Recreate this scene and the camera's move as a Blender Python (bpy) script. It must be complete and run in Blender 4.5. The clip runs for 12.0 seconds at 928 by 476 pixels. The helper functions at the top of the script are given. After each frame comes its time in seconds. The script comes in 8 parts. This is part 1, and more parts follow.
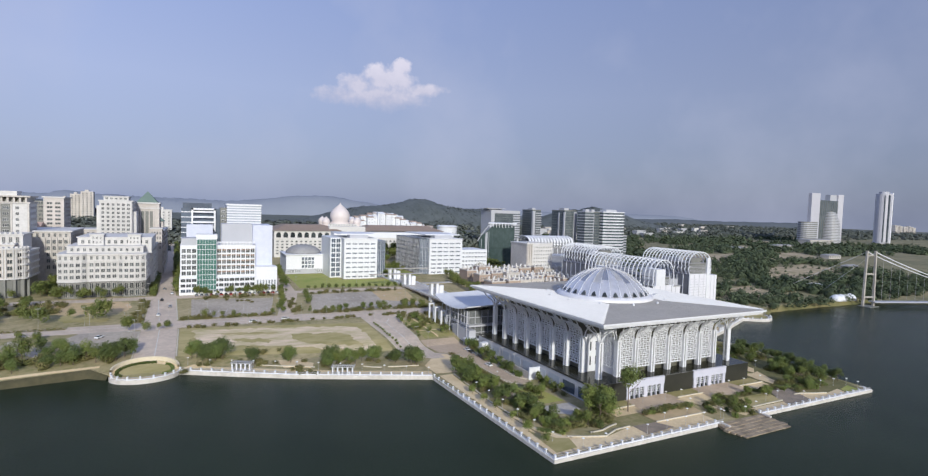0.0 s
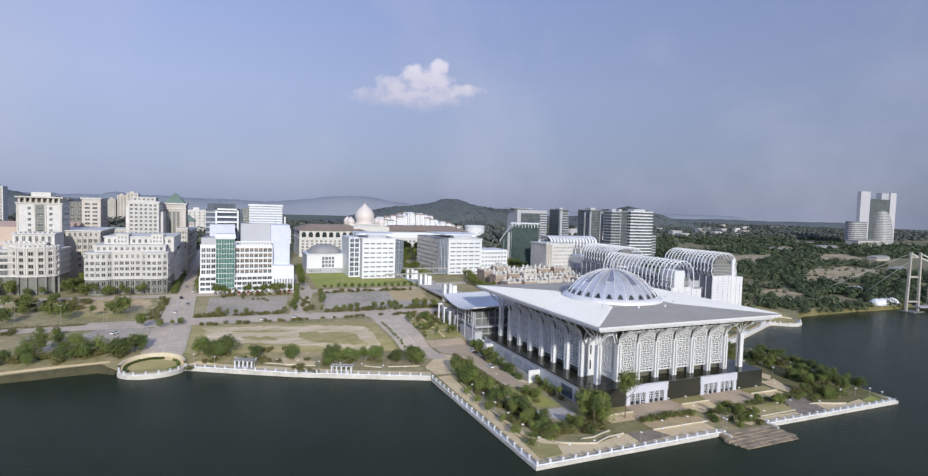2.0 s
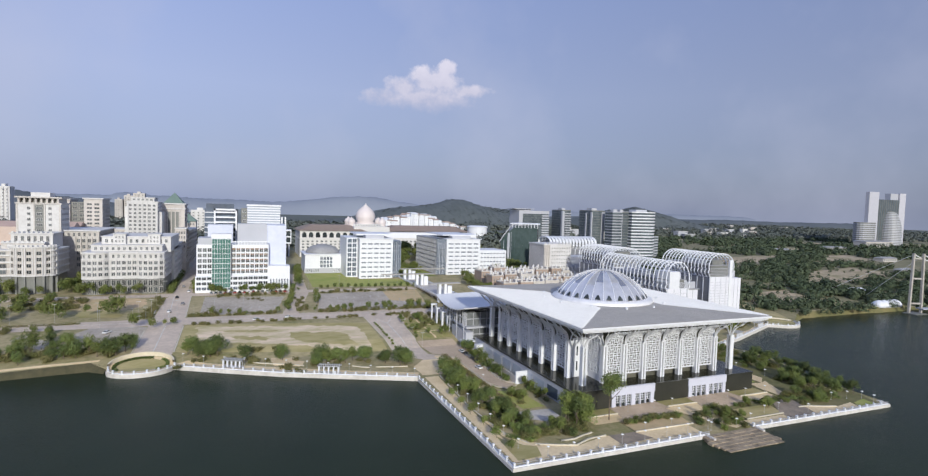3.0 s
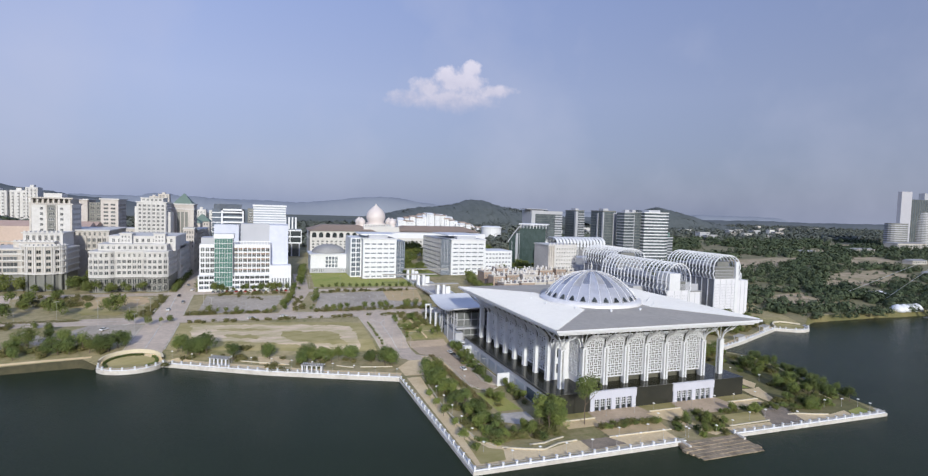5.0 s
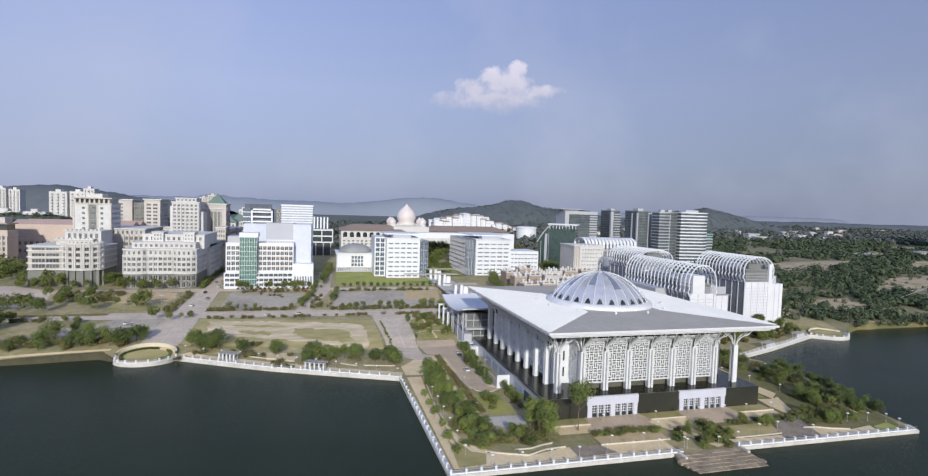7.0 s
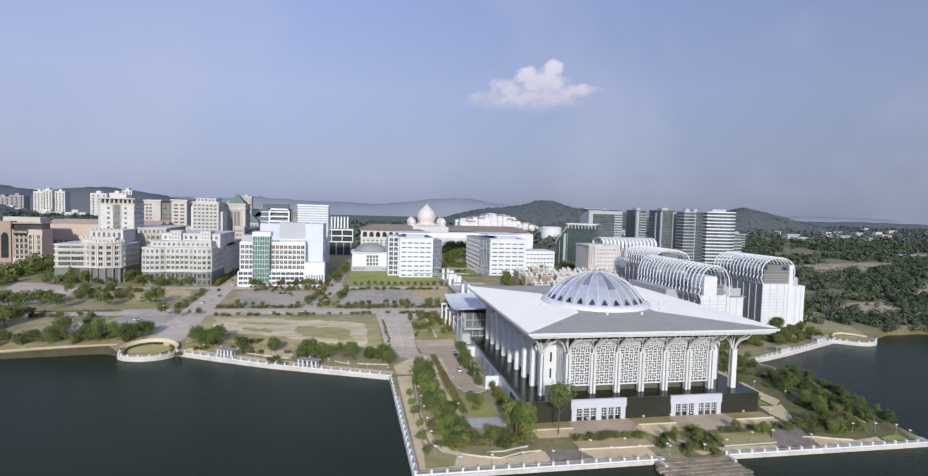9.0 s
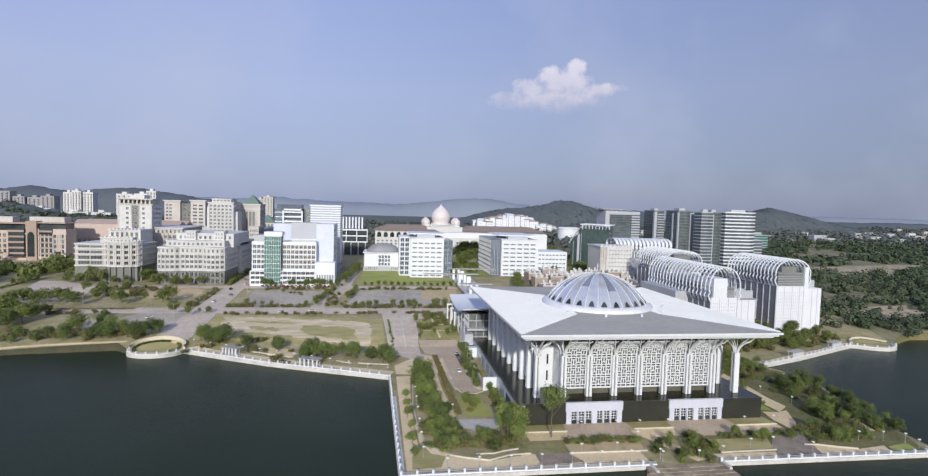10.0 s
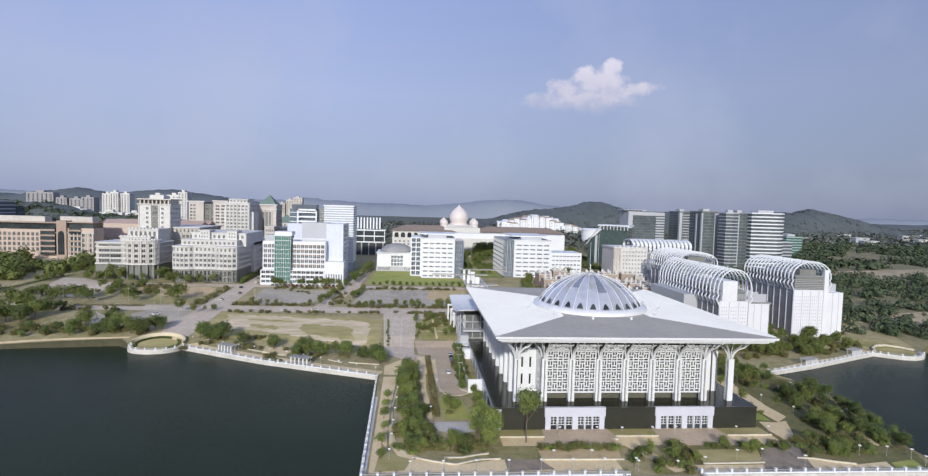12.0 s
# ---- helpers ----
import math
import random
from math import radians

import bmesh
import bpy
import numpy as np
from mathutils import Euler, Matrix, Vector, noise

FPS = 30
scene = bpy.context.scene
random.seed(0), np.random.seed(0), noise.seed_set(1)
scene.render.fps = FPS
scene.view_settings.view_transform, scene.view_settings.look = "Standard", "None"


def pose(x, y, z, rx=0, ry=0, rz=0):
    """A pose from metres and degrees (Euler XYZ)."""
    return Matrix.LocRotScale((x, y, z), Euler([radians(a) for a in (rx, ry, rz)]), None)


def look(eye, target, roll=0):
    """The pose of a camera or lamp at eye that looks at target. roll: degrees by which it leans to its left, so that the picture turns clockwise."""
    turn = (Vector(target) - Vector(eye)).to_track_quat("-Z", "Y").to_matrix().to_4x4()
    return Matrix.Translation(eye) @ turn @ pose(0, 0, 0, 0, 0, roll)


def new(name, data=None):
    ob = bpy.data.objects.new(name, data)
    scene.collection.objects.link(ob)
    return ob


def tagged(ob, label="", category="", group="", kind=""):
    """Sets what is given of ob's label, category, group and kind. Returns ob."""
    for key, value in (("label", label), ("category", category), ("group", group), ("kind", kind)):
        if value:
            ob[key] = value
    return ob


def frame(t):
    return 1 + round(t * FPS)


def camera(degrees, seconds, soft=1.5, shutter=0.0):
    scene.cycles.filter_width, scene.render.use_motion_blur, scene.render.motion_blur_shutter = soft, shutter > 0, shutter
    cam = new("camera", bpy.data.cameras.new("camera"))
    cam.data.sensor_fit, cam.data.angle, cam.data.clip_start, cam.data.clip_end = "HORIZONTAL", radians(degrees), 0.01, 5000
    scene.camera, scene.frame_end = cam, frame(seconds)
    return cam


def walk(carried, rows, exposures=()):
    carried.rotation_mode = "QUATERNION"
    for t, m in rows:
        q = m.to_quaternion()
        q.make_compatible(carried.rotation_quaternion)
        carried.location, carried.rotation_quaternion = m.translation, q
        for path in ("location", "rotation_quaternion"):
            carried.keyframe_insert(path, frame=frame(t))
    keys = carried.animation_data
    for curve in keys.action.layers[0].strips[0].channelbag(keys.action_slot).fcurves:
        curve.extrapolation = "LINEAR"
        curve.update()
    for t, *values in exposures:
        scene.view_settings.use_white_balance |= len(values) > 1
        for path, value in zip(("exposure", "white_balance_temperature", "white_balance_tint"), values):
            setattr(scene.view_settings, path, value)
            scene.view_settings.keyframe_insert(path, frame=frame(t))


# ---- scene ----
# ---- camera: seconds, place in metres, then yaw, pitch and roll in degrees
cam = camera(82.24, 12.0, soft=1.25)
ROWS = [
    (0.0, 3.47, -2.79, 72.86, -27.109, -2.986, 1.784),
    (0.5, 7.03, -3.77, 72.79, -26.100, -2.992, 1.798),
    (1.0, 10.97, -4.80, 72.79, -25.055, -3.040, 1.721),
    (1.5, 15.15, -5.92, 72.93, -23.898, -3.053, 1.749),
    (2.0, 19.27, -7.14, 73.12, -23.123, -3.097, 1.669),
    (2.5, 23.29, -8.53, 73.14, -22.710, -3.083, 1.643),
    (3.0, 27.38, -9.91, 73.33, -22.301, -3.078, 1.709),
    (5.0, 44.39, -14.65, 73.63, -19.685, -3.100, 1.713),
    (5.5, 48.50, -15.56, 73.53, -18.780, -3.090, 1.680),
    (6.0, 53.32, -16.26, 73.37, -17.633, -3.096, 1.682),
    (6.5, 57.96, -16.70, 73.32, -16.282, -3.134, 1.689),
    (7.0, 62.90, -16.98, 73.28, -14.824, -3.161, 1.716),
    (9.0, 81.59, -18.49, 72.73, -11.042, -3.197, 1.590),
    (9.5, 86.41, -18.96, 72.94, -9.858, -3.224, 1.583),
    (10.0, 90.97, -19.49, 73.06, -8.679, -3.234, 1.591),
    (10.5, 95.90, -19.58, 73.09, -7.794, -3.241, 1.526),
    (11.0, 100.53, -19.31, 72.98, -7.103, -3.227, 1.565),
    (11.5, 105.26, -18.97, 72.77, -6.271, -3.203, 1.618),
    (12.0, 109.83, -18.05, 72.46, -5.097, -3.174, 1.617),
]


def heading(x, y, z, yaw, pitch, roll):
    a, b = radians(yaw), radians(pitch)
    return look((x, y, z), (x - math.sin(a) * math.cos(b), y + math.cos(a) * math.cos(b), z + math.sin(b)), roll)


walk(cam, [(t, heading(x, y, z, yaw, pitch, roll)) for t, x, y, z, yaw, pitch, roll in ROWS])

# ---- light: a hazy morning, the sun low behind the camera
SUN_EL, SUN_AZ = 21.0, 189.0  # degrees above the horizon; compass bearing from +y, clockwise
sun_dir = Vector((math.sin(radians(SUN_AZ)) * math.cos(radians(SUN_EL)), math.cos(radians(SUN_AZ)) * math.cos(radians(SUN_EL)), math.sin(radians(SUN_EL))))
sun_data = bpy.data.lights.new("sun", "SUN")
sun_data.energy, sun_data.angle, sun_data.color = 3.4, radians(2.5), (1.0, 0.975, 0.90)
sun = new("sun", sun_data)
sun.matrix_world = look(sun_dir * 500, (0, 0, 0))

world = bpy.data.worlds.new("sky")
scene.world = world
world.use_nodes = True
wt = world.node_tree
wt.nodes.clear()


def wnode(kind, **inputs):
    n = wt.nodes.new(kind)
    for k, v in inputs.items():
        n.inputs[k].default_value = v
    return n


def wmath(op, a, b=None, clamp=False):
    n = wt.nodes.new("ShaderNodeMath")
    n.operation, n.use_clamp = op, clamp
    for i, v in enumerate((a, b)):
        if v is None:
            continue
        if isinstance(v, (int, float)):
            n.inputs[i].default_value = v
        else:
            wt.links.new(v, n.inputs[i])
    return n.outputs[0]


def wmix(fac, a, b):
    n = wt.nodes.new("ShaderNodeMix")
    n.data_type = "RGBA"
    for i, v in ((0, fac), (6, a), (7, b)):
        if isinstance(v, (float, tuple)):
            n.inputs[i].default_value = v
        else:
            wt.links.new(v, n.inputs[i])
    return n.outputs[2]


sky = wt.nodes.new("ShaderNodeTexSky")
sky.sky_type, sky.sun_disc = "NISHITA", False
sky.sun_elevation, sky.sun_rotation = radians(SUN_EL), radians(SUN_AZ)
sky.air_density, sky.dust_density, sky.ozone_density = 1.0, 2.0, 2.5
coord = wt.nodes.new("ShaderNodeTexCoord")
sep = wt.nodes.new("ShaderNodeSeparateXYZ")
wt.links.new(coord.outputs["Generated"], sep.inputs[0])
up = sep.outputs[2]
# haze: grey-blue at the horizon, paler above it, bluer higher up
grad = wt.nodes.new("ShaderNodeValToRGB")
grad.color_ramp.elements[0].position, grad.color_ramp.elements[0].color = 0.0, (3.0, 3.5, 5.2, 1)
grad.color_ramp.elements[1].position, grad.color_ramp.elements[1].color = 0.62, (2.6, 3.5, 6.6, 1)
for p, c in ((0.07, (3.35, 3.85, 5.7, 1)), (0.2, (3.75, 4.35, 6.7, 1)), (0.36, (3.15, 3.95, 6.9, 1))):
    e = grad.color_ramp.elements.new(p)
    e.color = c
wt.links.new(wmath("ABSOLUTE", up), grad.inputs[0])
side = wmath("SUBTRACT", 1.14, wmath("MULTIPLY", wmath("MAXIMUM", sep.outputs[0], -0.15), 0.42))
shade = wt.nodes.new("ShaderNodeVectorMath")
shade.operation = "SCALE"
wt.links.new(grad.outputs[0], shade.inputs[0])
wt.links.new(side, shade.inputs["Scale"])
hazed = wmix(0.8, sky.outputs[0], shade.outputs[0])
# thin high cloud, very soft
veil_noise = wnode("ShaderNodeTexNoise", Scale=2.6, Detail=5.0, Roughness=0.55)
wt.links.new(coord.outputs["Generated"], veil_noise.inputs["Vector"])
veil = wmath("MULTIPLY", wmath("SUBTRACT", veil_noise.outputs[0], 0.47, True), 1.5, True)
veiled = wmix(veil, hazed, (5.3, 5.6, 7.2, 1.0))
# one heap cloud: bearing and height above the horizon in degrees
CLOUD_AZ, CLOUD_EL = 17.9, 12.3
az = wmath("MULTIPLY", wmath("ARCTAN2", sep.outputs[0], sep.outputs[1]), 180 / math.pi)
el = wmath("MULTIPLY", wmath("ARCSINE", up), 180 / math.pi)
cx = wmath("SUBTRACT", az, CLOUD_AZ)
cy = wmath("SUBTRACT", el, CLOUD_EL)
puff = wnode("ShaderNodeTexNoise", Scale=42.0, Detail=6.0, Roughness=0.6)
wt.links.new(coord.outputs["Generated"], puff.inputs["Vector"])
lump = wmath("MULTIPLY", wmath("SUBTRACT", puff.outputs[0], 0.5), 2.0)


def blob(x, y, rx, ry):
    dx = wmath("DIVIDE", wmath("SUBTRACT", cx, x), rx)
    dy = wmath("DIVIDE", wmath("SUBTRACT", cy, y), ry)
    d = wmath("ADD", wmath("MULTIPLY", dx, dx), wmath("MULTIPLY", dy, dy))
    return wmath("SUBTRACT", 1.0, d)


body = blob(0.2, -0.9, 5.2, 1.5)
for x, y, rx, ry in ((-4.4, -0.9, 2.8, 1.0), (-2.4, 0.2, 2.3, 1.25), (-0.3, 1.0, 2.0, 1.4), (1.3, 0.8, 2.5, 1.7), (2.0, 2.2, 1.25, 1.0), (4.6, 0.0, 2.6, 0.75)):
    body = wmath("MAXIMUM", body, blob(x, y, rx, ry))
dens = wmath("MULTIPLY", wmath("ADD", body, wmath("MULTIPLY", lump, 1.2)), wmath("MAXIMUM", wmath("ADD", 1.1, wmath("MULTIPLY", cy, 0.28)), 0.3), True)
front = wmath("GREATER_THAN", sep.outputs[1], 0.0)
dens = wmath("MULTIPLY", wmath("MULTIPLY", dens, front), 0.86)
lit = wmath("ADD", wmath("MULTIPLY", cy, 0.16), wmath("ADD", wmath("MULTIPLY", lump, 0.35), 0.55), True)
cloud_col = wmix(lit, (4.7, 4.8, 6.3, 1.0), (7.9, 7.6, 8.8, 1.0))
clouded = wmix(dens, veiled, cloud_col)
bg = wnode("ShaderNodeBackground", Strength=0.1)
wt.links.new(clouded, bg.inputs[0])
wout = wt.nodes.new("ShaderNodeOutputWorld")
wt.links.new(bg.outputs[0], wout.inputs[0])
scene.view_settings.exposure = 0.0


# ---- materials
def material(name, col, rough=0.6, metal=0.0, col2=None, fine=2.0, coarse=0.12, amount=0.35, bump=0.0, bump_scale=6.0, random_tint=0.0, spec=0.5, stretch=(1, 1, 1), world_space=True, islands=False):
    """A surface with grain and stains at two scales, in metres."""
    m = bpy.data.materials.new(name)
    m.use_nodes = True
    t = m.node_tree
    b = t.nodes["Principled BSDF"]
    b.inputs["Roughness"].default_value, b.inputs["Metallic"].default_value = rough, metal
    b.inputs["Specular IOR Level"].default_value = spec
    col2 = col2 or tuple(c * 0.62 for c in col)
    if world_space:
        src = t.nodes.new("ShaderNodeNewGeometry").outputs["Position"]
    else:
        src = t.nodes.new("ShaderNodeTexCoord").outputs["Object"]
    mp = t.nodes.new("ShaderNodeMapping")
    mp.inputs["Scale"].default_value = stretch
    t.links.new(src, mp.inputs[0])
    facs = []
    for s, d in ((fine, 5.0), (coarse, 4.0)):
        n = t.nodes.new("ShaderNodeTexNoise")
        n.inputs["Scale"].default_value, n.inputs["Detail"].default_value, n.inputs["Roughness"].default_value = s, d, 0.62
        t.links.new(mp.outputs[0], n.inputs["Vector"])
        facs.append(n.outputs[0])
    add = t.nodes.new("ShaderNodeMath")
    add.operation = "ADD"
    t.links.new(facs[0], add.inputs[0])
    t.links.new(facs[1], add.inputs[1])
    ramp = t.nodes.new("ShaderNodeMapRange")
    ramp.inputs["From Min"].default_value, ramp.inputs["From Max"].default_value = 0.72, 1.28
    ramp.inputs["To Min"].default_value, ramp.inputs["To Max"].default_value = 0.0, amount * 2
    t.links.new(add.outputs[0], ramp.inputs[0])
    mix = t.nodes.new("ShaderNodeMix")
    mix.data_type = "RGBA"
    mix.inputs[6].default_value, mix.inputs[7].default_value = (*col, 1), (*col2, 1)
    t.links.new(ramp.outputs[0], mix.inputs[0])
    out = mix.outputs[2]
    if random_tint:
        rnd = t.nodes.new("ShaderNodeNewGeometry").outputs["Random Per Island"] if islands else t.nodes.new("ShaderNodeObjectInfo").outputs["Random"]
        mr = t.nodes.new("ShaderNodeMapRange")
        mr.inputs["To Min"].default_value, mr.inputs["To Max"].default_value = 1 - random_tint, 1 + random_tint
        t.links.new(rnd, mr.inputs[0])
        hs = t.nodes.new("ShaderNodeHueSaturation")
        t.links.new(mr.outputs[0], hs.inputs["Value"])
        t.links.new(out, hs.inputs["Color"])
        out = hs.outputs[0]
    t.links.new(out, b.inputs["Base Color"])
    if bump:
        n = t.nodes.new("ShaderNodeTexNoise")
        n.inputs["Scale"].default_value, n.inputs["Detail"].default_value = bump_scale, 4.0
        t.links.new(mp.outputs[0], n.inputs["Vector"])
        bp = t.nodes.new("ShaderNodeBump")
        bp.inputs["Strength"].default_value, bp.inputs["Distance"].default_value = bump, 0.1
        t.links.new(n.outputs[0], bp.inputs["Height"])
        t.links.new(bp.outputs[0], b.inputs["Normal"])
    return m


WHITE = material("white_paint", (0.775, 0.79, 0.81), 0.45, col2=(0.60, 0.61, 0.63), amount=0.25, fine=0.8, coarse=0.08)
PANEL = material("perforated_pale_panel", (0.76, 0.765, 0.80), 0.5, col2=(0.64, 0.645, 0.69), amount=0.35, fine=1.6, coarse=0.1)
WHITE_STONE = material("pale_stone", (0.67, 0.66, 0.64), 0.75, col2=(0.49, 0.475, 0.45), amount=0.35, fine=0.7, coarse=0.07, random_tint=0.03)
BEIGE = material("beige_render", (0.61, 0.58, 0.535), 0.8, col2=(0.36, 0.325, 0.29), amount=0.35, fine=0.6, coarse=0.06, random_tint=0.04)
TAUPE = material("taupe_render", (0.60, 0.56, 0.52), 0.8, col2=(0.44, 0.40, 0.36), amount=0.4, fine=0.6, coarse=0.06, random_tint=0.04)
BROWN = material("brown_render", (0.43, 0.33, 0.265), 0.8, col2=(0.31, 0.24, 0.19), amount=0.35, fine=0.6, coarse=0.06, random_tint=0.08)
GREY_STONE = material("grey_granite", (0.22, 0.22, 0.20), 0.6, col2=(0.13, 0.14, 0.13), fine=1.0)
# the blue is the sky's reflection, painted into the base colour
PALE_BLUE = material("pale_blue_cladding", (0.66, 0.69, 0.79), 0.3, col2=(0.50, 0.54, 0.64), amount=0.3, fine=0.3)
GREY_WALL = material("grey_cladding", (0.46, 0.47, 0.50), 0.5, col2=(0.38, 0.39, 0.42), amount=0.25)
STEEL = material("brushed_steel", (0.76, 0.73, 0.67), 0.42, 0.6, col2=(0.47, 0.45, 0.42), amount=0.5, fine=0.5, coarse=0.12)
ROOF_TILE = material("brown_roof", (0.30, 0.23, 0.18), 0.75, col2=(0.22, 0.165, 0.13), fine=1.0)
ROOF_GREY = material("grey_roof", (0.34, 0.34, 0.34), 0.75, col2=(0.22, 0.22, 0.22), fine=0.5)
GREEN_ROOF = material("green_roof", (0.17, 0.24, 0.20), 0.7, col2=(0.12, 0.17, 0.145))
PINK_STONE = material("pinkish_dome_tiles", (0.70, 0.635, 0.605), 0.5, col2=(0.60, 0.535, 0.505), fine=1.2)
BLACK_STONE = material("black_granite", (0.030, 0.031, 0.026), 0.3, col2=(0.048, 0.048, 0.038), fine=1.5)
ASPHALT = material("worn_asphalt", (0.52, 0.455, 0.37), 0.9, col2=(0.30, 0.26, 0.21), fine=0.6, coarse=0.05, amount=0.5)
ROAD = material("pale_road", (0.66, 0.545, 0.43), 0.9, col2=(0.46, 0.38, 0.30), fine=0.5, coarse=0.06, amount=0.5)
PAVING = material("paving", (0.81, 0.65, 0.40), 0.85, col2=(0.60, 0.455, 0.26), fine=1.2, coarse=0.1, amount=0.45)
PINK_PAVING = material("reddish_paving", (0.58, 0.455, 0.325), 0.85, col2=(0.41, 0.315, 0.22), fine=1.2, coarse=0.12, amount=0.5)
BROWN_PAVING = material("brown_checkered_paving", (0.36, 0.29, 0.215), 0.85, col2=(0.22, 0.18, 0.14), fine=1.6, coarse=0.3, amount=0.55)
CONCRETE = material("concrete", (0.58, 0.54, 0.485), 0.85, col2=(0.40, 0.37, 0.335), fine=0.9, coarse=0.1, amount=0.5)
SAND = material("bare_earth", (0.60, 0.435, 0.26), 0.95, col2=(0.44, 0.35, 0.18), fine=0.25, coarse=0.04, amount=0.5)
LAWN = material("lawn", (0.24, 0.305, 0.055), 0.95, col2=(0.41, 0.38, 0.12), fine=0.8, coarse=0.06, amount=0.5, bump=0.5, bump_scale=5)
GRASS = material("dry_grass_ground", (0.19, 0.185, 0.065), 0.95, col2=(0.43, 0.35, 0.20), fine=0.35, coarse=0.035, amount=0.55, bump=0.5, bump_scale=3)
FIELD = material("worn_field", (0.255, 0.235, 0.07), 0.95, col2=(0.52, 0.42, 0.22), fine=0.16, coarse=0.045, amount=0.45, stretch=(0.55, 1.0, 1.0))
LEAF = material("leaves", (0.066, 0.108, 0.028), 0.6, col2=(0.165, 0.19, 0.055), fine=1.3, coarse=0.25, amount=0.5, random_tint=0.3, world_space=False, spec=0.3)
LEAF_YOUNG = material("yellowish_leaves", (0.105, 0.155, 0.035), 0.6, col2=(0.21, 0.225, 0.06), fine=1.3, coarse=0.25, amount=0.5, random_tint=0.25, world_space=False, spec=0.3)
SHRUB = material("shrub_leaves", (0.095, 0.115, 0.032), 0.7, col2=(0.20, 0.165, 0.07), fine=1.0, coarse=0.2, amount=0.5, random_tint=0.3, world_space=False, spec=0.3)
HEDGE = material("reddish_hedge_leaves", (0.20, 0.125, 0.07), 0.7, col2=(0.14, 0.15, 0.05), fine=0.9, coarse=0.2, amount=0.6, spec=0.3)
UNDERGROWTH = material("woodland_floor", (0.098, 0.112, 0.052), 0.95, col2=(0.235, 0.205, 0.11), fine=0.2, coarse=0.022, amount=0.75)
BARK = material("bark", (0.17, 0.13, 0.095), 0.9, fine=4.0, coarse=0.6, world_space=False)
WOODS = material("far_foliage", (0.066, 0.092, 0.053), 0.9, col2=(0.104, 0.127, 0.074), fine=0.05, coarse=0.012, amount=0.5, random_tint=0.16, islands=True, spec=0.1)
# leaf green greyed and lightened: distance haze is put into the base colour
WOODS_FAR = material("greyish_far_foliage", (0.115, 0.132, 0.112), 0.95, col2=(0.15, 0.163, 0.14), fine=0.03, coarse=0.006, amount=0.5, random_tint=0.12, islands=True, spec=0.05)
# both hill colours carry a blue-grey haze tint over the leaf green
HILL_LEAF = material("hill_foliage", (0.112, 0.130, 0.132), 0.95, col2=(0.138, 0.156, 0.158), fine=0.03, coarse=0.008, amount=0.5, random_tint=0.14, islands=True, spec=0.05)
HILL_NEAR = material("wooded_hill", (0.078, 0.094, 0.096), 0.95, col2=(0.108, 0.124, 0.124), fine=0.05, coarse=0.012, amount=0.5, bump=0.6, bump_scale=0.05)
GLASS_DARK = material("dark_glazing", (0.028, 0.034, 0.037), 0.12, col2=(0.06, 0.07, 0.07), fine=0.35, coarse=0.1, amount=0.6, random_tint=0.45, spec=0.35)
GLASS_OFFICE = material("office_window_glass", (0.085, 0.095, 0.10), 0.15, col2=(0.15, 0.16, 0.16), fine=0.3, coarse=0.1, amount=0.6, random_tint=0.4, spec=0.5)
HALL_GLASS = material("bronze_hall_glass", (0.15, 0.145, 0.11), 0.3, col2=(0.10, 0.10, 0.08), fine=0.4, coarse=0.1, amount=0.5, spec=0.5)
GLASS_BLUE = material("blue_grey_glazing", (0.12, 0.15, 0.19), 0.15, col2=(0.07, 0.09, 0.12), fine=0.2, coarse=0.08, amount=0.5, random_tint=0.15, spec=0.7)
GLASS_PALE = material("pale_reflective_glazing", (0.46, 0.50, 0.57), 0.2, col2=(0.36, 0.40, 0.46), fine=0.2, coarse=0.06, amount=0.5, spec=0.6)
GLASS_GREEN = material("green_glazing", (0.10, 0.24, 0.20), 0.14, col2=(0.06, 0.16, 0.135), fine=0.25, coarse=0.1, amount=0.5, random_tint=0.2, spec=0.7)
GLASS_DARKGREEN = material("dark_green_glazing", (0.036, 0.062, 0.058), 0.2, col2=(0.085, 0.122, 0.114), fine=0.12, coarse=0.05, amount=0.6, random_tint=0.2, spec=0.6)
CAR_WHITE = material("white_car_paint", (0.75, 0.75, 0.76), 0.25, amount=0.05)
CAR_DARK = material("dark_car_paint", (0.03, 0.03, 0.035), 0.2, amount=0.05)
CAR_RED = material("red_car_paint", (0.35, 0.03, 0.03), 0.25, amount=0.05)
CAR_SILVER = material("silver_car_paint", (0.45, 0.46, 0.48), 0.25, 0.6, amount=0.05)
POLE_GREY = material("galvanised_pole", (0.50, 0.49, 0.47), 0.5, 0.3, amount=0.2)
RUBBER = material("rubber", (0.02, 0.02, 0.02), 0.85, amount=0.2)
LAMP_WHITE = material("opal_lamp_glass", (0.85, 0.84, 0.80), 0.3, amount=0.05)


# paler than the roof plates, so slopes with these seams look more brightly lit
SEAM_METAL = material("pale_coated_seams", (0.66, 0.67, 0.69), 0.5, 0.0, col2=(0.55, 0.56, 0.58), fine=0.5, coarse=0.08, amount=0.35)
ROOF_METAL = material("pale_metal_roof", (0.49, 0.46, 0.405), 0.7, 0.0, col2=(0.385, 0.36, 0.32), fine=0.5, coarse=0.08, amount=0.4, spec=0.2)


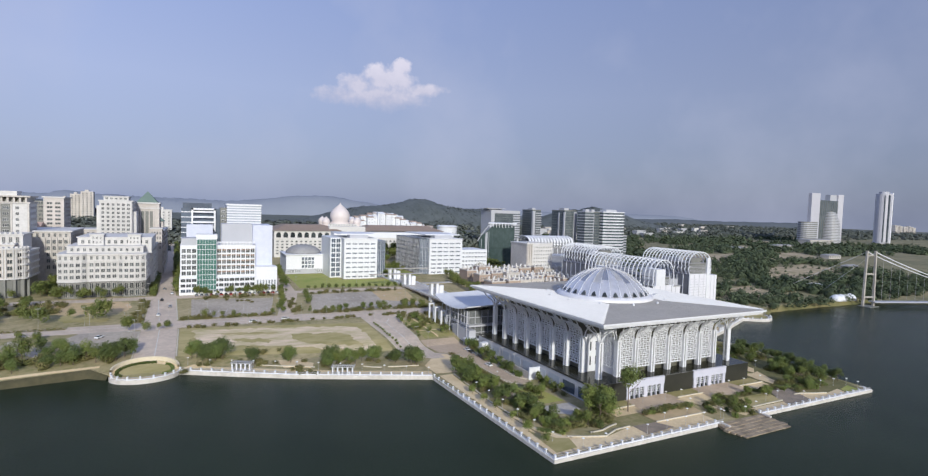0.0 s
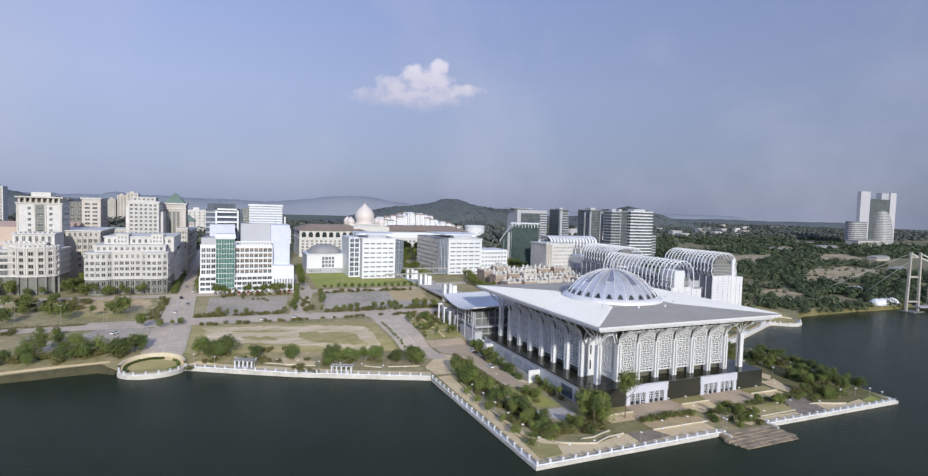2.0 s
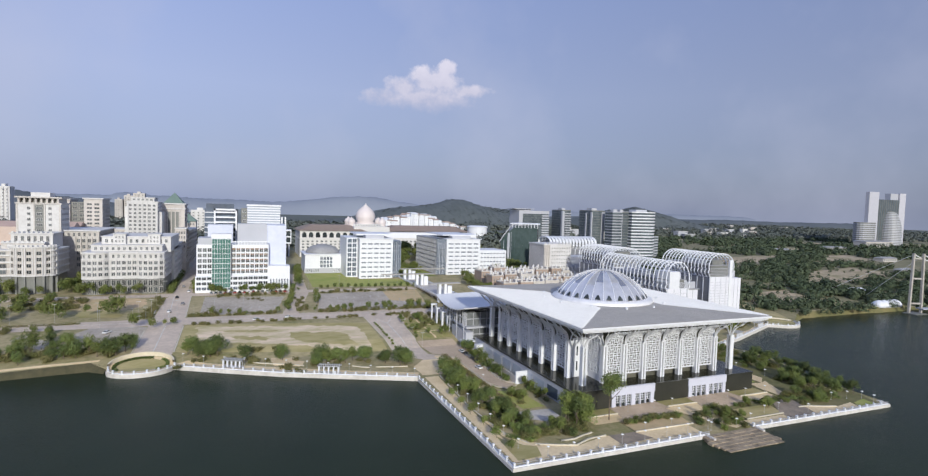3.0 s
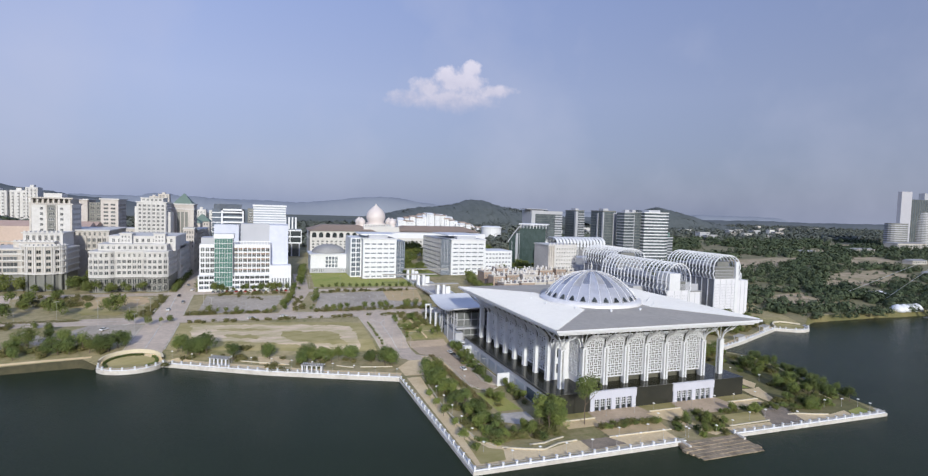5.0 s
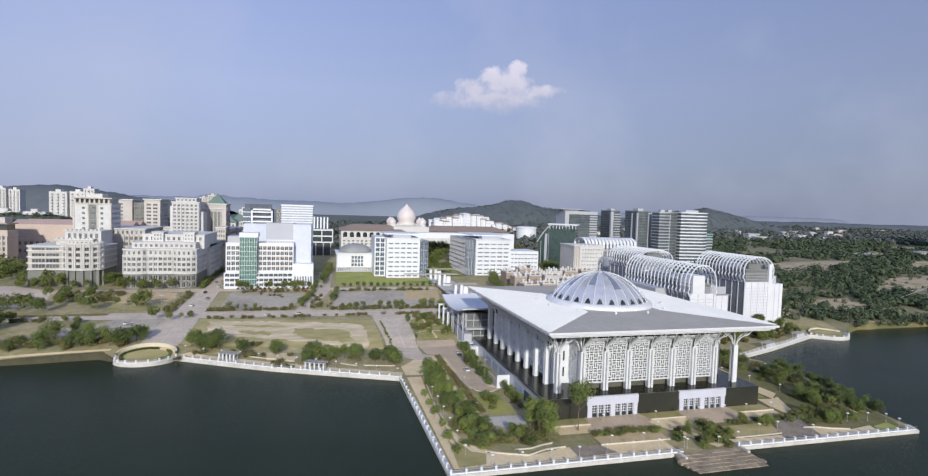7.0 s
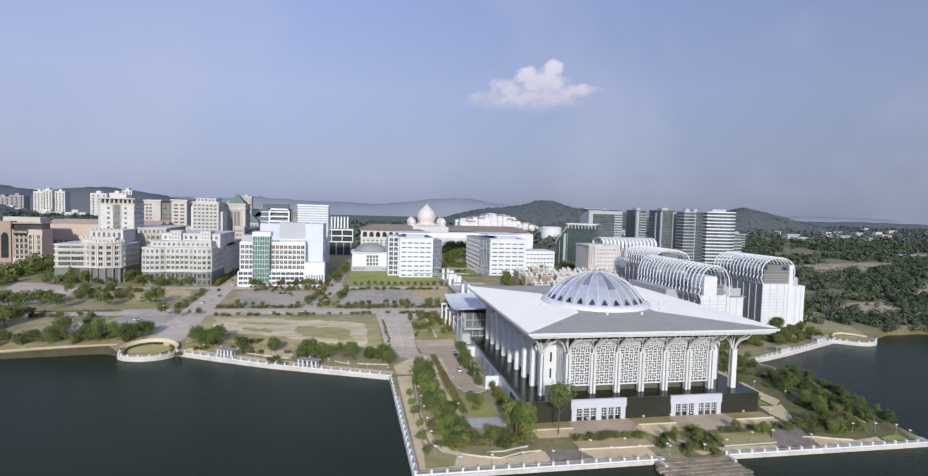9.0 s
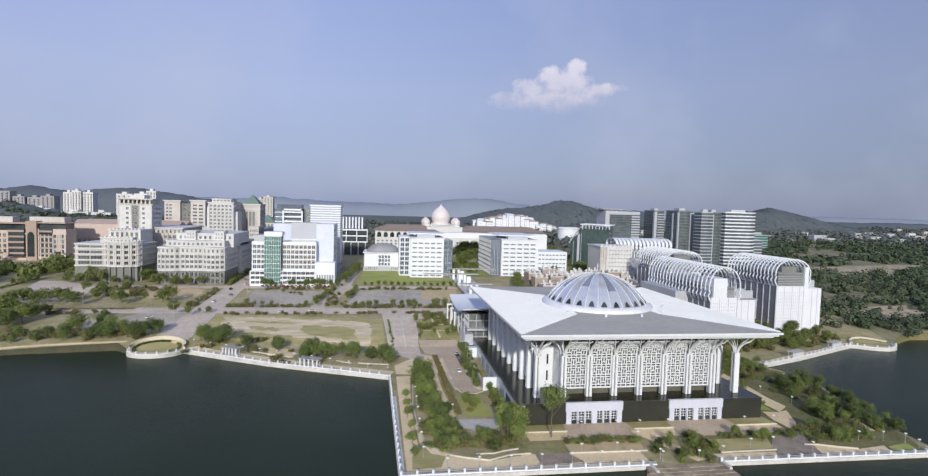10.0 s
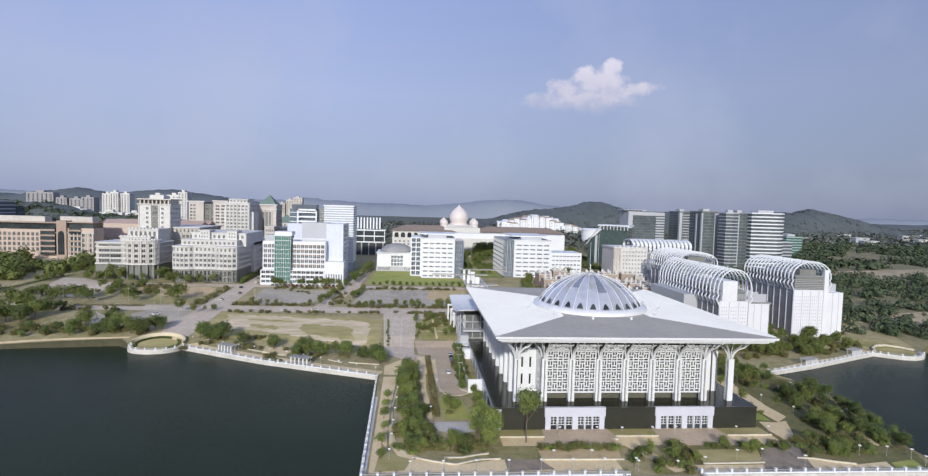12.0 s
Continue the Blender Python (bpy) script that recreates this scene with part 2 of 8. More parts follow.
def water_material(name, deep, rough, ripple, scale, spec=0.5):
    m = material(name, deep, rough, col2=tuple(c * 1.35 for c in deep), fine=0.02, coarse=0.006, amount=0.5, spec=spec)
    t = m.node_tree
    b = t.nodes["Principled BSDF"]
    b.inputs["IOR"].default_value = 1.33
    pos = t.nodes.new("ShaderNodeNewGeometry")
    n = t.nodes.new("ShaderNodeTexNoise")
    n.inputs["Scale"].default_value, n.inputs["Detail"].default_value, n.inputs["Roughness"].default_value = scale, 6.0, 0.6
    t.links.new(pos.outputs["Position"], n.inputs["Vector"])
    bp = t.nodes.new("ShaderNodeBump")
    bp.inputs["Strength"].default_value, bp.inputs["Distance"].default_value = ripple, 0.25
    t.links.new(n.outputs[0], bp.inputs["Height"])
    t.links.new(bp.outputs[0], b.inputs["Normal"])
    return m


WATER = water_material("lake_water", (0.021, 0.030, 0.0175), 0.2, 0.7, 0.9, 0.06)
POOL = water_material("pool_water", (0.026, 0.026, 0.017), 0.1, 0.1, 1.5, 0.3)


# ---- tools for building
from mathutils.geometry import tessellate_polygon


def finish(name, bm, mat, parent=None, smooth=False):
    bmesh.ops.recalc_face_normals(bm, faces=bm.faces)
    me = bpy.data.meshes.new(name)
    bm.to_mesh(me)
    bm.free()
    for mm in mat if isinstance(mat, (list, tuple)) else (mat,):
        me.materials.append(mm)
    if smooth:
        me.polygons.foreach_set("use_smooth", [True] * len(me.polygons))
    ob = new(name, me)
    ob.parent = parent
    return ob


def part(name, bm, mat, parent, label="", smooth=False):
    ob = finish(name, bm, mat, parent, smooth)
    if label:
        ob["label"] = label
    return ob


def shared(name, me, parent, m=None):
    ob = new(name, me)
    ob.parent = parent
    if m is not None:
        ob.matrix_basis = m
    return ob


def thing(name, at, label, category, group="", kind="", turn=0.0, size=(1, 1, 1)):
    ob = new(name)
    ob.empty_display_size = 1.0
    ob.matrix_basis = pose(*at, 0, 0, turn) @ Matrix.Diagonal((*size, 1))
    return tagged(ob, label, category, group, kind)


def box(bm, x0, x1, y0, y1, z0, z1, mi=0):
    vs = [bm.verts.new(p) for p in ((x0, y0, z0), (x1, y0, z0), (x1, y1, z0), (x0, y1, z0), (x0, y0, z1), (x1, y0, z1), (x1, y1, z1), (x0, y1, z1))]
    for q in ((3, 2, 1, 0), (4, 5, 6, 7), (0, 1, 5, 4), (1, 2, 6, 5), (2, 3, 7, 6), (3, 0, 4, 7)):
        f = bm.faces.new([vs[i] for i in q])
        f.material_index = mi
    return vs


def prism(bm, pts, z0, z1, mi=0):
    """An upright prism over a plan outline."""
    lo = [bm.verts.new((x, y, z0)) for x, y in pts]
    hi = [bm.verts.new((x, y, z1)) for x, y in pts]
    n = len(pts)
    for i in range(n):
        bm.faces.new((lo[i], lo[(i + 1) % n], hi[(i + 1) % n], hi[i])).material_index = mi
    bm.faces.new(hi).material_index = mi
    bm.faces.new(lo[::-1]).material_index = mi


def lathe(bm, profile, n=32, cx=0.0, cy=0.0, mi=0, cap=True):
    """Turns a profile of (radius, height) round an upright axis."""
    rings = []
    for r, z in profile:
        rings.append([bm.verts.new((cx + r * math.cos(2 * math.pi * i / n), cy + r * math.sin(2 * math.pi * i / n), z)) for i in range(n)] if r > 1e-4 else [bm.verts.new((cx, cy, z))])
    for a, b in zip(rings, rings[1:]):
        for i in range(n):
            j = (i + 1) % n
            if len(a) == 1 and len(b) == 1:
                continue
            if len(b) == 1:
                f = bm.faces.new((a[i], a[j], b[0]))
            elif len(a) == 1:
                f = bm.faces.new((a[0], b[j], b[i]))
            else:
                f = bm.faces.new((a[i], a[j], b[j], b[i]))
            f.material_index = mi
    if cap and len(rings[0]) > 1:
        bm.faces.new(rings[0][::-1]).material_index = mi
    if cap and len(rings[-1]) > 1:
        bm.faces.new(rings[-1]).material_index = mi


def sweep(bm, pts, w, h=None, side=(0, 0, 1), mi=0):
    """A bar of section w by h along a line of points; side tells which way w lies."""
    h = h or w
    pts = [Vector(p) for p in pts]
    side = Vector(side)
    rings = []
    for i, p in enumerate(pts):
        d = (pts[min(i + 1, len(pts) - 1)] - pts[max(i - 1, 0)]).normalized()
        a = side - d * side.dot(d)
        a = a.normalized() if a.length > 1e-5 else d.orthogonal().normalized()
        b = d.cross(a)
        rings.append([bm.verts.new(p + a * sa * w / 2 + b * sb * h / 2) for sa, sb in ((-1, -1), (1, -1), (1, 1), (-1, 1))])
    for r, s in zip(rings, rings[1:]):
        for k in range(4):
            bm.faces.new((r[k], r[(k + 1) % 4], s[(k + 1) % 4], s[k])).material_index = mi
    bm.faces.new(rings[0][::-1]).material_index = mi
    bm.faces.new(rings[-1]).material_index = mi


GROUND_Y = (-1e5, 150, 205, 245, 258, 294, 380, 430, 600, 1000, 6000)
GROUND_Z = (1.7, 1.7, 2.0, 2.4, 5.0, 8.0, 12.3, 13.6, 15.5, 20.0, 24.0)


def ground_at(y):
    return float(np.interp(y, GROUND_Y, GROUND_Z))


def drape(name, pts, lift, mat, label, category, kind="structure", parent=None):
    """A thin sheet over the sloping ground."""
    bm = bmesh.new()
    vs = [bm.verts.new((x, y, 0)) for x, y in pts]
    for tri in tessellate_polygon([[Vector((x, y, 0)) for x, y in pts]]):
        bm.faces.new([vs[i] for i in tri])
    lo, hi = min(p[1] for p in pts), max(p[1] for p in pts)
    for y in GROUND_Y[1:-1]:
        if lo < y < hi:
            bmesh.ops.bisect_plane(bm, geom=bm.verts[:] + bm.edges[:] + bm.faces[:], plane_co=(0, y, 0), plane_no=(0, 1, 0))
    for v in bm.verts:
        v.co.z = ground_at(v.co.y) + lift
    for f in bm.faces:
        if f.normal.z < 0:
            f.normal_flip()
    me = bpy.data.meshes.new(name)
    bm.to_mesh(me)
    bm.free()
    me.materials.append(mat)
    ob = new(name, me)
    ob.parent = parent
    return tagged(ob, label, category, kind=kind)

# ---- water and land
bm = bmesh.new()
bmesh.ops.create_grid(bm, x_segments=1, y_segments=1, size=4600)
bm.transform(Matrix.Translation((0, 0, 0.8)))
tagged(finish("water", bm, WATER), "dark green calm lake water with fine ripples", "water", kind="structure")


def arc(cx, cy, rx, ry, a0, a1, n):
    return [(cx + rx * math.cos(radians(a0 + (a1 - a0) * i / n)), cy + ry * math.sin(radians(a0 + (a1 - a0) * i / n))) for i in range(n + 1)]


CIRCLE = arc(-13.5, 246, 12.5, 9.5, 178, 352, 16)  # the round lookout on the shore
WEST_SHORE = [(-900, 190), (-300, 228), (-85, 246), (-60, 250), (-33, 253)]
PROMENADE = CIRCLE + [(20, 233), (42, 221.5), (68, 210.5), (94.3, 199.8)]
PIER = [(94.3, 199.8), (96.3, 117.2), (169, 116.7)]
PIER_EAST = [(189, 116.7), (262, 115.7), (264, 120)]
EAST_SHORE = [(264, 120), (265, 132), (268, 150), (275, 172), (280, 190), (270, 205)]
COVE = [(270, 205), (300, 216), (330, 229), (351, 238), (356, 234.5), (361, 231.2), (367, 229.8), (373, 231.5), (378, 235.5), (381, 241)]
FAR_SHORE = [(381, 241), (390, 249), (405, 256), (450, 258), (490, 257), (530, 256), (570, 240), (620, 225), (760, 200), (1200, 190), (4500, 180)]
LAND = WEST_SHORE + PROMENADE + PIER[1:] + [(170, 116.8), (188, 116.8)] + PIER_EAST[:2] + EAST_SHORE + COVE[1:] + FAR_SHORE[1:] + [(4500, 4550), (-4500, 4550), (-4500, 190)]
drape("ground", LAND, 0.0, GRASS, "flat lakeside land with dry grass and bare patches", "ground")


def seawall(name, pts, width, top, mat, label):
    """A retaining wall along the shore, down into the water; its coping lies a little proud."""
    bm = bmesh.new()
    inner = []
    for i, p in enumerate(pts):
        a, b = Vector(pts[max(i - 1, 0)]), Vector(pts[min(i + 1, len(pts) - 1)])
        d = (b - a).normalized()
        inner.append((p[0] - d.y * width, p[1] + d.x * width))
    rows = []
    for (x, y), (u, v) in zip(pts, inner):
        h = top if top is not None else ground_at(y) + 0.12
        rows.append([bm.verts.new(q) for q in ((x, y, -1.5), (x, y, h), (u, v, h), (u, v, -1.5))])
    for r, s in zip(rows, rows[1:]):
        for k in range(4):
            bm.faces.new((r[k], s[k], s[(k + 1) % 4], r[(k + 1) % 4]))
    bm.faces.new(rows[0])
    bm.faces.new(rows[-1][::-1])
    return tagged(finish(name, bm, mat), label, "wall", kind="structure")


SEAWALL = material("pale_waterside_concrete", (0.70, 0.67, 0.62), 0.85, col2=(0.50, 0.47, 0.42), fine=0.7, coarse=0.12, amount=0.5)
seawall("seawall", PROMENADE, 2.2, 2.4, SEAWALL, "pale concrete promenade edge along the water")
seawall("seawall", PIER, 2.2, 1.85, SEAWALL, "pale concrete pier edge round the mosque garden")
seawall("seawall", PIER_EAST, 2.2, 1.85, SEAWALL, "pale concrete pier edge east of the boat steps")
seawall("seawall", COVE, 2.0, 2.45, SEAWALL, "curved pale concrete wall of the cove")


def bank(name, pts, out, mat, label):
    """A natural shore that slopes into the water."""
    bm = bmesh.new()
    rows = []
    fine = []
    for a, b in zip(pts, pts[1:]):
        n = max(1, int((Vector(b) - Vector(a)).length / 6))
        fine += [tuple(Vector(a).lerp(Vector(b), i / n)) for i in range(n)]
    fine.append(pts[-1])
    for i, p in enumerate(fine):
        a, b = Vector(fine[max(i - 1, 0)]), Vector(fine[min(i + 1, len(fine) - 1)])
        d = (b - a).normalized()
        w = out * (1 + 0.5 * noise.noise(Vector((p[0] * 0.08, p[1] * 0.08, 2.0))))
        rows.append([bm.verts.new((p[0] + d.y * w * k - d.x * 0, p[1] - d.x * w * k, (ground_at(p[1]) + 0.03) * (1 - k) ** 1.3 - 0.9 * k)) for k in (-0.15, 0.0, 0.35, 0.7, 1.0)] if True else None)
        rows[-1][0].co.z = ground_at(p[1]) + 0.02
    for r, s in zip(rows, rows[1:]):
        for k in range(4):
            bm.faces.new((r[k], r[k + 1], s[k + 1], s[k]))
    return tagged(finish(name, bm, mat, smooth=True), label, "shore", kind="structure")


BANK_GREEN = material("rank_shore_grass", (0.105, 0.115, 0.036), 0.95, col2=(0.23, 0.19, 0.085), fine=0.5, coarse=0.05, amount=0.5)
BANK_DARK = material("damp_shore_soil", (0.05, 0.048, 0.024), 0.95, col2=(0.10, 0.088, 0.045), fine=0.5, coarse=0.06, amount=0.5)
bank("shore_bank", WEST_SHORE + [(-26, 248)], 3.6, BANK_DARK, "grassy bank sloping into the lake")
bank("shore_bank", EAST_SHORE, 4.0, BANK_GREEN, "overgrown bank east of the mosque garden")
bank("shore_bank", FAR_SHORE[:-1], 5.0, BANK_GREEN, "grassy far bank of the lake")

# ---- balustrades
def balustrade(pts, z, label, spacing=4.3):
    fence = thing("balustrade", (pts[0][0], pts[0][1], z), label, "balustrade", "white lakeside balustrades")
    inv = fence.matrix_basis.inverted()
    pb = bmesh.new()
    box(pb, -0.28, 0.28, -0.28, 0.28, 0, 1.25)
    box(pb, -0.36, 0.36, -0.36, 0.36, 1.25, 1.4)
    pm = bpy.data.meshes.new("post")
    pb.to_mesh(pm)
    pb.free()
    pm.materials.append(WHITE)
    for a, b in zip(pts, pts[1:]):
        a, b = Vector(a), Vector(b)
        n = max(1, round((b - a).length / spacing))
        ang = math.degrees(math.atan2(b.y - a.y, b.x - a.x))
        for i in range(n):
            p = a.lerp(b, i / n)
            shared("post", pm, fence, inv @ pose(p.x, p.y, z, 0, 0, ang))
        for zz, w, mt in ((1.0, 0.13, POLE_GREY), (0.62, 0.06, POLE_GREY), (0.16, 0.34, WHITE)):
            rb = bmesh.new()
            sweep(rb, [inv @ Vector((a.x, a.y, z + zz)), inv @ Vector((b.x, b.y, z + zz))], w, w)
            part("rail" if mt is POLE_GREY else "kerb", rb, mt, fence)
    return fence


def inset(pts, d):
    out = []
    for i, p in enumerate(pts):
        a, b = Vector(pts[max(i - 1, 0)]), Vector(pts[min(i + 1, len(pts) - 1)])
        v = (b - a).normalized()
        out.append((p[0] - v.y * d, p[1] + v.x * d))
    return out


balustrade(inset(PROMENADE[::2] if len(PROMENADE) % 2 else PROMENADE, 0.6), 2.4, "white painted balustrade along the curved promenade")
balustrade([(94.9, 199.3), (96.9, 117.8), (169, 117.3)], 1.85, "white painted balustrade round the garden corner")
balustrade([(189, 117.3), (261.4, 116.3)], 1.85, "white painted balustrade east of the boat steps")
balustrade(inset(COVE, 0.6), 2.45, "white painted balustrade round the cove")

# ---- the mosque
MX, MY = 181.0, 193.4
mosque = thing("mosque", (MX, MY, 1.7), "white steel mosque with flared metal roof and ribbed dome", "mosque")
M = mosque.matrix_basis.inverted()


def mpart(name, bm, mat, label="", parent=None, smooth=False):
    bm.transform(M)
    return part(name, bm, mat, parent or mosque, label, smooth)


X0, X1, Y0, Y1 = 144.0, 218.3, 153.6, 233.2  # the outer rows of columns
BX, BY = (X1 - X0) / 8, (Y1 - Y0) / 8
PZ, SPRING, SOFFIT = 9.0, 23.5, 31.2

# podium with white doorways in the front
# doorway white dimmed to lavender: its slight shadow sits in the base colour
PORTAL = material("lavender_white_cladding", (0.60, 0.61, 0.69), 0.4, col2=(0.50, 0.51, 0.58), amount=0.3, fine=0.8)
bm = bmesh.new()
PX0, PX1, PY0, PY1 = 136.2, 224.6, 147.2, 236.0
portals = [(152.6, 172.2), (189.6, 209.2)]
edges = [PX0 + 2.0] + [v for p in portals for v in p] + [PX1]
for a, b in zip(edges[::2], edges[1::2]):
    box(bm, a, b, PY0, PY1, 0.2, PZ - 0.35)
for a, b in portals:
    box(bm, a, b, PY0 + 2.4, PY1, 0.2, PZ - 0.35)
mpart("podium_wall", bm, BLACK_STONE, "black polished granite podium")
bm = bmesh.new()
box(bm, PX0, PX0 + 2.0, PY0 - 0.3, PY1, 0.2, PZ - 0.4)
mpart("side_wall", bm, GREY_WALL, "pale grey side wall of the podium")
for a in range(9):
    y = PY0 + 1.2 + a * 9.6
    bm = bmesh.new()
    box(bm, PX0 - 0.08, PX0 + 0.4, y, y + 7.4, 2.4, 6.6)
    mpart("opening", bm, GLASS_BLUE if a < 2 else GLASS_PALE)
bm = bmesh.new()
box(bm, PX0 + 0.4, PX1 - 0.3, PY0 + 0.3, PY1 - 0.3, PZ - 0.5, PZ)
mpart("reflecting_pool", bm, POOL, "dark still reflecting pool over the podium")
bm = bmesh.new()
for q in ((PX0 - 0.2, PX1 + 0.1, PY0 - 0.1, PY0 + 0.32), (PX0 - 0.2, PX1 + 0.1, PY1 - 0.32, PY1 + 0.1)):
    box(bm, *q, PZ - 0.55, PZ + 0.02)
for q in ((PX0 - 0.2, PX0 + 0.42, PY0 + 0.32, PY1 - 0.32), (PX1 - 0.32, PX1 + 0.1, PY0 + 0.32, PY1 - 0.32)):
    box(bm, *q, PZ - 0.55, PZ + 0.02)
mpart("podium_coping", bm, BLACK_STONE)
for a, b in portals:
    bm = bmesh.new()
    w = b - a
    cells = []
    for k in range(2):
        c0 = a + w * (0.09 + 0.46 * k)
        for i in range(3):
            cells.append((c0 + i * w * 0.13, c0 + i * w * 0.13 + w * 0.105))
    xs = [a] + [v for c in cells for v in c] + [b]
    box(bm, a - 0.3, b + 0.3, PY0 - 0.4, PY0 + 0.6, 6.1, 9.1)
    portal = mpart("portal_lintel", bm, PORTAL, "white doorway with lattice heads")
    for u, v in zip(xs[::2], xs[1::2]):
        pb = bmesh.new()
        box(pb, u, v, PY0 - 0.35, PY0 + 0.6, 1.2, 6.1)
        mpart("door_pier", pb, PORTAL, "", portal)
    for u, v in cells:
        db = bmesh.new()
        box(db, u, v, PY0 + 0.3, PY0 + 0.45, 1.2, 6.1)
        d = mpart("door", db, GLASS_DARK, "dark glazed door", portal)
        lb = bmesh.new()
        for i in range(3):
            xx = u + (v - u) * i / 2
            box(lb, xx - 0.07, xx + 0.07, PY0 + 0.1, PY0 + 0.25, 3.3, 6.1)
        for i in range(4):
            zz = 3.3 + 2.75 * i / 3
            box(lb, u, v, PY0 + 0.1, PY0 + 0.25, zz - 0.07, zz + 0.07)
        mpart("lattice", lb, WHITE, "", portal)

# columns, each with curved ribs that reach to the soffit
def rib_arc(a, rad=5.0):
    return rad * (1 - math.cos(a)), rad * math.sin(a)


def column_meshes():
    bm = bmesh.new()
    for x in (-0.66, 0.66):
        box(bm, x - 0.34, x + 0.34, -0.95, 0.95, PZ - 0.6, SPRING)
    box(bm, -0.3, 0.3, -0.6, 0.6, PZ - 0.6, SPRING)
    for y in (-0.42, 0.42):
        box(bm, -0.9, 0.9, y - 0.18, y + 0.18, PZ - 0.6, SPRING - 0.02)
    fans = []
    for headings in ((-90, -114, -66, 90), tuple(45 * k for k in range(8))):
        bm2 = bmesh.new()
        for k, deg in enumerate(headings):
            a = radians(deg)
            pts = []
            for i in range(11):
                s, lift = rib_arc(1.25 * i / 10)
                pts.append((math.cos(a) * (0.75 + s), math.sin(a) * (0.75 + s), SPRING - 0.3 + lift))
            pts.append((math.cos(a) * 7.2, math.sin(a) * 7.2, SOFFIT + 0.1))
            sweep(bm2, pts, 0.28, 0.42, side=(-math.sin(a), math.cos(a), 0))
        box(bm2, -1.04, 1.04, -1.0, 1.0, SPRING - 0.35, SPRING)
        fans.append(bm2)
    out = []
    for nm, b in (("shaft", bm), ("capital_ribs", fans[0]), ("capital_ribs", fans[1])):
        bmesh.ops.recalc_face_normals(b, faces=b.faces)
        me = bpy.data.meshes.new(nm)
        b.to_mesh(me)
        b.free()
        me.materials.append(WHITE)
        out.append(me)
    return out


shaft_me, ribs_me, corner_ribs_me = column_meshes()
# dark strips between the shaft halves: the shade there, painted as grey
groove_shade_bm = bmesh.new()
for q in ((-0.17, 0.17, -0.72, 0.72), (-0.93, 0.93, -0.12, 0.12)):
    box(groove_shade_bm, *q, PZ - 0.5, SPRING - 0.4)
groove_shade_me = bpy.data.meshes.new("groove")
groove_shade_bm.to_mesh(groove_shade_me)
groove_shade_bm.free()
groove_shade_me.materials.append(GREY_STONE)
for i in range(8):
    for x, y, turn in ((X0 + i * BX, Y0, 0), (X1 - i * BX, Y1, 180), (X0, Y1 - i * BY, -90), (X1, Y0 + i * BY, 90)):
        col = shared("column", shaft_me, mosque, M @ pose(x, y, 0, 0, 0, turn))
        shared("groove", groove_shade_me, col)
        shared("capital_ribs", corner_ribs_me if i == 0 else ribs_me, col)


# perforated steel screens between the columns
def bend(s):
    """Height and outward reach along the screen: upright, then curved out to the soffit."""
    z0, turn, rad, last = 12.0, 23.4, 5.4, 1.15
    if s < turn - z0:
        return z0 + s, 0.0
    a = (s - (turn - z0)) / rad
    c = min(a, last)
    rest = (a - c) * rad
    return turn + rad * math.sin(c) + rest * math.cos(last), rad * (1 - math.cos(c)) + rest * math.sin(last)


def screen_mesh(width):
    """A basket weave: pairs of upright slots beside pairs of level slots, alternate columns set half a step higher."""
    bm = bmesh.new()
    top = 11.4 + 8.2
    units = 4
    cell = width / units
    t = 0.33

    def bar(x0, x1, s0, s1, steps=1):
        for k in range(steps):
            a, b = s0 + (s1 - s0) * k / steps, s0 + (s1 - s0) * (k + 1) / steps
            (za, ya), (zb, yb) = bend(a), bend(b)
            n = Vector((0, -(zb - za), -(yb - ya))).normalized() * 0.16
            vs = [bm.verts.new((x, -y + sg * n.y, z + sg * n.z)) for sg in (-1, 1) for x, y, z in ((x0, ya, za), (x1, ya, za), (x1, yb, zb), (x0, yb, zb))]
            for q in ((0, 1, 2, 3), (4, 5, 6, 7), (0, 1, 5, 4), (1, 2, 6, 5), (2, 3, 7, 6), (3, 0, 4, 7)):
                bm.faces.new([vs[j] for j in q])

    for i in range(units):
        x = -width / 2 + i * cell
        off = cell / 2 * (i % 2)
        if i:
            bar(x - t / 2, x + t / 2, 0, top, 16)
        j = -1
        while j * cell + off < top:
            s0, s1 = max(j * cell + off, 0.0), min((j + 1) * cell + off, top)
            if s1 - s0 > 0.3:
                if s0 > 0.2:
                    bar(x, x + cell, s0 - t / 2, s0 + t / 2)
                if (i + j) % 2:
                    bar(x + cell / 2 - t / 2, x + cell / 2 + t / 2, s0, s1, 2)
                elif s1 - s0 > cell * 0.8:
                    bar(x, x + cell, (s0 + s1) / 2 - t / 2, (s0 + s1) / 2 + t / 2)
            j += 1
    bar(-width / 2 - 0.35, -width / 2 + 0.1, -0.35, top, 16)
    bar(width / 2 - 0.1, width / 2 + 0.35, -0.35, top, 16)
    bar(-width / 2, width / 2, -0.45, 0.05)
    bmesh.ops.recalc_face_normals(bm, faces=bm.faces)
    me = bpy.data.meshes.new("screen")
    bm.to_mesh(me)
    bm.free()
    me.materials.append(WHITE)
    return me


screen_x, screen_y = screen_mesh(BX - 2.3), screen_mesh(BY - 2.3)
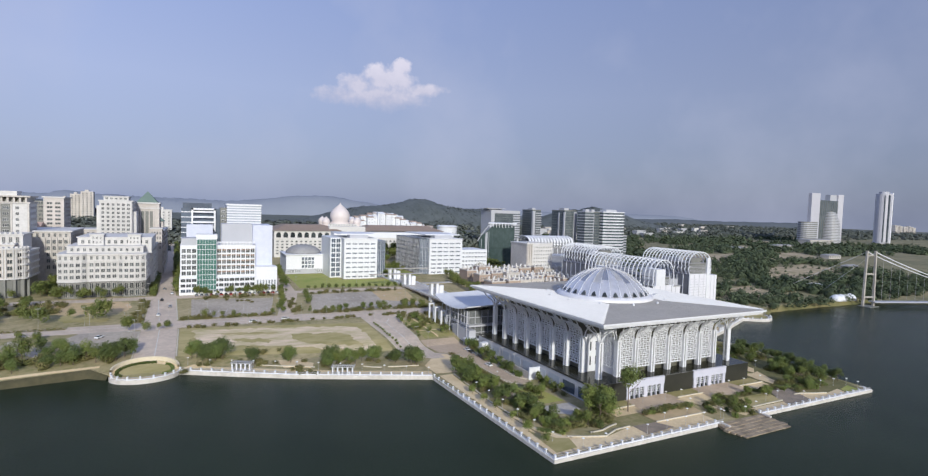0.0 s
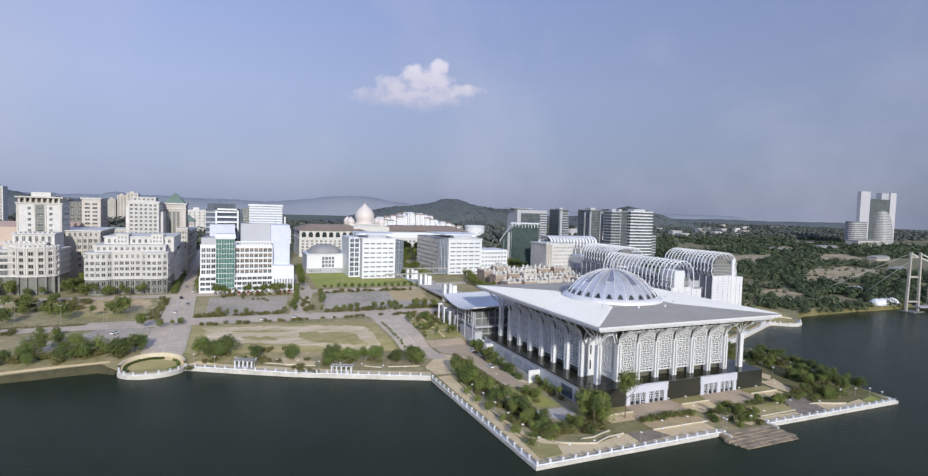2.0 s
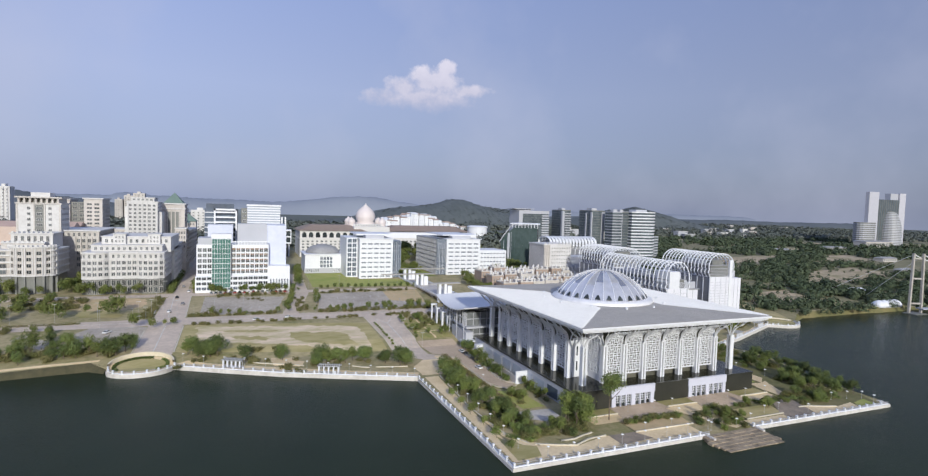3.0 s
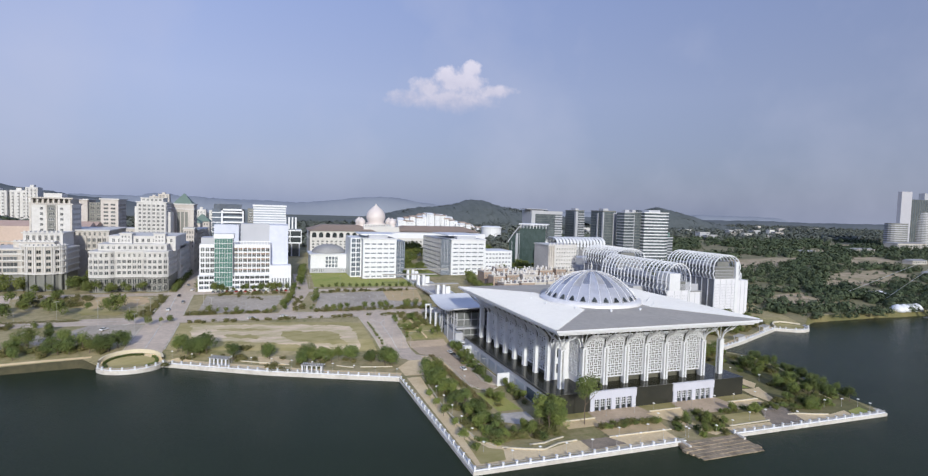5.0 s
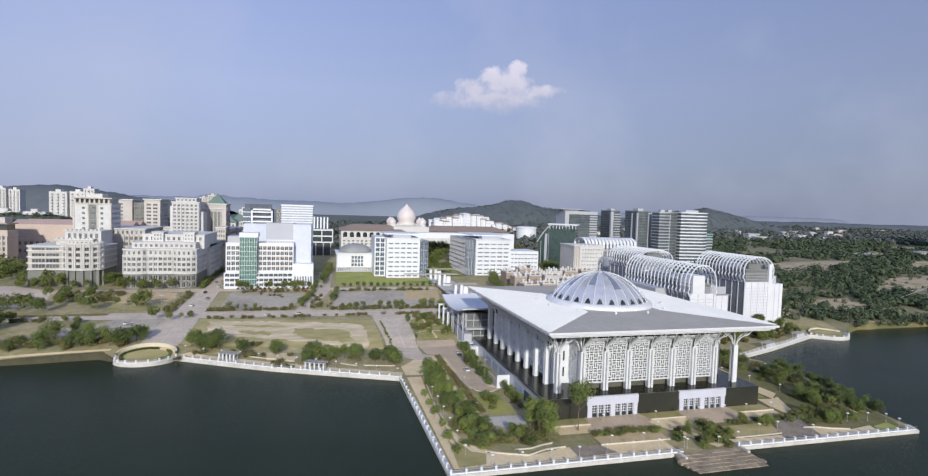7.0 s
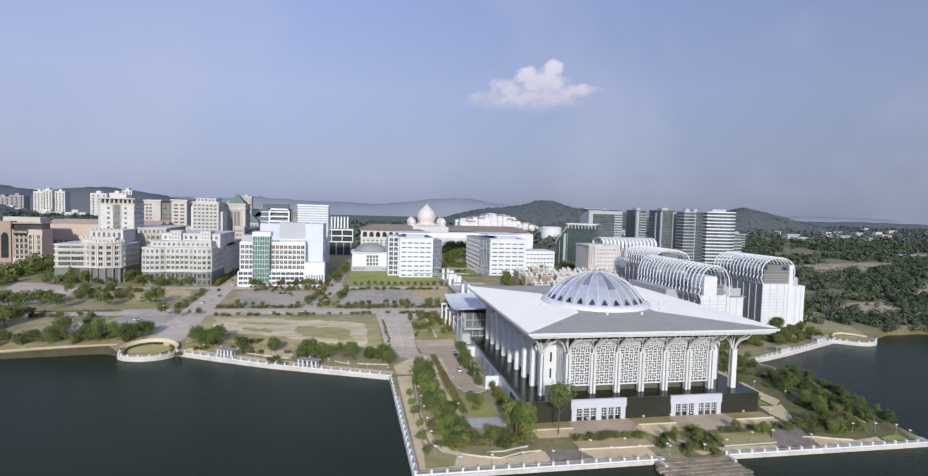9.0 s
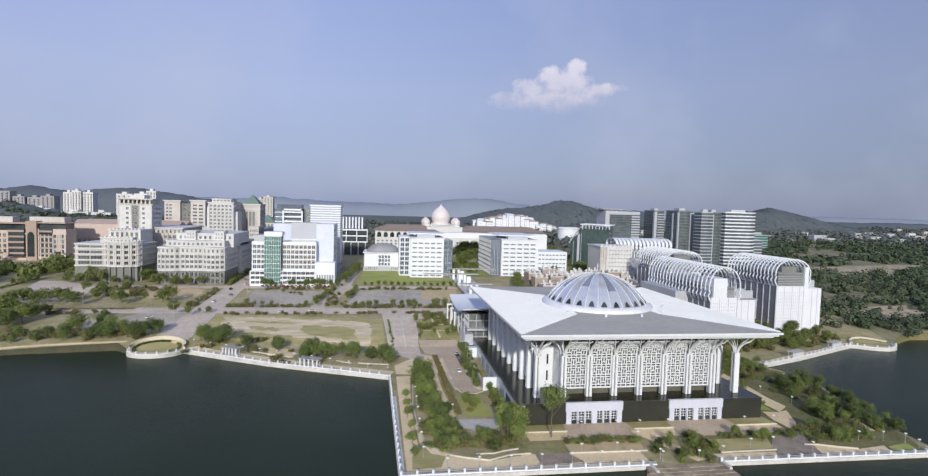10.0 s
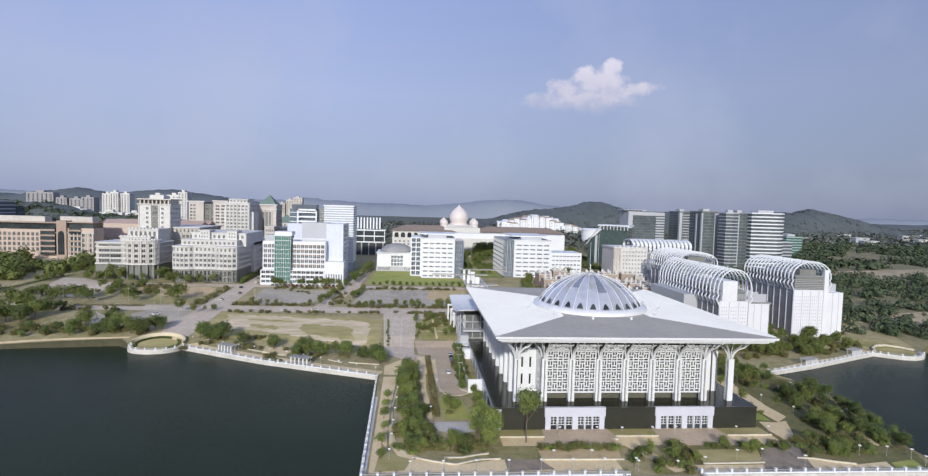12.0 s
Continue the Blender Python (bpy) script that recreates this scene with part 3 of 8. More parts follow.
for i in range(1, 7):
    shared("screen", screen_x, mosque, M @ pose(X0 + (i + 0.5) * BX, Y0 + 0.35, 0))
    shared("screen", screen_x, mosque, M @ pose(X0 + (i + 0.5) * BX, Y1 - 0.35, 0, 0, 0, 180))
    shared("screen", screen_y, mosque, M @ pose(X0 + 0.35, Y0 + (i + 0.5) * BY, 0, 0, 0, -90))
    shared("screen", screen_y, mosque, M @ pose(X1 - 0.35, Y0 + (i + 0.5) * BY, 0, 0, 0, 90))

# the hall behind the screens, notched at its corners
bm = bmesh.new()
ix, iy = X0 + BX, Y0 + BY
hx0, hx1, hy0, hy1 = X0 + 2.4, X1 - 2.4, Y0 + 2.4, Y1 - 2.4
prism(bm, [(ix, hy0), (X1 - BX, hy0), (X1 - BX, iy), (hx1, iy), (hx1, Y1 - BY), (X1 - BX, Y1 - BY), (X1 - BX, hy1), (ix, hy1), (ix, Y1 - BY), (hx0, Y1 - BY), (hx0, iy), (ix, iy)], PZ - 0.2, SOFFIT + 0.4)
mpart("glass_hall", bm, HALL_GLASS, "bronze glazed prayer hall behind the screens")
for sx, x in ((-1, ix), (1, X1 - BX)):
    bm = bmesh.new()
    box(bm, x - 0.25, x + 0.25, Y0 + 1.4, iy, PZ - 0.1, SOFFIT)
    mpart("return_wall", bm, PANEL, "pale panelled return wall")
    shared("screen", screen_y, mosque, M @ pose(x + sx * 0.6, Y0 + 0.55 * BY, 0, 0, 0, 90 * sx))
    bm = bmesh.new()
    xa, xb = (X0 + 1.4, ix - 0.3) if sx < 0 else (X1 - BX + 0.3, X1 - 1.4)
    box(bm, xa, xb, iy - 0.5, iy - 0.2, PZ - 0.1, PZ + 15.5)
    stair_wall = mpart("stair_wall", bm, WHITE, "white wall with tall slits")
    for k in range(2):
        for zz in (PZ + 2.6, PZ + 8.6):
            wb = bmesh.new()
            xm = xa + (xb - xa) * (0.3 + 0.38 * k)
            box(wb, xm - 0.32, xm + 0.32, iy - 0.56, iy - 0.4, zz, zz + 3.6)
            mpart("slit", wb, GLASS_DARK, "", stair_wall)

# roof: four flared metal slopes with a deep edge, and the soffit
RX, RY, RZ = 46.2, 51.6, 33.4


def roof_z(u):
    return RZ + 0.6 * min(u / 30.0, 1.0) ** 1.2


def slope(sign, along_x):
    """One slope: from the eaves to a level ring under the dome."""
    bm = bmesh.new()
    n = 12
    rows = []
    for i in range(n + 1):
        u = 30.0 * i / n
        hx, hy = RX - u, RY - u
        z = roof_z(u)
        a = (-hx, sign * hy, z) if along_x else (sign * hx, -hy, z)
        b = (hx, sign * hy, z) if along_x else (sign * hx, hy, z)
        rows.append((Vector(a), Vector(b)))
    grid = []
    for a, b in rows:
        grid.append([bm.verts.new(a.lerp(b, k / 16) + Vector((MX, MY, 0))) for k in range(17)])
    for r, s in zip(grid, grid[1:]):
        for k in range(16):
            bm.faces.new((r[k], r[k + 1], s[k + 1], s[k]))
    return bm


def seams(sign, along_x):
    """Standing seams that run down one slope from the ridge to the eaves."""
    bm = bmesh.new()
    half = RX if along_x else RY
    # side slopes get taller seams, shaped to catch the sun and look brighter
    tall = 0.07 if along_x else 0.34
    n = int(2 * half / 0.8)
    for i in range(1, n):
        c = -half + 2 * half * i / n
        umax = min(30.0, half - abs(c))
        if umax < 1.5:
            continue
        steps = max(2, int(umax / 6))
        prev = None
        for u in [umax * k / steps for k in range(steps)] + [umax - 1.0, umax]:
            z = roof_z(u)
            rise = tall if u < umax - 0.5 else 0.03
            d = sign * ((RY if along_x else RX) - u)
            tri = []
            for off, up_ in ((-0.09, -0.01), (-0.05, rise), (0.05, rise), (0.09, -0.01)):
                p = (c + off, d, z + up_) if along_x else (d, c + off, z + up_)
                tri.append(bm.verts.new((p[0] + MX, p[1] + MY, p[2])))
            if prev:
                for q in range(3):
                    bm.faces.new((prev[q], prev[q + 1], tri[q + 1], tri[q]))
            prev = tri
    return bm


for sign, ax in ((-1, True), (1, True), (-1, False), (1, False)):
    bm = slope(sign, ax)
    ob = mpart("roof_slope", bm, ROOF_METAL, "pale grey ribbed metal roof slope", smooth=True)
    # side slopes also take the paler metal: their brightness is put into colour
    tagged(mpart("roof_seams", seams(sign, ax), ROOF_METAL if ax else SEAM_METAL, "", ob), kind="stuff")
bm = bmesh.new()
box(bm, MX - (RX - 30) - 0.2, MX + (RX - 30) + 0.2, MY - (RY - 30) - 0.2, MY + (RY - 30) + 0.2, RZ - 0.4, RZ + 0.59)
mpart("roof_top", bm, ROOF_METAL)
bm = bmesh.new()
steps = [(0.0, RZ - 0.02), (0.0, RZ - 0.75), (0.9, RZ - 0.85), (0.9, RZ - 1.5), (2.0, RZ - 1.6), (2.0, SOFFIT)]
rings = []
for ins, z in steps:
    rings.append([bm.verts.new((MX + sx * (RX - ins), MY + sy * (RY - ins), z)) for sx, sy in ((-1, -1), (1, -1), (1, 1), (-1, 1))])
for r, s in zip(rings, rings[1:]):
    for k in range(4):
        bm.faces.new((r[k], r[(k + 1) % 4], s[(k + 1) % 4], s[k]))
mpart("fascia", bm, WHITE, "white stepped roof edge")
bm = bmesh.new()
box(bm, MX - RX + 2.02, MX + RX - 2.02, MY - RY + 2.02, MY + RY - 2.02, SOFFIT - 0.02, SOFFIT + 0.5)
mpart("soffit", bm, WHITE)
for k in range(12):
    bm = bmesh.new()
    a = 2 * math.pi * (k + 0.5) / 12
    rr = 27.5
    lathe(bm, [(0.45, roof_z(25) - 0.3), (0.45, roof_z(25) + 0.7), (0.65, roof_z(25) + 0.75), (0.0, roof_z(25) + 1.05)], 8, MX + rr * math.cos(a), MY + rr * math.sin(a))
    mpart("roof_vent", bm, WHITE)

# dome: steel skirt, ribbed gores, dark half-moon lights at the foot
DOME_GREY = material("dull_dome_panels", (0.60, 0.585, 0.57), 0.2, 0.8, col2=(0.44, 0.43, 0.42), amount=0.5, fine=0.35)
DOME_PALE = material("bright_dome_steel", (0.88, 0.86, 0.83), 0.2, 0.66, col2=(0.64, 0.62, 0.60), amount=0.4, fine=0.35)
SKIRT_PALE = material("pale_satin_steel", (0.86, 0.845, 0.835), 0.35, 0.15, col2=(0.66, 0.65, 0.64), amount=0.35, fine=0.35)
DZ, DR, DH, SK = RZ + 0.1, 22.2, 11.7, 35.7
bm = bmesh.new()
lathe(bm, [(DR - 0.6, DZ - 1.2), (DR + 0.5, DZ - 0.2), (DR + 0.6, DZ + 0.9), (DR + 0.2, DZ + 1.7), (DR - 1.0, DZ + 2.05), (DR - 1.4, SK + 0.1), (DR - 3.0, SK + 0.1)], 72, MX, MY)
mpart("dome_skirt", bm, SKIRT_PALE, "brushed steel dome skirt", smooth=True)
NG = 26
cr = DR - 1.6
capR = (cr * cr + DH * DH) / (2 * DH)


def cap_pt(a, s, lift=0.0):
    th = s * math.asin(cr / capR)
    r, z = (capR + lift) * math.sin(th), SK + DH - capR + (capR + lift) * math.cos(th)
    return Vector((MX + r * math.cos(a), MY + r * math.sin(a), z))


for g in range(NG):
    a0, a1 = 2 * math.pi * g / NG, 2 * math.pi * (g + 1) / NG
    split = 0.62 + (0.05 if g % 2 else -0.03)
    gore = None
    for lo_s, hi_s, mt in ((0.06, split, (STEEL, DOME_GREY, DOME_PALE)[g % 3]), (split, 1.0, DOME_PALE)):
        bm = bmesh.new()
        rows = [[bm.verts.new(cap_pt(a0 + (a1 - a0) * k / 3, lo_s + (hi_s - lo_s) * i / 7, -0.2 * (k in (1, 2)))) for k in range(4)] for i in range(8)]
        for r, s in zip(rows, rows[1:]):
            for k in range(3):
                bm.faces.new((r[k], s[k], s[k + 1], r[k + 1]))
        if gore is None:
            gore = mpart("dome_gore", bm, mt, smooth=False)
        else:
            mpart("petal", bm, mt, "bright steel foot of the gore", gore)
    bm = bmesh.new()
    sweep(bm, [cap_pt(a0, 0.05 + 0.95 * i / 12, 0.06) for i in range(13)], 0.12, 0.16)
    mpart("dome_rib", bm, SEAM_METAL)
    bm = bmesh.new()
    am, wid = (a0 + a1) / 2, (a1 - a0) * 0.24
    base = [cap_pt(am - wid + 2 * wid * k / 8, 0.975, 0.08) for k in range(9)]
    topp = [cap_pt(am - wid + 2 * wid * k / 8, 0.975 - 0.09 * math.sin(math.pi * k / 8) - 0.002, 0.08) for k in range(9)]
    for k in range(8):
        bm.faces.new([bm.verts.new(p) for p in (base[k], base[k + 1], topp[k + 1], topp[k])])
    bmesh.ops.remove_doubles(bm, verts=bm.verts, dist=0.001)
    mpart("half_moon_light", bm, GLASS_DARK, "", gore)
bm = bmesh.new()
top = SK + DH
lathe(bm, [(2.0, top - 0.4), (1.7, top + 0.2), (0.35, top + 0.5), (0.2, top + 1.6), (0.5, top + 2.0), (0.2, top + 2.4), (0.12, top + 3.6), (0.0, top + 4.0)], 16, MX, MY)
mpart("finial", bm, STEEL, smooth=True)

# ---- buildings: each one is a thing; its front lies on local y = 0 and faces -y
window_cache = {}


def window_mesh(w, h, frame_mat, pane_mat, mullions=1, depth=0.3):
    key = (round(w, 2), round(h, 2), frame_mat.name, pane_mat.name, mullions, depth)
    if key in window_cache:
        return window_cache[key]
    bm = bmesh.new()
    t = 0.12
    xs = [-w / 2]
    for k in range(mullions + 1):
        c0, c1 = -w / 2 + (w - t) * k / (mullions + 1) + t, -w / 2 + (w - t) * (k + 1) / (mullions + 1)
        xs += [c0, c1]
    xs += [w / 2]
    zs = [0, t, h - t, h]
    front = [[bm.verts.new((x, -depth, z)) for x in xs] for z in zs]
    back = [[bm.verts.new((x, 0.02, z)) for x in xs] for z in zs]
    for j in range(3):
        for i in range(len(xs) - 1):
            pane_cell = j == 1 and i % 2 == 1
            if not pane_cell:
                bm.faces.new((front[j][i], front[j][i + 1], front[j + 1][i + 1], front[j + 1][i]))
                continue
            ring = (front[j][i], front[j][i + 1], front[j + 1][i + 1], front[j + 1][i])
            inner = [bm.verts.new((v.co.x, -0.05, v.co.z)) for v in ring]
            for q in range(4):
                bm.faces.new((ring[q], ring[(q + 1) % 4], inner[(q + 1) % 4], inner[q]))
            bm.faces.new(inner).material_index = 1
    n = len(xs) - 1
    for i in range(n):
        bm.faces.new((front[0][i], front[0][i + 1], back[0][i + 1], back[0][i]))
        bm.faces.new((front[3][i], front[3][i + 1], back[3][i + 1], back[3][i]))
    for j in range(3):
        bm.faces.new((front[j][0], front[j + 1][0], back[j + 1][0], back[j][0]))
        bm.faces.new((front[j][n], front[j + 1][n], back[j + 1][n], back[j][n]))
    bmesh.ops.recalc_face_normals(bm, faces=bm.faces)
    me = bpy.data.meshes.new("window")
    bm.to_mesh(me)
    bm.free()
    me.materials.append(frame_mat)
    me.materials.append(pane_mat)
    window_cache[key] = me
    return me


FACES = {"S": lambda a, d, z: pose(a, d, z), "N": lambda a, d, z: pose(a, d, z, 0, 0, 180), "E": lambda a, d, z: pose(d, a, z, 0, 0, 90), "W": lambda a, d, z: pose(d, a, z, 0, 0, -90)}


def windows(parent, face, plane, a0, a1, z0, z1, nx, nz, fill=(0.62, 0.6), frame=None, pane=None, mullions=1, depth=0.32, skip=None):
    """Rows of windows on one face, each a piece of its own."""
    w, h = (a1 - a0) / nx, (z1 - z0) / nz
    me = window_mesh(w * fill[0], h * fill[1], frame or WHITE_STONE, pane or GLASS_OFFICE, mullions, depth)
    for j in range(nz):
        for i in range(nx):
            if skip and skip(i, j):
                continue
            shared("window", me, parent, FACES[face](a0 + (i + 0.5) * w, plane, z0 + (j + 0.5 - fill[1] / 2) * h))


def mass(parent, name, x0, x1, y0, y1, z0, z1, mat, label="", bevel=0.0):
    bm = bmesh.new()
    box(bm, x0, x1, y0, y1, z0, z1)
    if bevel:
        bmesh.ops.bevel(bm, geom=[e for e in bm.edges if abs(e.verts[0].co.z - e.verts[1].co.z) > 0.1], offset=bevel, segments=5, affect="EDGES", profile=0.5)
    return part(name, bm, mat, parent, label)


def ledge(parent, x0, x1, y0, y1, z, mat, out=0.6, h=0.6):
    bm = bmesh.new()
    box(bm, x0 - out, x1 + out, y0 - out, y1 + out, z, z + h)
    return part("cornice", bm, mat, parent)


def parapet(parent, x0, x1, y0, y1, z, mat, h=1.2, t=0.5):
    bm = bmesh.new()
    for q in ((x0, x1, y0, y0 + t), (x0, x1, y1 - t, y1), (x0, x0 + t, y0 + t, y1 - t), (x1 - t, x1, y0 + t, y1 - t)):
        box(bm, *q, z, z + h)
    return part("parapet", bm, mat, parent)


def roof_plant(parent, x0, x1, y0, y1, z, n, seed):
    r = random.Random(seed)
    for _ in range(n):
        w, d, h = r.uniform(1.5, 4), r.uniform(1.5, 4), r.uniform(1, 2.6)
        x, y = r.uniform(x0, x1 - w), r.uniform(y0, y1 - d)
        mass(parent, "roof_plant", x, x + w, y, y + d, z, z + h, GREY_WALL)


def bowed(w, bays, depth, bow):
    """A plan outline with softly bowed bays along the front."""
    pts = []
    for b in range(bays):
        x0, x1 = w * b / bays, w * (b + 1) / bays
        for k in range(7):
            s = k / 6
            pts.append((x0 + (x1 - x0) * (0.02 + 0.96 * s), -bow * (b % 2 == 0) * math.sin(math.pi * s) ** 0.6))
    return pts + [(w, depth), (0, depth)]


# the pale office block with rounded bays and a tower
zg = 12.2
pj = thing("office_block", (-68.5, 388.5, zg), "pale stone office block with bowed bays, granite base and stepped top", "office building")
bm = bmesh.new()
prism(bm, bowed(46, 3, 34, 3.0), 0.0, 10.2)
part("granite_base", bm, GREY_STONE, pj, "dark grey granite two-storey base")
bm = bmesh.new()
prism(bm, bowed(46, 3, 34, 2.7), 10.2, 26.2)
part("wall", bm, WHITE_STONE, pj)
for z, h, out, mt in ((10.0, 0.7, 0.5, WHITE_STONE), (22.3, 0.6, 0.5, WHITE_STONE), (26.2, 1.0, 0.8, WHITE_STONE)):
    bm = bmesh.new()
    prism(bm, [(x - (0.4 if x <= 1 else -0.4 if x > 45 else 0), y - out if y < 5 else y) for x, y in bowed(46, 3, 34, 2.7)], z, z + h)
    part("cornice", bm, mt, pj)


def bowed_windows(parent, w, bays, bow, per, z0, z1, rows, frame, pane, fill, base=0.0):
    for b in range(bays):
        x0, x1 = w * b / bays, w * (b + 1) / bays
        for i in range(per):
            s = (i + 0.5) / per
            x = x0 + (x1 - x0) * (0.02 + 0.96 * s)
            f = lambda q: -bow * (b % 2 == 0) * math.sin(math.pi * max(min(q, 0.999), 0.001)) ** 0.6
            ang = math.degrees(math.atan2(f(s + 0.05) - f(s - 0.05), 0.1 * (x1 - x0) * 0.96))
            for j in range(rows):
                h = (z1 - z0) / rows
                me = window_mesh((x1 - x0) / per * fill[0], h * fill[1], frame, pane, 1, 0.22)
                shared("window", me, parent, pose(x, f(s) - 0.06 + base, z0 + h * (j + 0.5 - fill[1] / 2), 0, 0, ang))


bowed_windows(pj, 46, 3, 2.7, 5, 11.2, 22.2, 3, WHITE_STONE, GLASS_OFFICE, (0.7, 0.62))
bowed_windows(pj, 46, 3, 2.7, 5, 23.0, 26.1, 1, WHITE_STONE, GLASS_OFFICE, (0.45, 0.75))
bowed_windows(pj, 46, 3, 3.0, 5, 0.6, 9.6, 2, BEIGE, GLASS_DARK, (0.7, 0.8))
for b_ in range(3):
    for i_ in range(6):
        s_ = min(max(i_ / 5, 0.001), 0.999)
        xx_ = 46 * b_ / 3 + 46 / 3 * (0.02 + 0.96 * s_)
        yy_ = -2.7 * (b_ % 2 == 0) * math.sin(math.pi * s_) ** 0.6
        mass(pj, "pilaster", xx_ - 0.22, xx_ + 0.22, yy_ - 0.42, yy_ + 0.1, 10.8, 22.3, WHITE_STONE)
windows(pj, "E", 46.05, 1, 33, 11.2, 22.2, 9, 3, (0.55, 0.56))
mass(pj, "setback", 4, 44, 5, 36, 26.2, 31.0, WHITE_STONE)
windows(pj, "S", 4.95, 5, 43, 27.4, 30.8, 12, 1, (0.5, 0.6))
ledge(pj, 4, 44, 5, 36, 31.0, WHITE_STONE, 0.5, 0.5)
mass(pj, "setback", 8, 48, 14, 60, 26.2, 36.0, WHITE_STONE)
windows(pj, "S", 13.95, 9, 47, 31.6, 35.4, 11, 1, (0.5, 0.65))
ledge(pj, 8, 48, 14, 60, 36.0, WHITE_STONE, 0.5, 0.6)
for x0, x1 in ((15, 22), (35, 42)):
    mass(pj, "corner_pavilion", x0, x1, 11, 22, 31.4, 38.0, WHITE_STONE)
    windows(pj, "S", 10.95, x0 + 0.6, x1 - 0.6, 32.2, 37.4, 3, 2, (0.5, 0.6))
    ledge(pj, x0, x1, 11, 22, 38.0, WHITE_STONE, 0.5, 0.5)
mass(pj, "long_wing", 30, 48, 34, 110, 0, 28.0, WHITE_STONE)
windows(pj, "E", 48.05, 36, 108, 3, 27, 20, 6, (0.5, 0.55))
ledge(pj, 30, 48, 34.7, 110, 28.0, WHITE_STONE, 0.5, 0.7)
mass(pj, "tower", 11.6, 32.0, 74, 96, 0, 59.2, WHITE_STONE)
windows(pj, "S", 73.95, 12.2, 31.2, 28, 58.4, 6, 10, (0.58, 0.62), depth=0.4)
for k in range(7):
    mass(pj, "tower_pilaster", 12.0 + k * 3.16, 12.5 + k * 3.16, 73.4, 74.1, 28, 59, WHITE_STONE)
windows(pj, "E", 32.05, 75, 95, 28, 58.4, 5, 10, (0.5, 0.55), depth=0.4)
ledge(pj, 11.6, 32.0, 74, 96, 59.2, WHITE_STONE, 0.6, 0.8)
mass(pj, "tower_crown", 14.0, 29.5, 76, 94, 60, 62.6, WHITE_STONE)
windows(pj, "S", 75.95, 14.5, 29, 60.3, 62.4, 5, 1, (0.6, 0.7))
ledge(pj, 14.0, 29.5, 76, 94, 62.6, WHITE_STONE, 0.5, 0.5)
for x0, h in ((9.4, 56), (32.2, 52)):
    mass(pj, "tower_wing", x0, x0 + 2.2, 78, 92, 26, h, WHITE_STONE)

# the beige office block with ledges, and its tall tower behind
b1 = thing("office_block", (-128.5, 398.0, 12.7), "beige stone office block with round corner drum and dark colonnade", "office building")
mass(b1, "granite_base", 0.6, 42.6, 0.6, 30, 0, 11.0, GREY_STONE)
mass(b1, "wall", 0, 43.5, 0, 32, 11.0, 27.0, BEIGE, bevel=3.0)
for z in (11.0, 15.2, 19.4, 23.6, 26.6):
    bm = bmesh.new()
    box(bm, -0.6, 44.1, -0.7, 32.5, z, z + 0.9)
    bmesh.ops.bevel(bm, geom=[e for e in bm.edges if abs(e.verts[0].co.z - e.verts[1].co.z) > 0.1], offset=3.2, segments=5, affect="EDGES", profile=0.5)
    part("ledge", bm, WHITE_STONE, b1)
windows(b1, "S", -0.35, 3.2, 19.5, 11.9, 26.6, 2, 4, (0.93, 0.72), frame=BEIGE, mullions=3, depth=0.25)
bm = bmesh.new()
prism(bm, arc(31.5, 5.5, 12.5, 9.0, 0, 360, 24)[:-1], 11.0, 28.6)
part("corner_drum", bm, BEIGE, b1)
bm = bmesh.new()
prism(bm, arc(31.5, 5.5, 11.5, 8.2, 0, 360, 24)[:-1], 0.0, 11.0)
part("drum_base", bm, GREY_STONE, b1, "dark recessed base of the drum")
for rx, ry, za, zb in ((13.2, 9.7, 28.6, 29.6), (13.0, 9.5, 11.0, 11.8)):
    bm = bmesh.new()
    prism(bm, arc(31.5, 5.5, rx, ry, 0, 360, 24)[:-1], za, zb)
    part("cornice", bm, WHITE_STONE, b1)
me = window_mesh(2.5, 2.4, BEIGE, GLASS_DARK, 1, 0.3)
mep = window_mesh(1.4, 9.6, GREY_STONE, GLASS_DARK, 0, 0.5)
for k in range(7):
    a = radians(202 + k * 22.7)
    for j in range(4):
        shared("window", me, b1, pose(31.5 + 12.55 * math.cos(a), 5.5 + 9.05 * math.sin(a), 12.6 + j * 3.9, 0, 0, math.degrees(a) + 90))
    bm = bmesh.new()
    aa = a + radians(11.3)
    box(bm, 31.5 + 12.4 * math.cos(aa) - 0.6, 31.5 + 12.4 * math.cos(aa) + 0.6, 5.5 + 8.9 * math.sin(aa) - 0.6, 5.5 + 8.9 * math.sin(aa) + 0.6, 0, 11.0)
    part("pillar", bm, GREY_STONE, b1)
for k in range(8):
    a = radians(190.6 + k * 22.7)
    for da in (-3.2, 3.2):
        bm = bmesh.new()
        box(bm, -0.32, 0.32, -0.5, 0.3, 11.8, 28.6)
        bm.transform(pose(31.5 + 12.5 * math.cos(a + radians(da)), 5.5 + 9.0 * math.sin(a + radians(da)), 0, 0, 0, math.degrees(a) + 90))
        part("pilaster", bm, WHITE_STONE, b1)
for k in range(14):
    a = radians(196 + k * 11.4)
    mass(b1, "merlon", 31.5 + 12.4 * math.cos(a) - 0.7, 31.5 + 12.4 * math.cos(a) + 0.7, 5.5 + 9.0 * math.sin(a) - 0.5, 5.5 + 9.0 * math.sin(a) + 0.5, 29.6, 30.6, WHITE_STONE)
mass(b1, "setback", 14, 36, 8, 26, 27, 31.0, BEIGE)
ledge(b1, 14, 36, 8, 26, 31.0, WHITE_STONE, 0.7, 0.6)
mass(b1, "upper_block", 17, 39, 14, 34, 27, 36.5, WHITE_STONE)
windows(b1, "S", 13.95, 18, 38, 31, 36, 6, 1, (0.5, 0.7), frame=BEIGE)
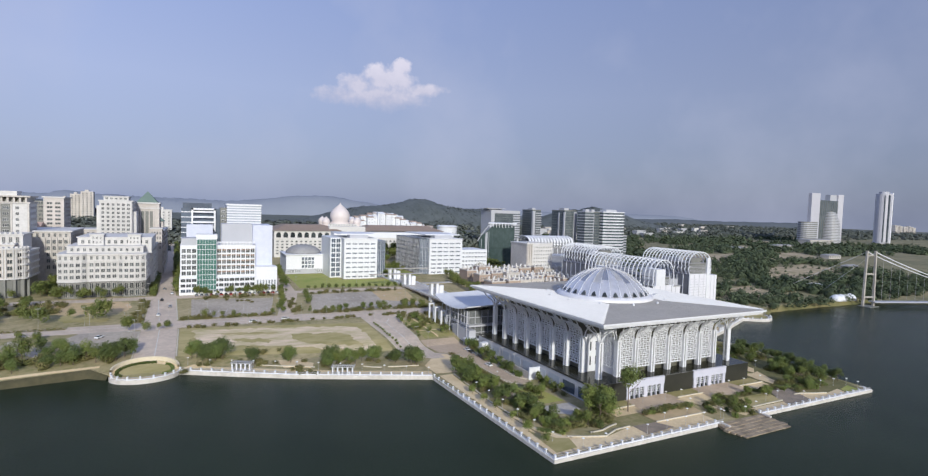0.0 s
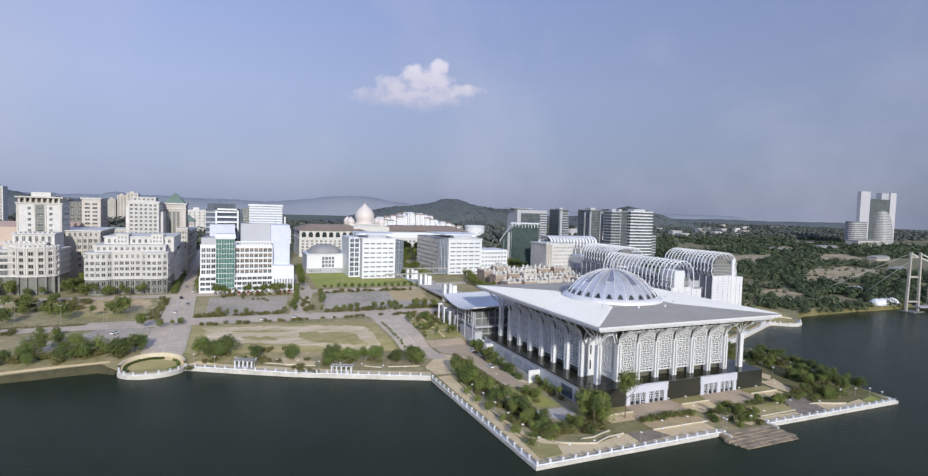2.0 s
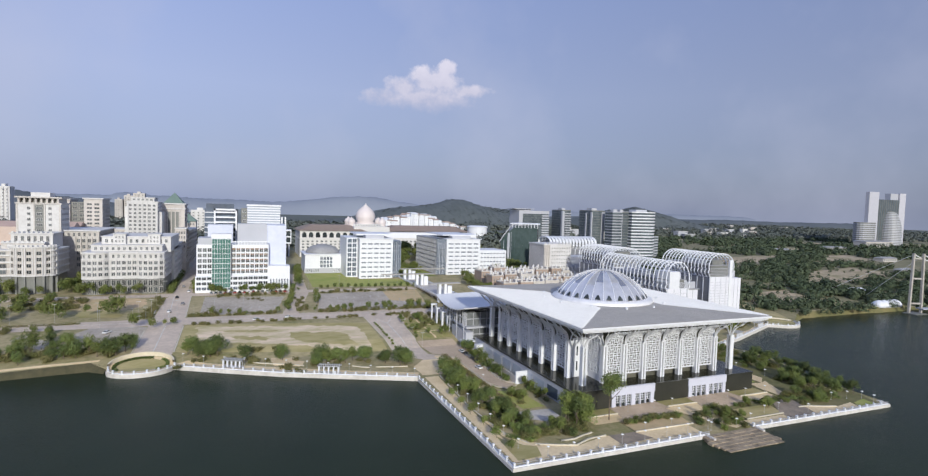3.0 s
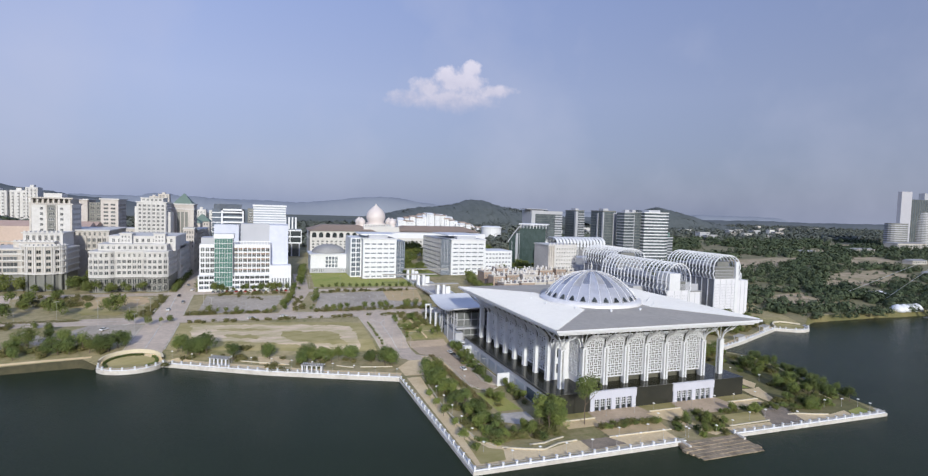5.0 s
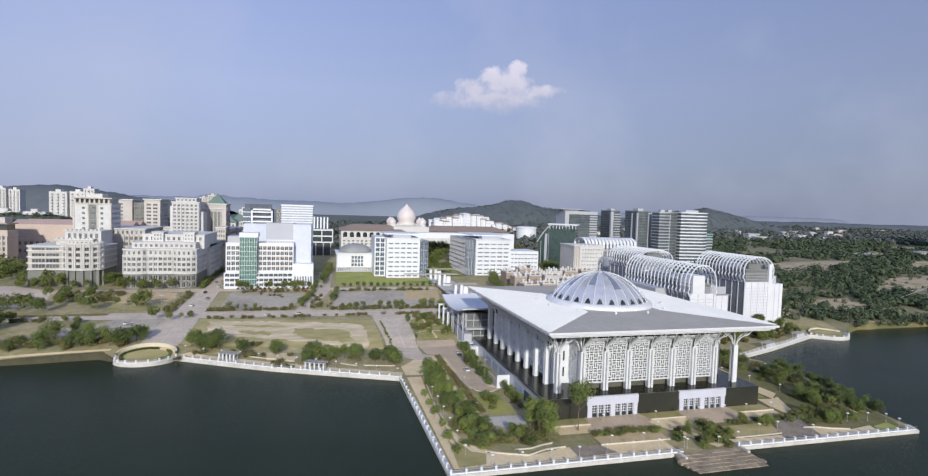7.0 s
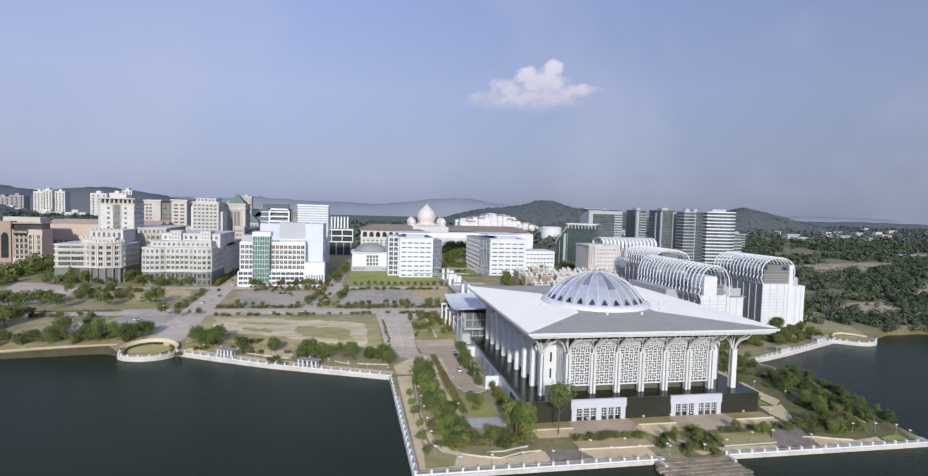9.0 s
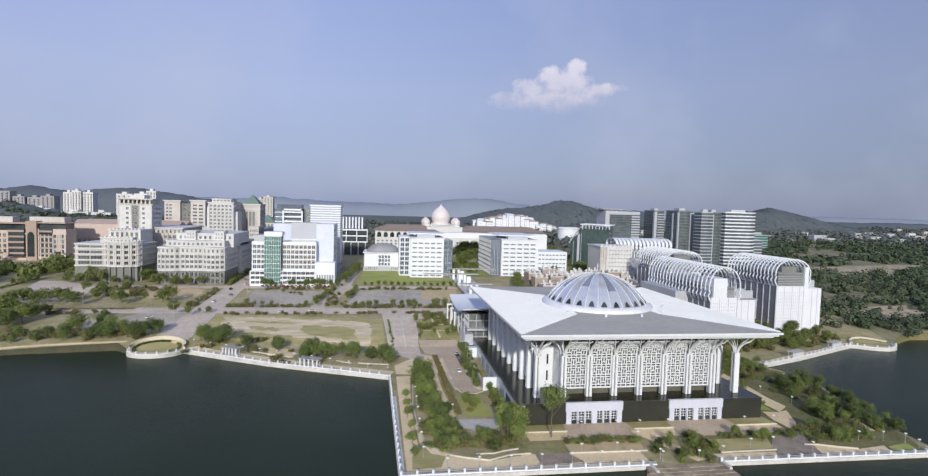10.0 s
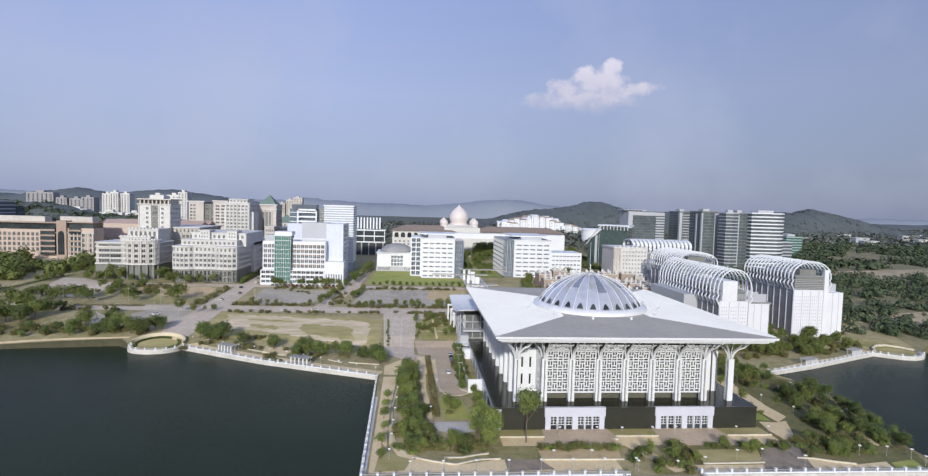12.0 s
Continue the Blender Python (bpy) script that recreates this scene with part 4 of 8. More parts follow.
for k in range(9):
    mass(b1, "merlon", 14.4 + k * 2.5, 15.6 + k * 2.5, 7.6, 8.6, 31.6, 32.5, WHITE_STONE)
    mass(b1, "merlon", 17.4 + k * 2.5, 18.6 + k * 2.5, 13.4, 14.4, 37.2, 38.2, WHITE_STONE)
ledge(b1, 17, 39, 14, 34, 36.5, WHITE_STONE, 0.8, 0.7)
mass(b1, "side_wing", 27, 58, 44, 92, 0, 37.0, BEIGE)
windows(b1, "S", 43.95, 44, 57, 11, 32.5, 4, 5, (0.62, 0.62), frame=BEIGE)
for k in range(5):
    mass(b1, "wing_pilaster", 43.4 + k * 3.3, 44.2 + k * 3.3, 43.2, 44.1, 0, 33, BEIGE)
windows(b1, "S", 43.95, 29, 57, 33.0, 36.6, 9, 1, (0.45, 0.7), frame=BEIGE)
ledge(b1, 27, 58, 44, 92, 37.0, WHITE_STONE, 1.0, 0.8)
windows(b1, "E", 58.05, 46, 90, 12, 36, 10, 5, (0.5, 0.55), frame=BEIGE)

t1 = thing("office_tower", (-117.0, 438.2, 13.8), "beige office tower with dark window strips and flat crown", "office tower", "beige towers", size=(0.685, 0.685, 1.0))
mass(t1, "wall", 0, 36.5, 0, 28, 0, 54.5, WHITE_STONE)
mass(t1, "recess_strip", 15.2, 22.3, -0.04, 0.1, 6, 54, GREY_STONE, "dark recessed window strip")
for x0 in (13.8, 22.6):
    mass(t1, "buttress", x0, x0 + 1.2, -0.7, 0.1, 0, 54.4, BEIGE)
for x0 in (0.0, 35.3):
    mass(t1, "corner_pier", x0 - 0.2, x0 + 1.4, -0.5, 0.1, 0, 54.4, BEIGE)
for x0, x1 in ((8.6, 11.6), (16.0, 21.5), (26.0, 29.0)):
    windows(t1, "S", -0.05, x0, x1, 8, 53.5, 1, 12, (0.9, 0.52), mullions=2)
windows(t1, "E", 36.55, 1, 27, 8, 53.5, 6, 12, (0.5, 0.5))
ledge(t1, 0, 36.5, 0, 28, 54.5, BEIGE, 1.0, 1.0)
for k in range(8):
    mass(t1, "crown_pier", 1.0 + k * 4.6, 2.6 + k * 4.6, 0.6, 27, 55.5, 58.6, BEIGE)
mass(t1, "crown_back", 2, 34.5, 5, 26, 55.5, 58.6, GREY_STONE)
ledge(t1, 0, 36.5, 0, 28, 58.6, BEIGE, 1.2, 1.0)
mass(t1, "roof_house", 10, 26, 6, 22, 59.6, 62.5, WHITE_STONE)
roof_plant(t1, 3, 34, 3, 24, 59.6, 5, 3)

t3 = thing("office_tower", (-144.0, 600.0, 15.5), "beige twin-slab office tower with recessed balconies", "office tower", "beige towers")
mass(t3, "wall", 0, 16, 0, 26, 0, 56, TAUPE)
mass(t3, "wall", 28, 43, -4, 26, 0, 57, TAUPE)
mass(t3, "recess", 16, 28, 3, 26, 0, 54, GREY_STONE)
for x0, x1, y in ((1, 8, -0.05), (29.5, 41.5, -4.05), (16.5, 27.5, 2.95)):
    windows(t3, "S", y, x0, x1, 10, 54, 2, 12, (0.7, 0.55), frame=TAUPE)
windows(t3, "E", 43.05, -3, 25, 10, 54, 6, 12, (0.5, 0.55), frame=TAUPE)
ledge(t3, 0, 16, 0, 26, 56, WHITE_STONE, 1.0, 1.2)
ledge(t3, 28, 43, -4, 26, 57, WHITE_STONE, 1.0, 1.2)
mass(t3, "low_wing", 20, 80, -40, -12, 0, 30, TAUPE)
windows(t3, "S", -40.05, 21, 79, 18, 29, 16, 3, (0.55, 0.55), frame=TAUPE)
ledge(t3, 20, 80, -40, -12, 30, WHITE_STONE, 0.8, 0.8)
mass(t3, "low_wing", -6, 14, -34, -6, 0, 27, BROWN)
ledge(t3, -6, 14, -34, -6, 27, WHITE_STONE, 0.8, 0.8)

t4 = thing("office_tower", (-37.3, 488.2, 14.3), "beige office tower with green pyramid roof", "office tower", "beige towers", size=(0.59, 0.8, 1.0))
mass(t4, "wall", 0, 29, 0, 26, 0, 56, TAUPE)
mass(t4, "recess", 6, 23, -0.4, 2, 8, 50, GREY_STONE)
for k in range(4):
    mass(t4, "pilaster", 6.6 + k * 5.0, 7.8 + k * 5.0, -0.9, 0, 6, 51, TAUPE)
windows(t4, "E", 29.05, 1, 25, 8, 52, 6, 11, (0.5, 0.55), frame=TAUPE)
ledge(t4, 0, 29, 0, 26, 52, WHITE_STONE, 1.0, 0.8)
ledge(t4, 0, 29, 0, 26, 56, WHITE_STONE, 1.2, 1.0)
bm = bmesh.new()
vs = [bm.verts.new(p) for p in ((2, 2, 57), (27, 2, 57), (27, 24, 57), (2, 24, 57), (14.5, 13, 66))]
for q in ((0, 1, 4), (1, 2, 4), (2, 3, 4), (3, 0, 4)):
    bm.faces.new([vs[i] for i in q])
part("pyramid_roof", bm, GREEN_ROOF, t4, "green pyramid roof")
for x0, x1, y0, y1, h in ((20, 33.5, -22, -0.8, 36.5), (29.2, 34.5, -0.6, 48, 34.0), (10, 34, 60, 100, 33.0)):
    mass(t4, "low_wing", x0, x1, y0, y1, 0, h, TAUPE)
    windows(t4, "S", y0 - 0.05, x0 + 0.6, x1 - 0.6, h - 16, h - 1, max(2, int((x1 - x0) / 3)), 4, (0.55, 0.6), frame=TAUPE)
    windows(t4, "E", x1 + 0.05, y0 + 0.6, y1 - 0.6, 6, h - 1, max(3, int((y1 - y0) / 4.5)), 7, (0.55, 0.6), frame=TAUPE)
    ledge(t4, x0, x1, y0, y1, h, WHITE_STONE, 0.7, 0.8)
for x0, y0, w in ((-47.0, 587.0, 21.0), (-41.0, 640.0, 18.0)):
    hip = thing("hipped_block", (x0, y0, 15.4), "beige block with green hipped roof", "office building")
    mass(hip, "wall", 1, w - 1, 1, w - 1, 0, 35.6, TAUPE)
    windows(hip, "S", 0.95, 2, w - 2, 14, 35, 5, 5, (0.5, 0.6), frame=TAUPE)
    bm = bmesh.new()
    vs = [bm.verts.new(p) for p in ((0, 0, 36), (w, 0, 36), (w, w, 36), (0, w, 36), (w / 2, w / 2, 44.5))]
    for q in ((0, 1, 4), (1, 2, 4), (2, 3, 4), (3, 0, 4), (3, 2, 1, 0)):
        bm.faces.new([vs[i] for i in q])
    part("hipped_roof", bm, GREEN_ROOF, hip, "green hipped roof")

# the white office with a green glazed bay, grey and white slabs behind it
gb = thing("glass_office", (-4.0, 386.0, 12.3), "white gridded office building with green glazed bay and tall grey slab", "office building")
mass(gb, "podium", 0, 46, -4, 28, 0, 11.0, WHITE)
for z in (1.2, 4.6, 8.0):
    windows(gb, "S", -4.05, 0.6, 45.5, z, z + 3.2, 14, 1, (0.9, 0.68), frame=WHITE, pane=GLASS_DARK if z > 4 else GLASS_BLUE, mullions=1)
mass(gb, "wall", 0.5, 46, 0, 28, 11.0, 31.0, WHITE)
windows(gb, "S", -0.05, 1.0, 10.0, 12.0, 30.4, 3, 5, (0.86, 0.76), frame=WHITE, mullions=1, depth=0.5)
windows(gb, "S", -0.05, 22.0, 45.6, 12.0, 30.4, 8, 5, (0.86, 0.76), frame=WHITE, mullions=1, depth=0.5)
mass(gb, "glass_bay", 10.2, 21.6, -4.6, 6, 3.0, 36.5, GLASS_GREEN, "green glazed stair bay")
bm = bmesh.new()
for k in range(11):
    box(bm, 10.1, 21.7, -4.75, -4.55, 3.2 + k * 3.3, 3.45 + k * 3.3)
for k in range(8):
    x = 10.2 + k * 11.4 / 7
    box(bm, x - 0.08, x + 0.08, -4.75, -4.55, 3.2, 36.4)
part("mullions", bm, WHITE, gb)
mass(gb, "white_frame", 9.6, 22.2, -3.0, 8, 36.5, 39.5, WHITE)
mass(gb, "roof_house", 1, 10, 4, 20, 31, 36.5, GREY_WALL)
bm = bmesh.new()
for k in range(12):
    box(bm, 22.4 + k * 1.95, 22.7 + k * 1.95, 0.2, 0.5, 31, 34.2)
box(bm, 22.2, 46, 0.1, 0.6, 34.0, 34.5)
box(bm, 22.2, 46, 2.6, 3.1, 34.0, 34.5)
part("roof_pergola", bm, WHITE, gb)
mass(gb, "grey_slab", 25.5, 45.2, 16, 30, 31, 46.0, GREY_WALL, "windowless grey slab")
mass(gb, "white_slab", 45.2, 58.0, 8, 40, 0, 45.6, PALE_BLUE, "tall pale slab with reflected sky blue painted in")
windows(gb, "E", 58.05, 9, 39, 4, 45, 5, 12, (0.5, 0.55), frame=WHITE)
mass(gb, "low_block", 46, 60.0, -3, 8, 0, 17.5, WHITE)
windows(gb, "S", -3.05, 46.5, 59.5, 1.0, 9.0, 7, 1, (0.6, 0.9), frame=WHITE, pane=GLASS_BLUE)
parapet(gb, 0.5, 46, 0, 28, 31.0, WHITE)
BLIND = material("brown_blind", (0.30, 0.20, 0.13), 0.8, amount=0.4, fine=0.8)
blind_rng = random.Random(19)
for j_ in range(5):
    for i_ in range(8):
        w_ = 23.6 / 8
        h_ = blind_rng.uniform(0.5, 1.3)
        mass(gb, "window_blind", 22.35 + i_ * w_, 22.0 + (i_ + 1) * w_ - 0.35, -0.2, -0.12, 12.0 + (j_ + 0.86) * 3.68 - h_, 12.0 + (j_ + 0.86) * 3.68, BLIND)

gt = thing("office_tower", (28.0, 461.0, 13.9), "pale glazed office tower with fine horizontal bands", "office tower")
mass(gt, "wall", 0, 25.5, 0, 26, 0, 57.0, GLASS_PALE)
for k in range(24):
    mass(gt, "sunshade_band", -0.15, 25.65, -0.3, 26.2, 8 + k * 2.05, 8.95 + k * 2.05, WHITE)
mass(gt, "roof_edge", -0.6, 26.1, -0.8, 26.4, 57.0, 58.3, WHITE)
mass(gt, "side_core", -4.6, -0.2, 4, 22, 0, 55, GREY_STONE)
windows(gt, "S", 3.95, -4.4, -0.4, 10, 54, 1, 12, (0.7, 0.4), frame=WHITE)

gt2 = thing("office_tower", (-4.5, 470.0, 14.0), "white framed office tower with dark glazing", "office tower")
mass(gt2, "wall", 0, 28, 4, 28, 0, 54.0, GLASS_BLUE)
for k in range(12):
    mass(gt2, "floor_band", -0.2, 7.2, 3.7, 28.2, 5.4 + k * 4.1, 6.0 + k * 4.1, WHITE)
bm = bmesh.new()
for k in range(12):
    box(bm, 7.6, 24.2, -0.3, 5, 5.4 + k * 4.1, 6.6 + k * 4.1)
for x in (7.2, 23.4):
    box(bm, x, x + 1.2, -0.4, 5, 0, 54)
box(bm, 7.2, 24.6, -0.4, 5, 52.6, 54)
part("white_frame", bm, WHITE, gt2)
mass(gt2, "roof_house", 1, 22, 8, 24, 54, 58.0, GLASS_BLUE)
mass(gt2, "front_annex", 4, 22, -22, -2, 0, 41.5, PALE_BLUE)

gw = thing("office_wing", (37.0, 606.0, 15.5), "white office wing with vertical fins over banded floors", "office building", size=(1.24, 0.8, 0.87))
mass(gw, "wall", 0, 24, 0, 24, 23, 50.0, GLASS_BLUE)
for k in range(9):
    mass(gw, "fin", 0.3 + k * 2.9, 1.6 + k * 2.9, -0.5, 0.2, 35, 50, WHITE)
mass(gw, "banded_block", 0, 29, -3, 22, 17.5, 33.5, GLASS_DARK)
for k in range(3):
    mass(gw, "floor_band", -0.3, 29.3, -3.4, 22.3, 16.6 + k * 7.9, 18.2 + k * 7.9, WHITE)
for k in range(4):
    mass(gw, "frame_post", 0.0 + k * 9.5, 0.7 + k * 9.5, -3.5, -2.9, 17, 34, WHITE)
mass(gw, "base", 1, 28, 0, 20, 0, 16.6, GLASS_OFFICE)
for k in range(5):
    mass(gw, "leg", 0.5 + k * 6.6, 1.5 + k * 6.6, -2.4, 0.1, 0, 16.6, GREY_WALL)

# white civic building with a low curved roof
cv = thing("civic_hall", (74.5, 466.0, 14.0), "white civic hall with low curved metal roof", "civic building")
mass(cv, "wall", 0, 35, 0, 34, 0, 16.0, WHITE)
mass(cv, "base", -0.5, 35.5, -0.6, 6, 0, 4.2, GREY_WALL)
windows(cv, "S", -0.05, 12.5, 23.5, 4.6, 14.5, 4, 3, (0.8, 0.85), frame=WHITE, pane=GLASS_BLUE)
windows(cv, "S", -0.65, 1, 12, 0.6, 4.0, 6, 1, (0.7, 0.8), frame=WHITE)
windows(cv, "S", -0.65, 24, 34, 0.6, 4.0, 6, 1, (0.7, 0.8), frame=WHITE)
ledge(cv, 0, 35, 0, 34, 16.0, WHITE, 1.0, 0.7)
bm = bmesh.new()
lathe(bm, [(15.0, 16.6), (14.6, 18.4), (12.8, 20.6), (9.6, 22.6), (5.0, 23.8), (0, 24.2)], 32, 17, 17)
part("curved_roof", bm, ROOF_GREY, cv, "grey metal curved roof", smooth=True)


# two white offices with rows of small windows and dark glazed flanks
def white_office(at, w, depth, h, extra):
    o = thing("white_office", at, "white office building with rows of small windows and glazed flank", "office building", "white offices")
    mass(o, "wall", 0, w, 0, depth, 0, h, WHITE)
    n = 8
    for j in range(n):
        z = 1.2 + j * (h - 2) / n
        for k in range(5):
            x = w * (0.06 + 0.185 * k)
            me = window_mesh(w * 0.14, 1.35, WHITE, GLASS_BLUE, 4, 0.15)
            shared("window", me, o, pose(x + w * 0.065, -0.05, z))
        bm = bmesh.new()
        box(bm, -0.1, w + 0.1, -0.35, 0.02, z + 2.7, z + 2.95)
        part("ledge", bm, WHITE, o)
    ledge(o, 0, w, 0, depth, h, WHITE, 0.8, 0.6)
    mass(o, "roof_house", w * 0.2, w * 0.75, 4, 14, h + 0.6, h + 3.2, GREY_WALL)
    mass(o, "canopy", -1, w + 1, 8, depth, h + 3.2, h + 4.0, WHITE)
    return o


w1 = white_office((114.0, 427.0, 13.4), 28.0, 44, 33.0, 0)
mass(w1, "glass_flank", 28.0, 36.0, 3, 40, 0, 31.5, GLASS_BLUE)
windows(w1, "S", 2.95, 28.3, 35.7, 1, 31, 2, 8, (0.9, 0.85), frame=WHITE, pane=GLASS_BLUE)
mass(w1, "flank", -9, 0, 10, 44, 0, 33.5, WHITE)
windows(w1, "S", 9.95, -8.5, -0.5, 1, 33, 2, 8, (0.85, 0.85), frame=WHITE, pane=GLASS_BLUE)
w2 = white_office((195.0, 439.0, 13.7), 33.0, 60, 32.0, 0)
mass(w2, "glass_flank", -9.0, 0.0, 2, 64, 0, 32.5, GLASS_BLUE)
windows(w2, "S", 1.95, -8.8, -0.2, 0.5, 32, 3, 8, (0.92, 0.9), frame=WHITE, pane=GLASS_BLUE)
windows(w2, "W", -9.05, 3, 63, 0.5, 32, 14, 8, (0.92, 0.9), frame=GREY_WALL, pane=GLASS_DARK)
mass(w2, "low_wing", 33, 61, 2, 30, 0, 22.0, WHITE)
windows(w2, "S", 1.95, 34, 60, 2, 21, 8, 5, (0.7, 0.35), frame=WHITE, pane=GLASS_BLUE)

# the palace with arcaded wings, brown roofs and pink onion domes
pal = thing("courthouse", (82.0, 600.0, 15.5), "large pale courthouse with arcades, brown roofs and onion domes", "courthouse", size=(1.0, 1.0, 0.905))
mass(pal, "left_wing", 0, 72, 0, 60, 0, 31.5, WHITE_STONE)
mass(pal, "right_wing", 100, 205, 10, 60, 0, 31.5, WHITE_STONE)
for k in range(9):
    bm = bmesh.new()
    x = 4.6 + k * 7.4
    pts = [(x - 2.4, 24.0)] + [(x + 2.4 * math.cos(a), 27.0 + 3.4 * math.sin(a) ** 0.8) for a in [math.pi - math.pi * i / 10 for i in range(11)]] + [(x + 2.4, 24.0)]
    front = [bm.verts.new((px, -0.12, pz)) for px, pz in pts]
    back = [bm.verts.new((px, 0.05, pz)) for px, pz in pts]
    bm.faces.new(front)
    for i in range(len(pts)):
        bm.faces.new((front[i], front[(i + 1) % len(pts)], back[(i + 1) % len(pts)], back[i]))
    part("arch", bm, GLASS_DARK, pal, "dark pointed arch opening")
windows(pal, "S", -0.05, 1, 71, 3, 21, 14, 5, (0.5, 0.6))
windows(pal, "S", 9.95, 102, 204, 3, 21, 20, 4, (0.5, 0.6))
windows(pal, "S", 9.95, 102, 204, 23, 31, 20, 1, (0.6, 0.8))
for z in (22.0, 31.5):
    ledge(pal, 0, 72, 0, 60, z, WHITE_STONE, 0.8, 0.8)
for x0, x1, y0, y1 in ((-2, 74, -2, 62), (98, 207, 8, 62)):
    bm = bmesh.new()
    vs = [bm.verts.new(p) for p in ((x0, y0, 32.4), (x1, y0, 32.4), (x1, y1, 32.4), (x0, y1, 32.4), (x0 + 16, y0 + 18, 39), (x1 - 16, y0 + 18, 39), (x1 - 16, y1 - 18, 39), (x0 + 16, y1 - 18, 39))]
    for q in ((0, 1, 5, 4), (1, 2, 6, 5), (2, 3, 7, 6), (3, 0, 4, 7), (4, 5, 6, 7)):
        bm.faces.new([vs[i] for i in q])
    part("hipped_roof", bm, ROOF_TILE, pal, "brown hipped roof")
mass(pal, "centre", 60, 102, 4, 60, 0, 38.0, WHITE_STONE)
mass(pal, "drum_block", 62, 96, 18, 50, 38.0, 40.6, WHITE_STONE)
windows(pal, "S", 17.95, 63, 95, 38.2, 40.4, 10, 1, (0.5, 0.7))
mass(pal, "link_beam", 50, 186, -60, -46, 28.0, 34.0, WHITE, "long white bridging block")
mass(pal, "link_leg", 50, 64, -60, -46, 0, 28.0, WHITE)
mass(pal, "link_leg", 172, 186, -60, -46, 0, 28.0, WHITE)


def onion(cx, cy, z, r):
    bm = bmesh.new()
    lathe(bm, [(r * 0.8, z), (r * 0.82, z + r * 0.15), (r, z + r * 0.6), (r * 1.02, z + r * 0.85), (r * 0.93, z + r * 1.25), (r * 0.68, z + r * 1.65), (r * 0.35, z + r * 1.95), (r * 0.1, z + r * 2.2), (0.0, z + r * 2.42)], 40, cx, cy)
    return part("onion_dome", bm, PINK_STONE, pal, "pinkish onion dome", smooth=True)


bm = bmesh.new()
lathe(bm, [(11.5, 40.0), (11.5, 42.8), (10.0, 42.8), (10.0, 43.2)], 32, 79, 33)
part("drum", bm, PINK_STONE, pal)
onion(79, 33, 41.2, 11.4)
for dx, dy in ((-18.5, -9), (18.5, -9), (-18.5, 12), (18.5, 12)):
    bm = bmesh.new()
    lathe(bm, [(4.4, 30), (4.4, 39.6), (3.9, 39.6), (3.9, 39.8)], 20, 79 + dx, 33 + dy)
    part("small_drum", bm, PINK_STONE, pal)
    onion(79 + dx, 33 + dy, 39.6, 4.5)


# towers with curved, banded fronts
GLASS_SMOKE = material("smoky_glazing", (0.065, 0.082, 0.092), 0.25, col2=(0.13, 0.152, 0.162), fine=0.25, coarse=0.06, amount=0.6, spec=0.4)
def banded_tower(at, w, depth, h, glass, floors, label, band=1.1, round_right=0.0, solid=WHITE):
    o = thing("banded_tower", at, label, "office tower", "banded office towers")
    bm = bmesh.new()
    if round_right:
        pts = [(0, 0)] + arc(w - round_right, depth * 0.5, round_right, depth * 0.62, -70, 70, 12) + [(0, depth)]
    else:
        pts = [(0, 0), (w * 0.5, -1.2), (w, 0), (w, depth), (0, depth)]
    prism(bm, pts, 0, h)
    part("glass_body", bm, glass, o)
    cx, cy = w / 2, depth / 2
    for k in range(floors):
        bm = bmesh.new()
        z = 2.0 + k * (h - 2) / floors
        prism(bm, [(cx + (x - cx) * 1.015, cy + (y - cy) * 1.02) for x, y in pts], z, z + band)
        part("floor_band", bm, solid, o)
    bm = bmesh.new()
    prism(bm, [(cx + (x - cx) * 1.03, cy + (y - cy) * 1.03) for x, y in pts], h, h + 1.2)
    part("roof_edge", bm, solid, o)
    mass(o, "roof_house", w * 0.3, w * 0.7, depth * 0.3, depth * 0.7, h + 1.2, h + 3.8, GREY_WALL)
    return o


d1 = thing("banded_tower", (390.0, 668.0, 15.9), "dark glazed office slab set in a pale grey frame", "office tower", "banded office towers")
mass(d1, "pale_side", 0, 6, 0, 30, 0, 59, GREY_WALL)
mass(d1, "dark_glass", 6, 38.5, 1.0, 30, 0, 54, GLASS_SMOKE, "dark recessed curtain wall")
mass(d1, "top_frame", 6, 50, 0, 30, 54, 58.5, GREY_WALL)
mass(d1, "banded_end", 38.5, 49.7, 0.6, 30, 0, 54, GLASS_SMOKE)
for k in range(15):
    mass(d1, "floor_band", 38.3, 50.1, 0, 30.3, 1.5 + k * 3.5, 3.4 + k * 3.5, GREY_WALL)
    mass(d1, "mullion_line", 6.2, 38.3, 0.8, 1.1, 2.6 + k * 3.5, 2.85 + k * 3.5, GREY_STONE)
mass(d1, "roof_canopy", -6, 26, 2, 26, 60.6, 61.4, GREY_WALL)
mass(d1, "roof_house", 0, 22, 6, 22, 58.5, 60.6, GREY_WALL)
d2 = banded_tower((453.8, 655.0, 15.8), 14.4, 28, 60, GLASS_SMOKE, 17, "dark glazed office tower with pale corner strip", 0.35, solid=GREY_STONE)
mass(d2, "pale_corner", -0.5, 3.2, -1.9, 2, 0, 59.4, GREY_WALL)
for k in range(16):
    mass(d2, "balcony", 4.4, 14.6, -1.7, 0.5, 3 + k * 3.5, 4.1 + k * 3.5, GREY_WALL)
d3 = banded_tower((414.2, 528.0, 14.7), 17.6, 26, 61, GLASS_SMOKE, 18, "dark green glazed office tower with pale corner", 0.35, solid=GREY_STONE)
mass(d3, "pale_corner", 13.6, 18.0, -1.4, 2, 0, 60, GREY_WALL)
mass(d3, "pale_strip", -0.6, 0.4, 10, 12.4, 0, 59, GREY_WALL)
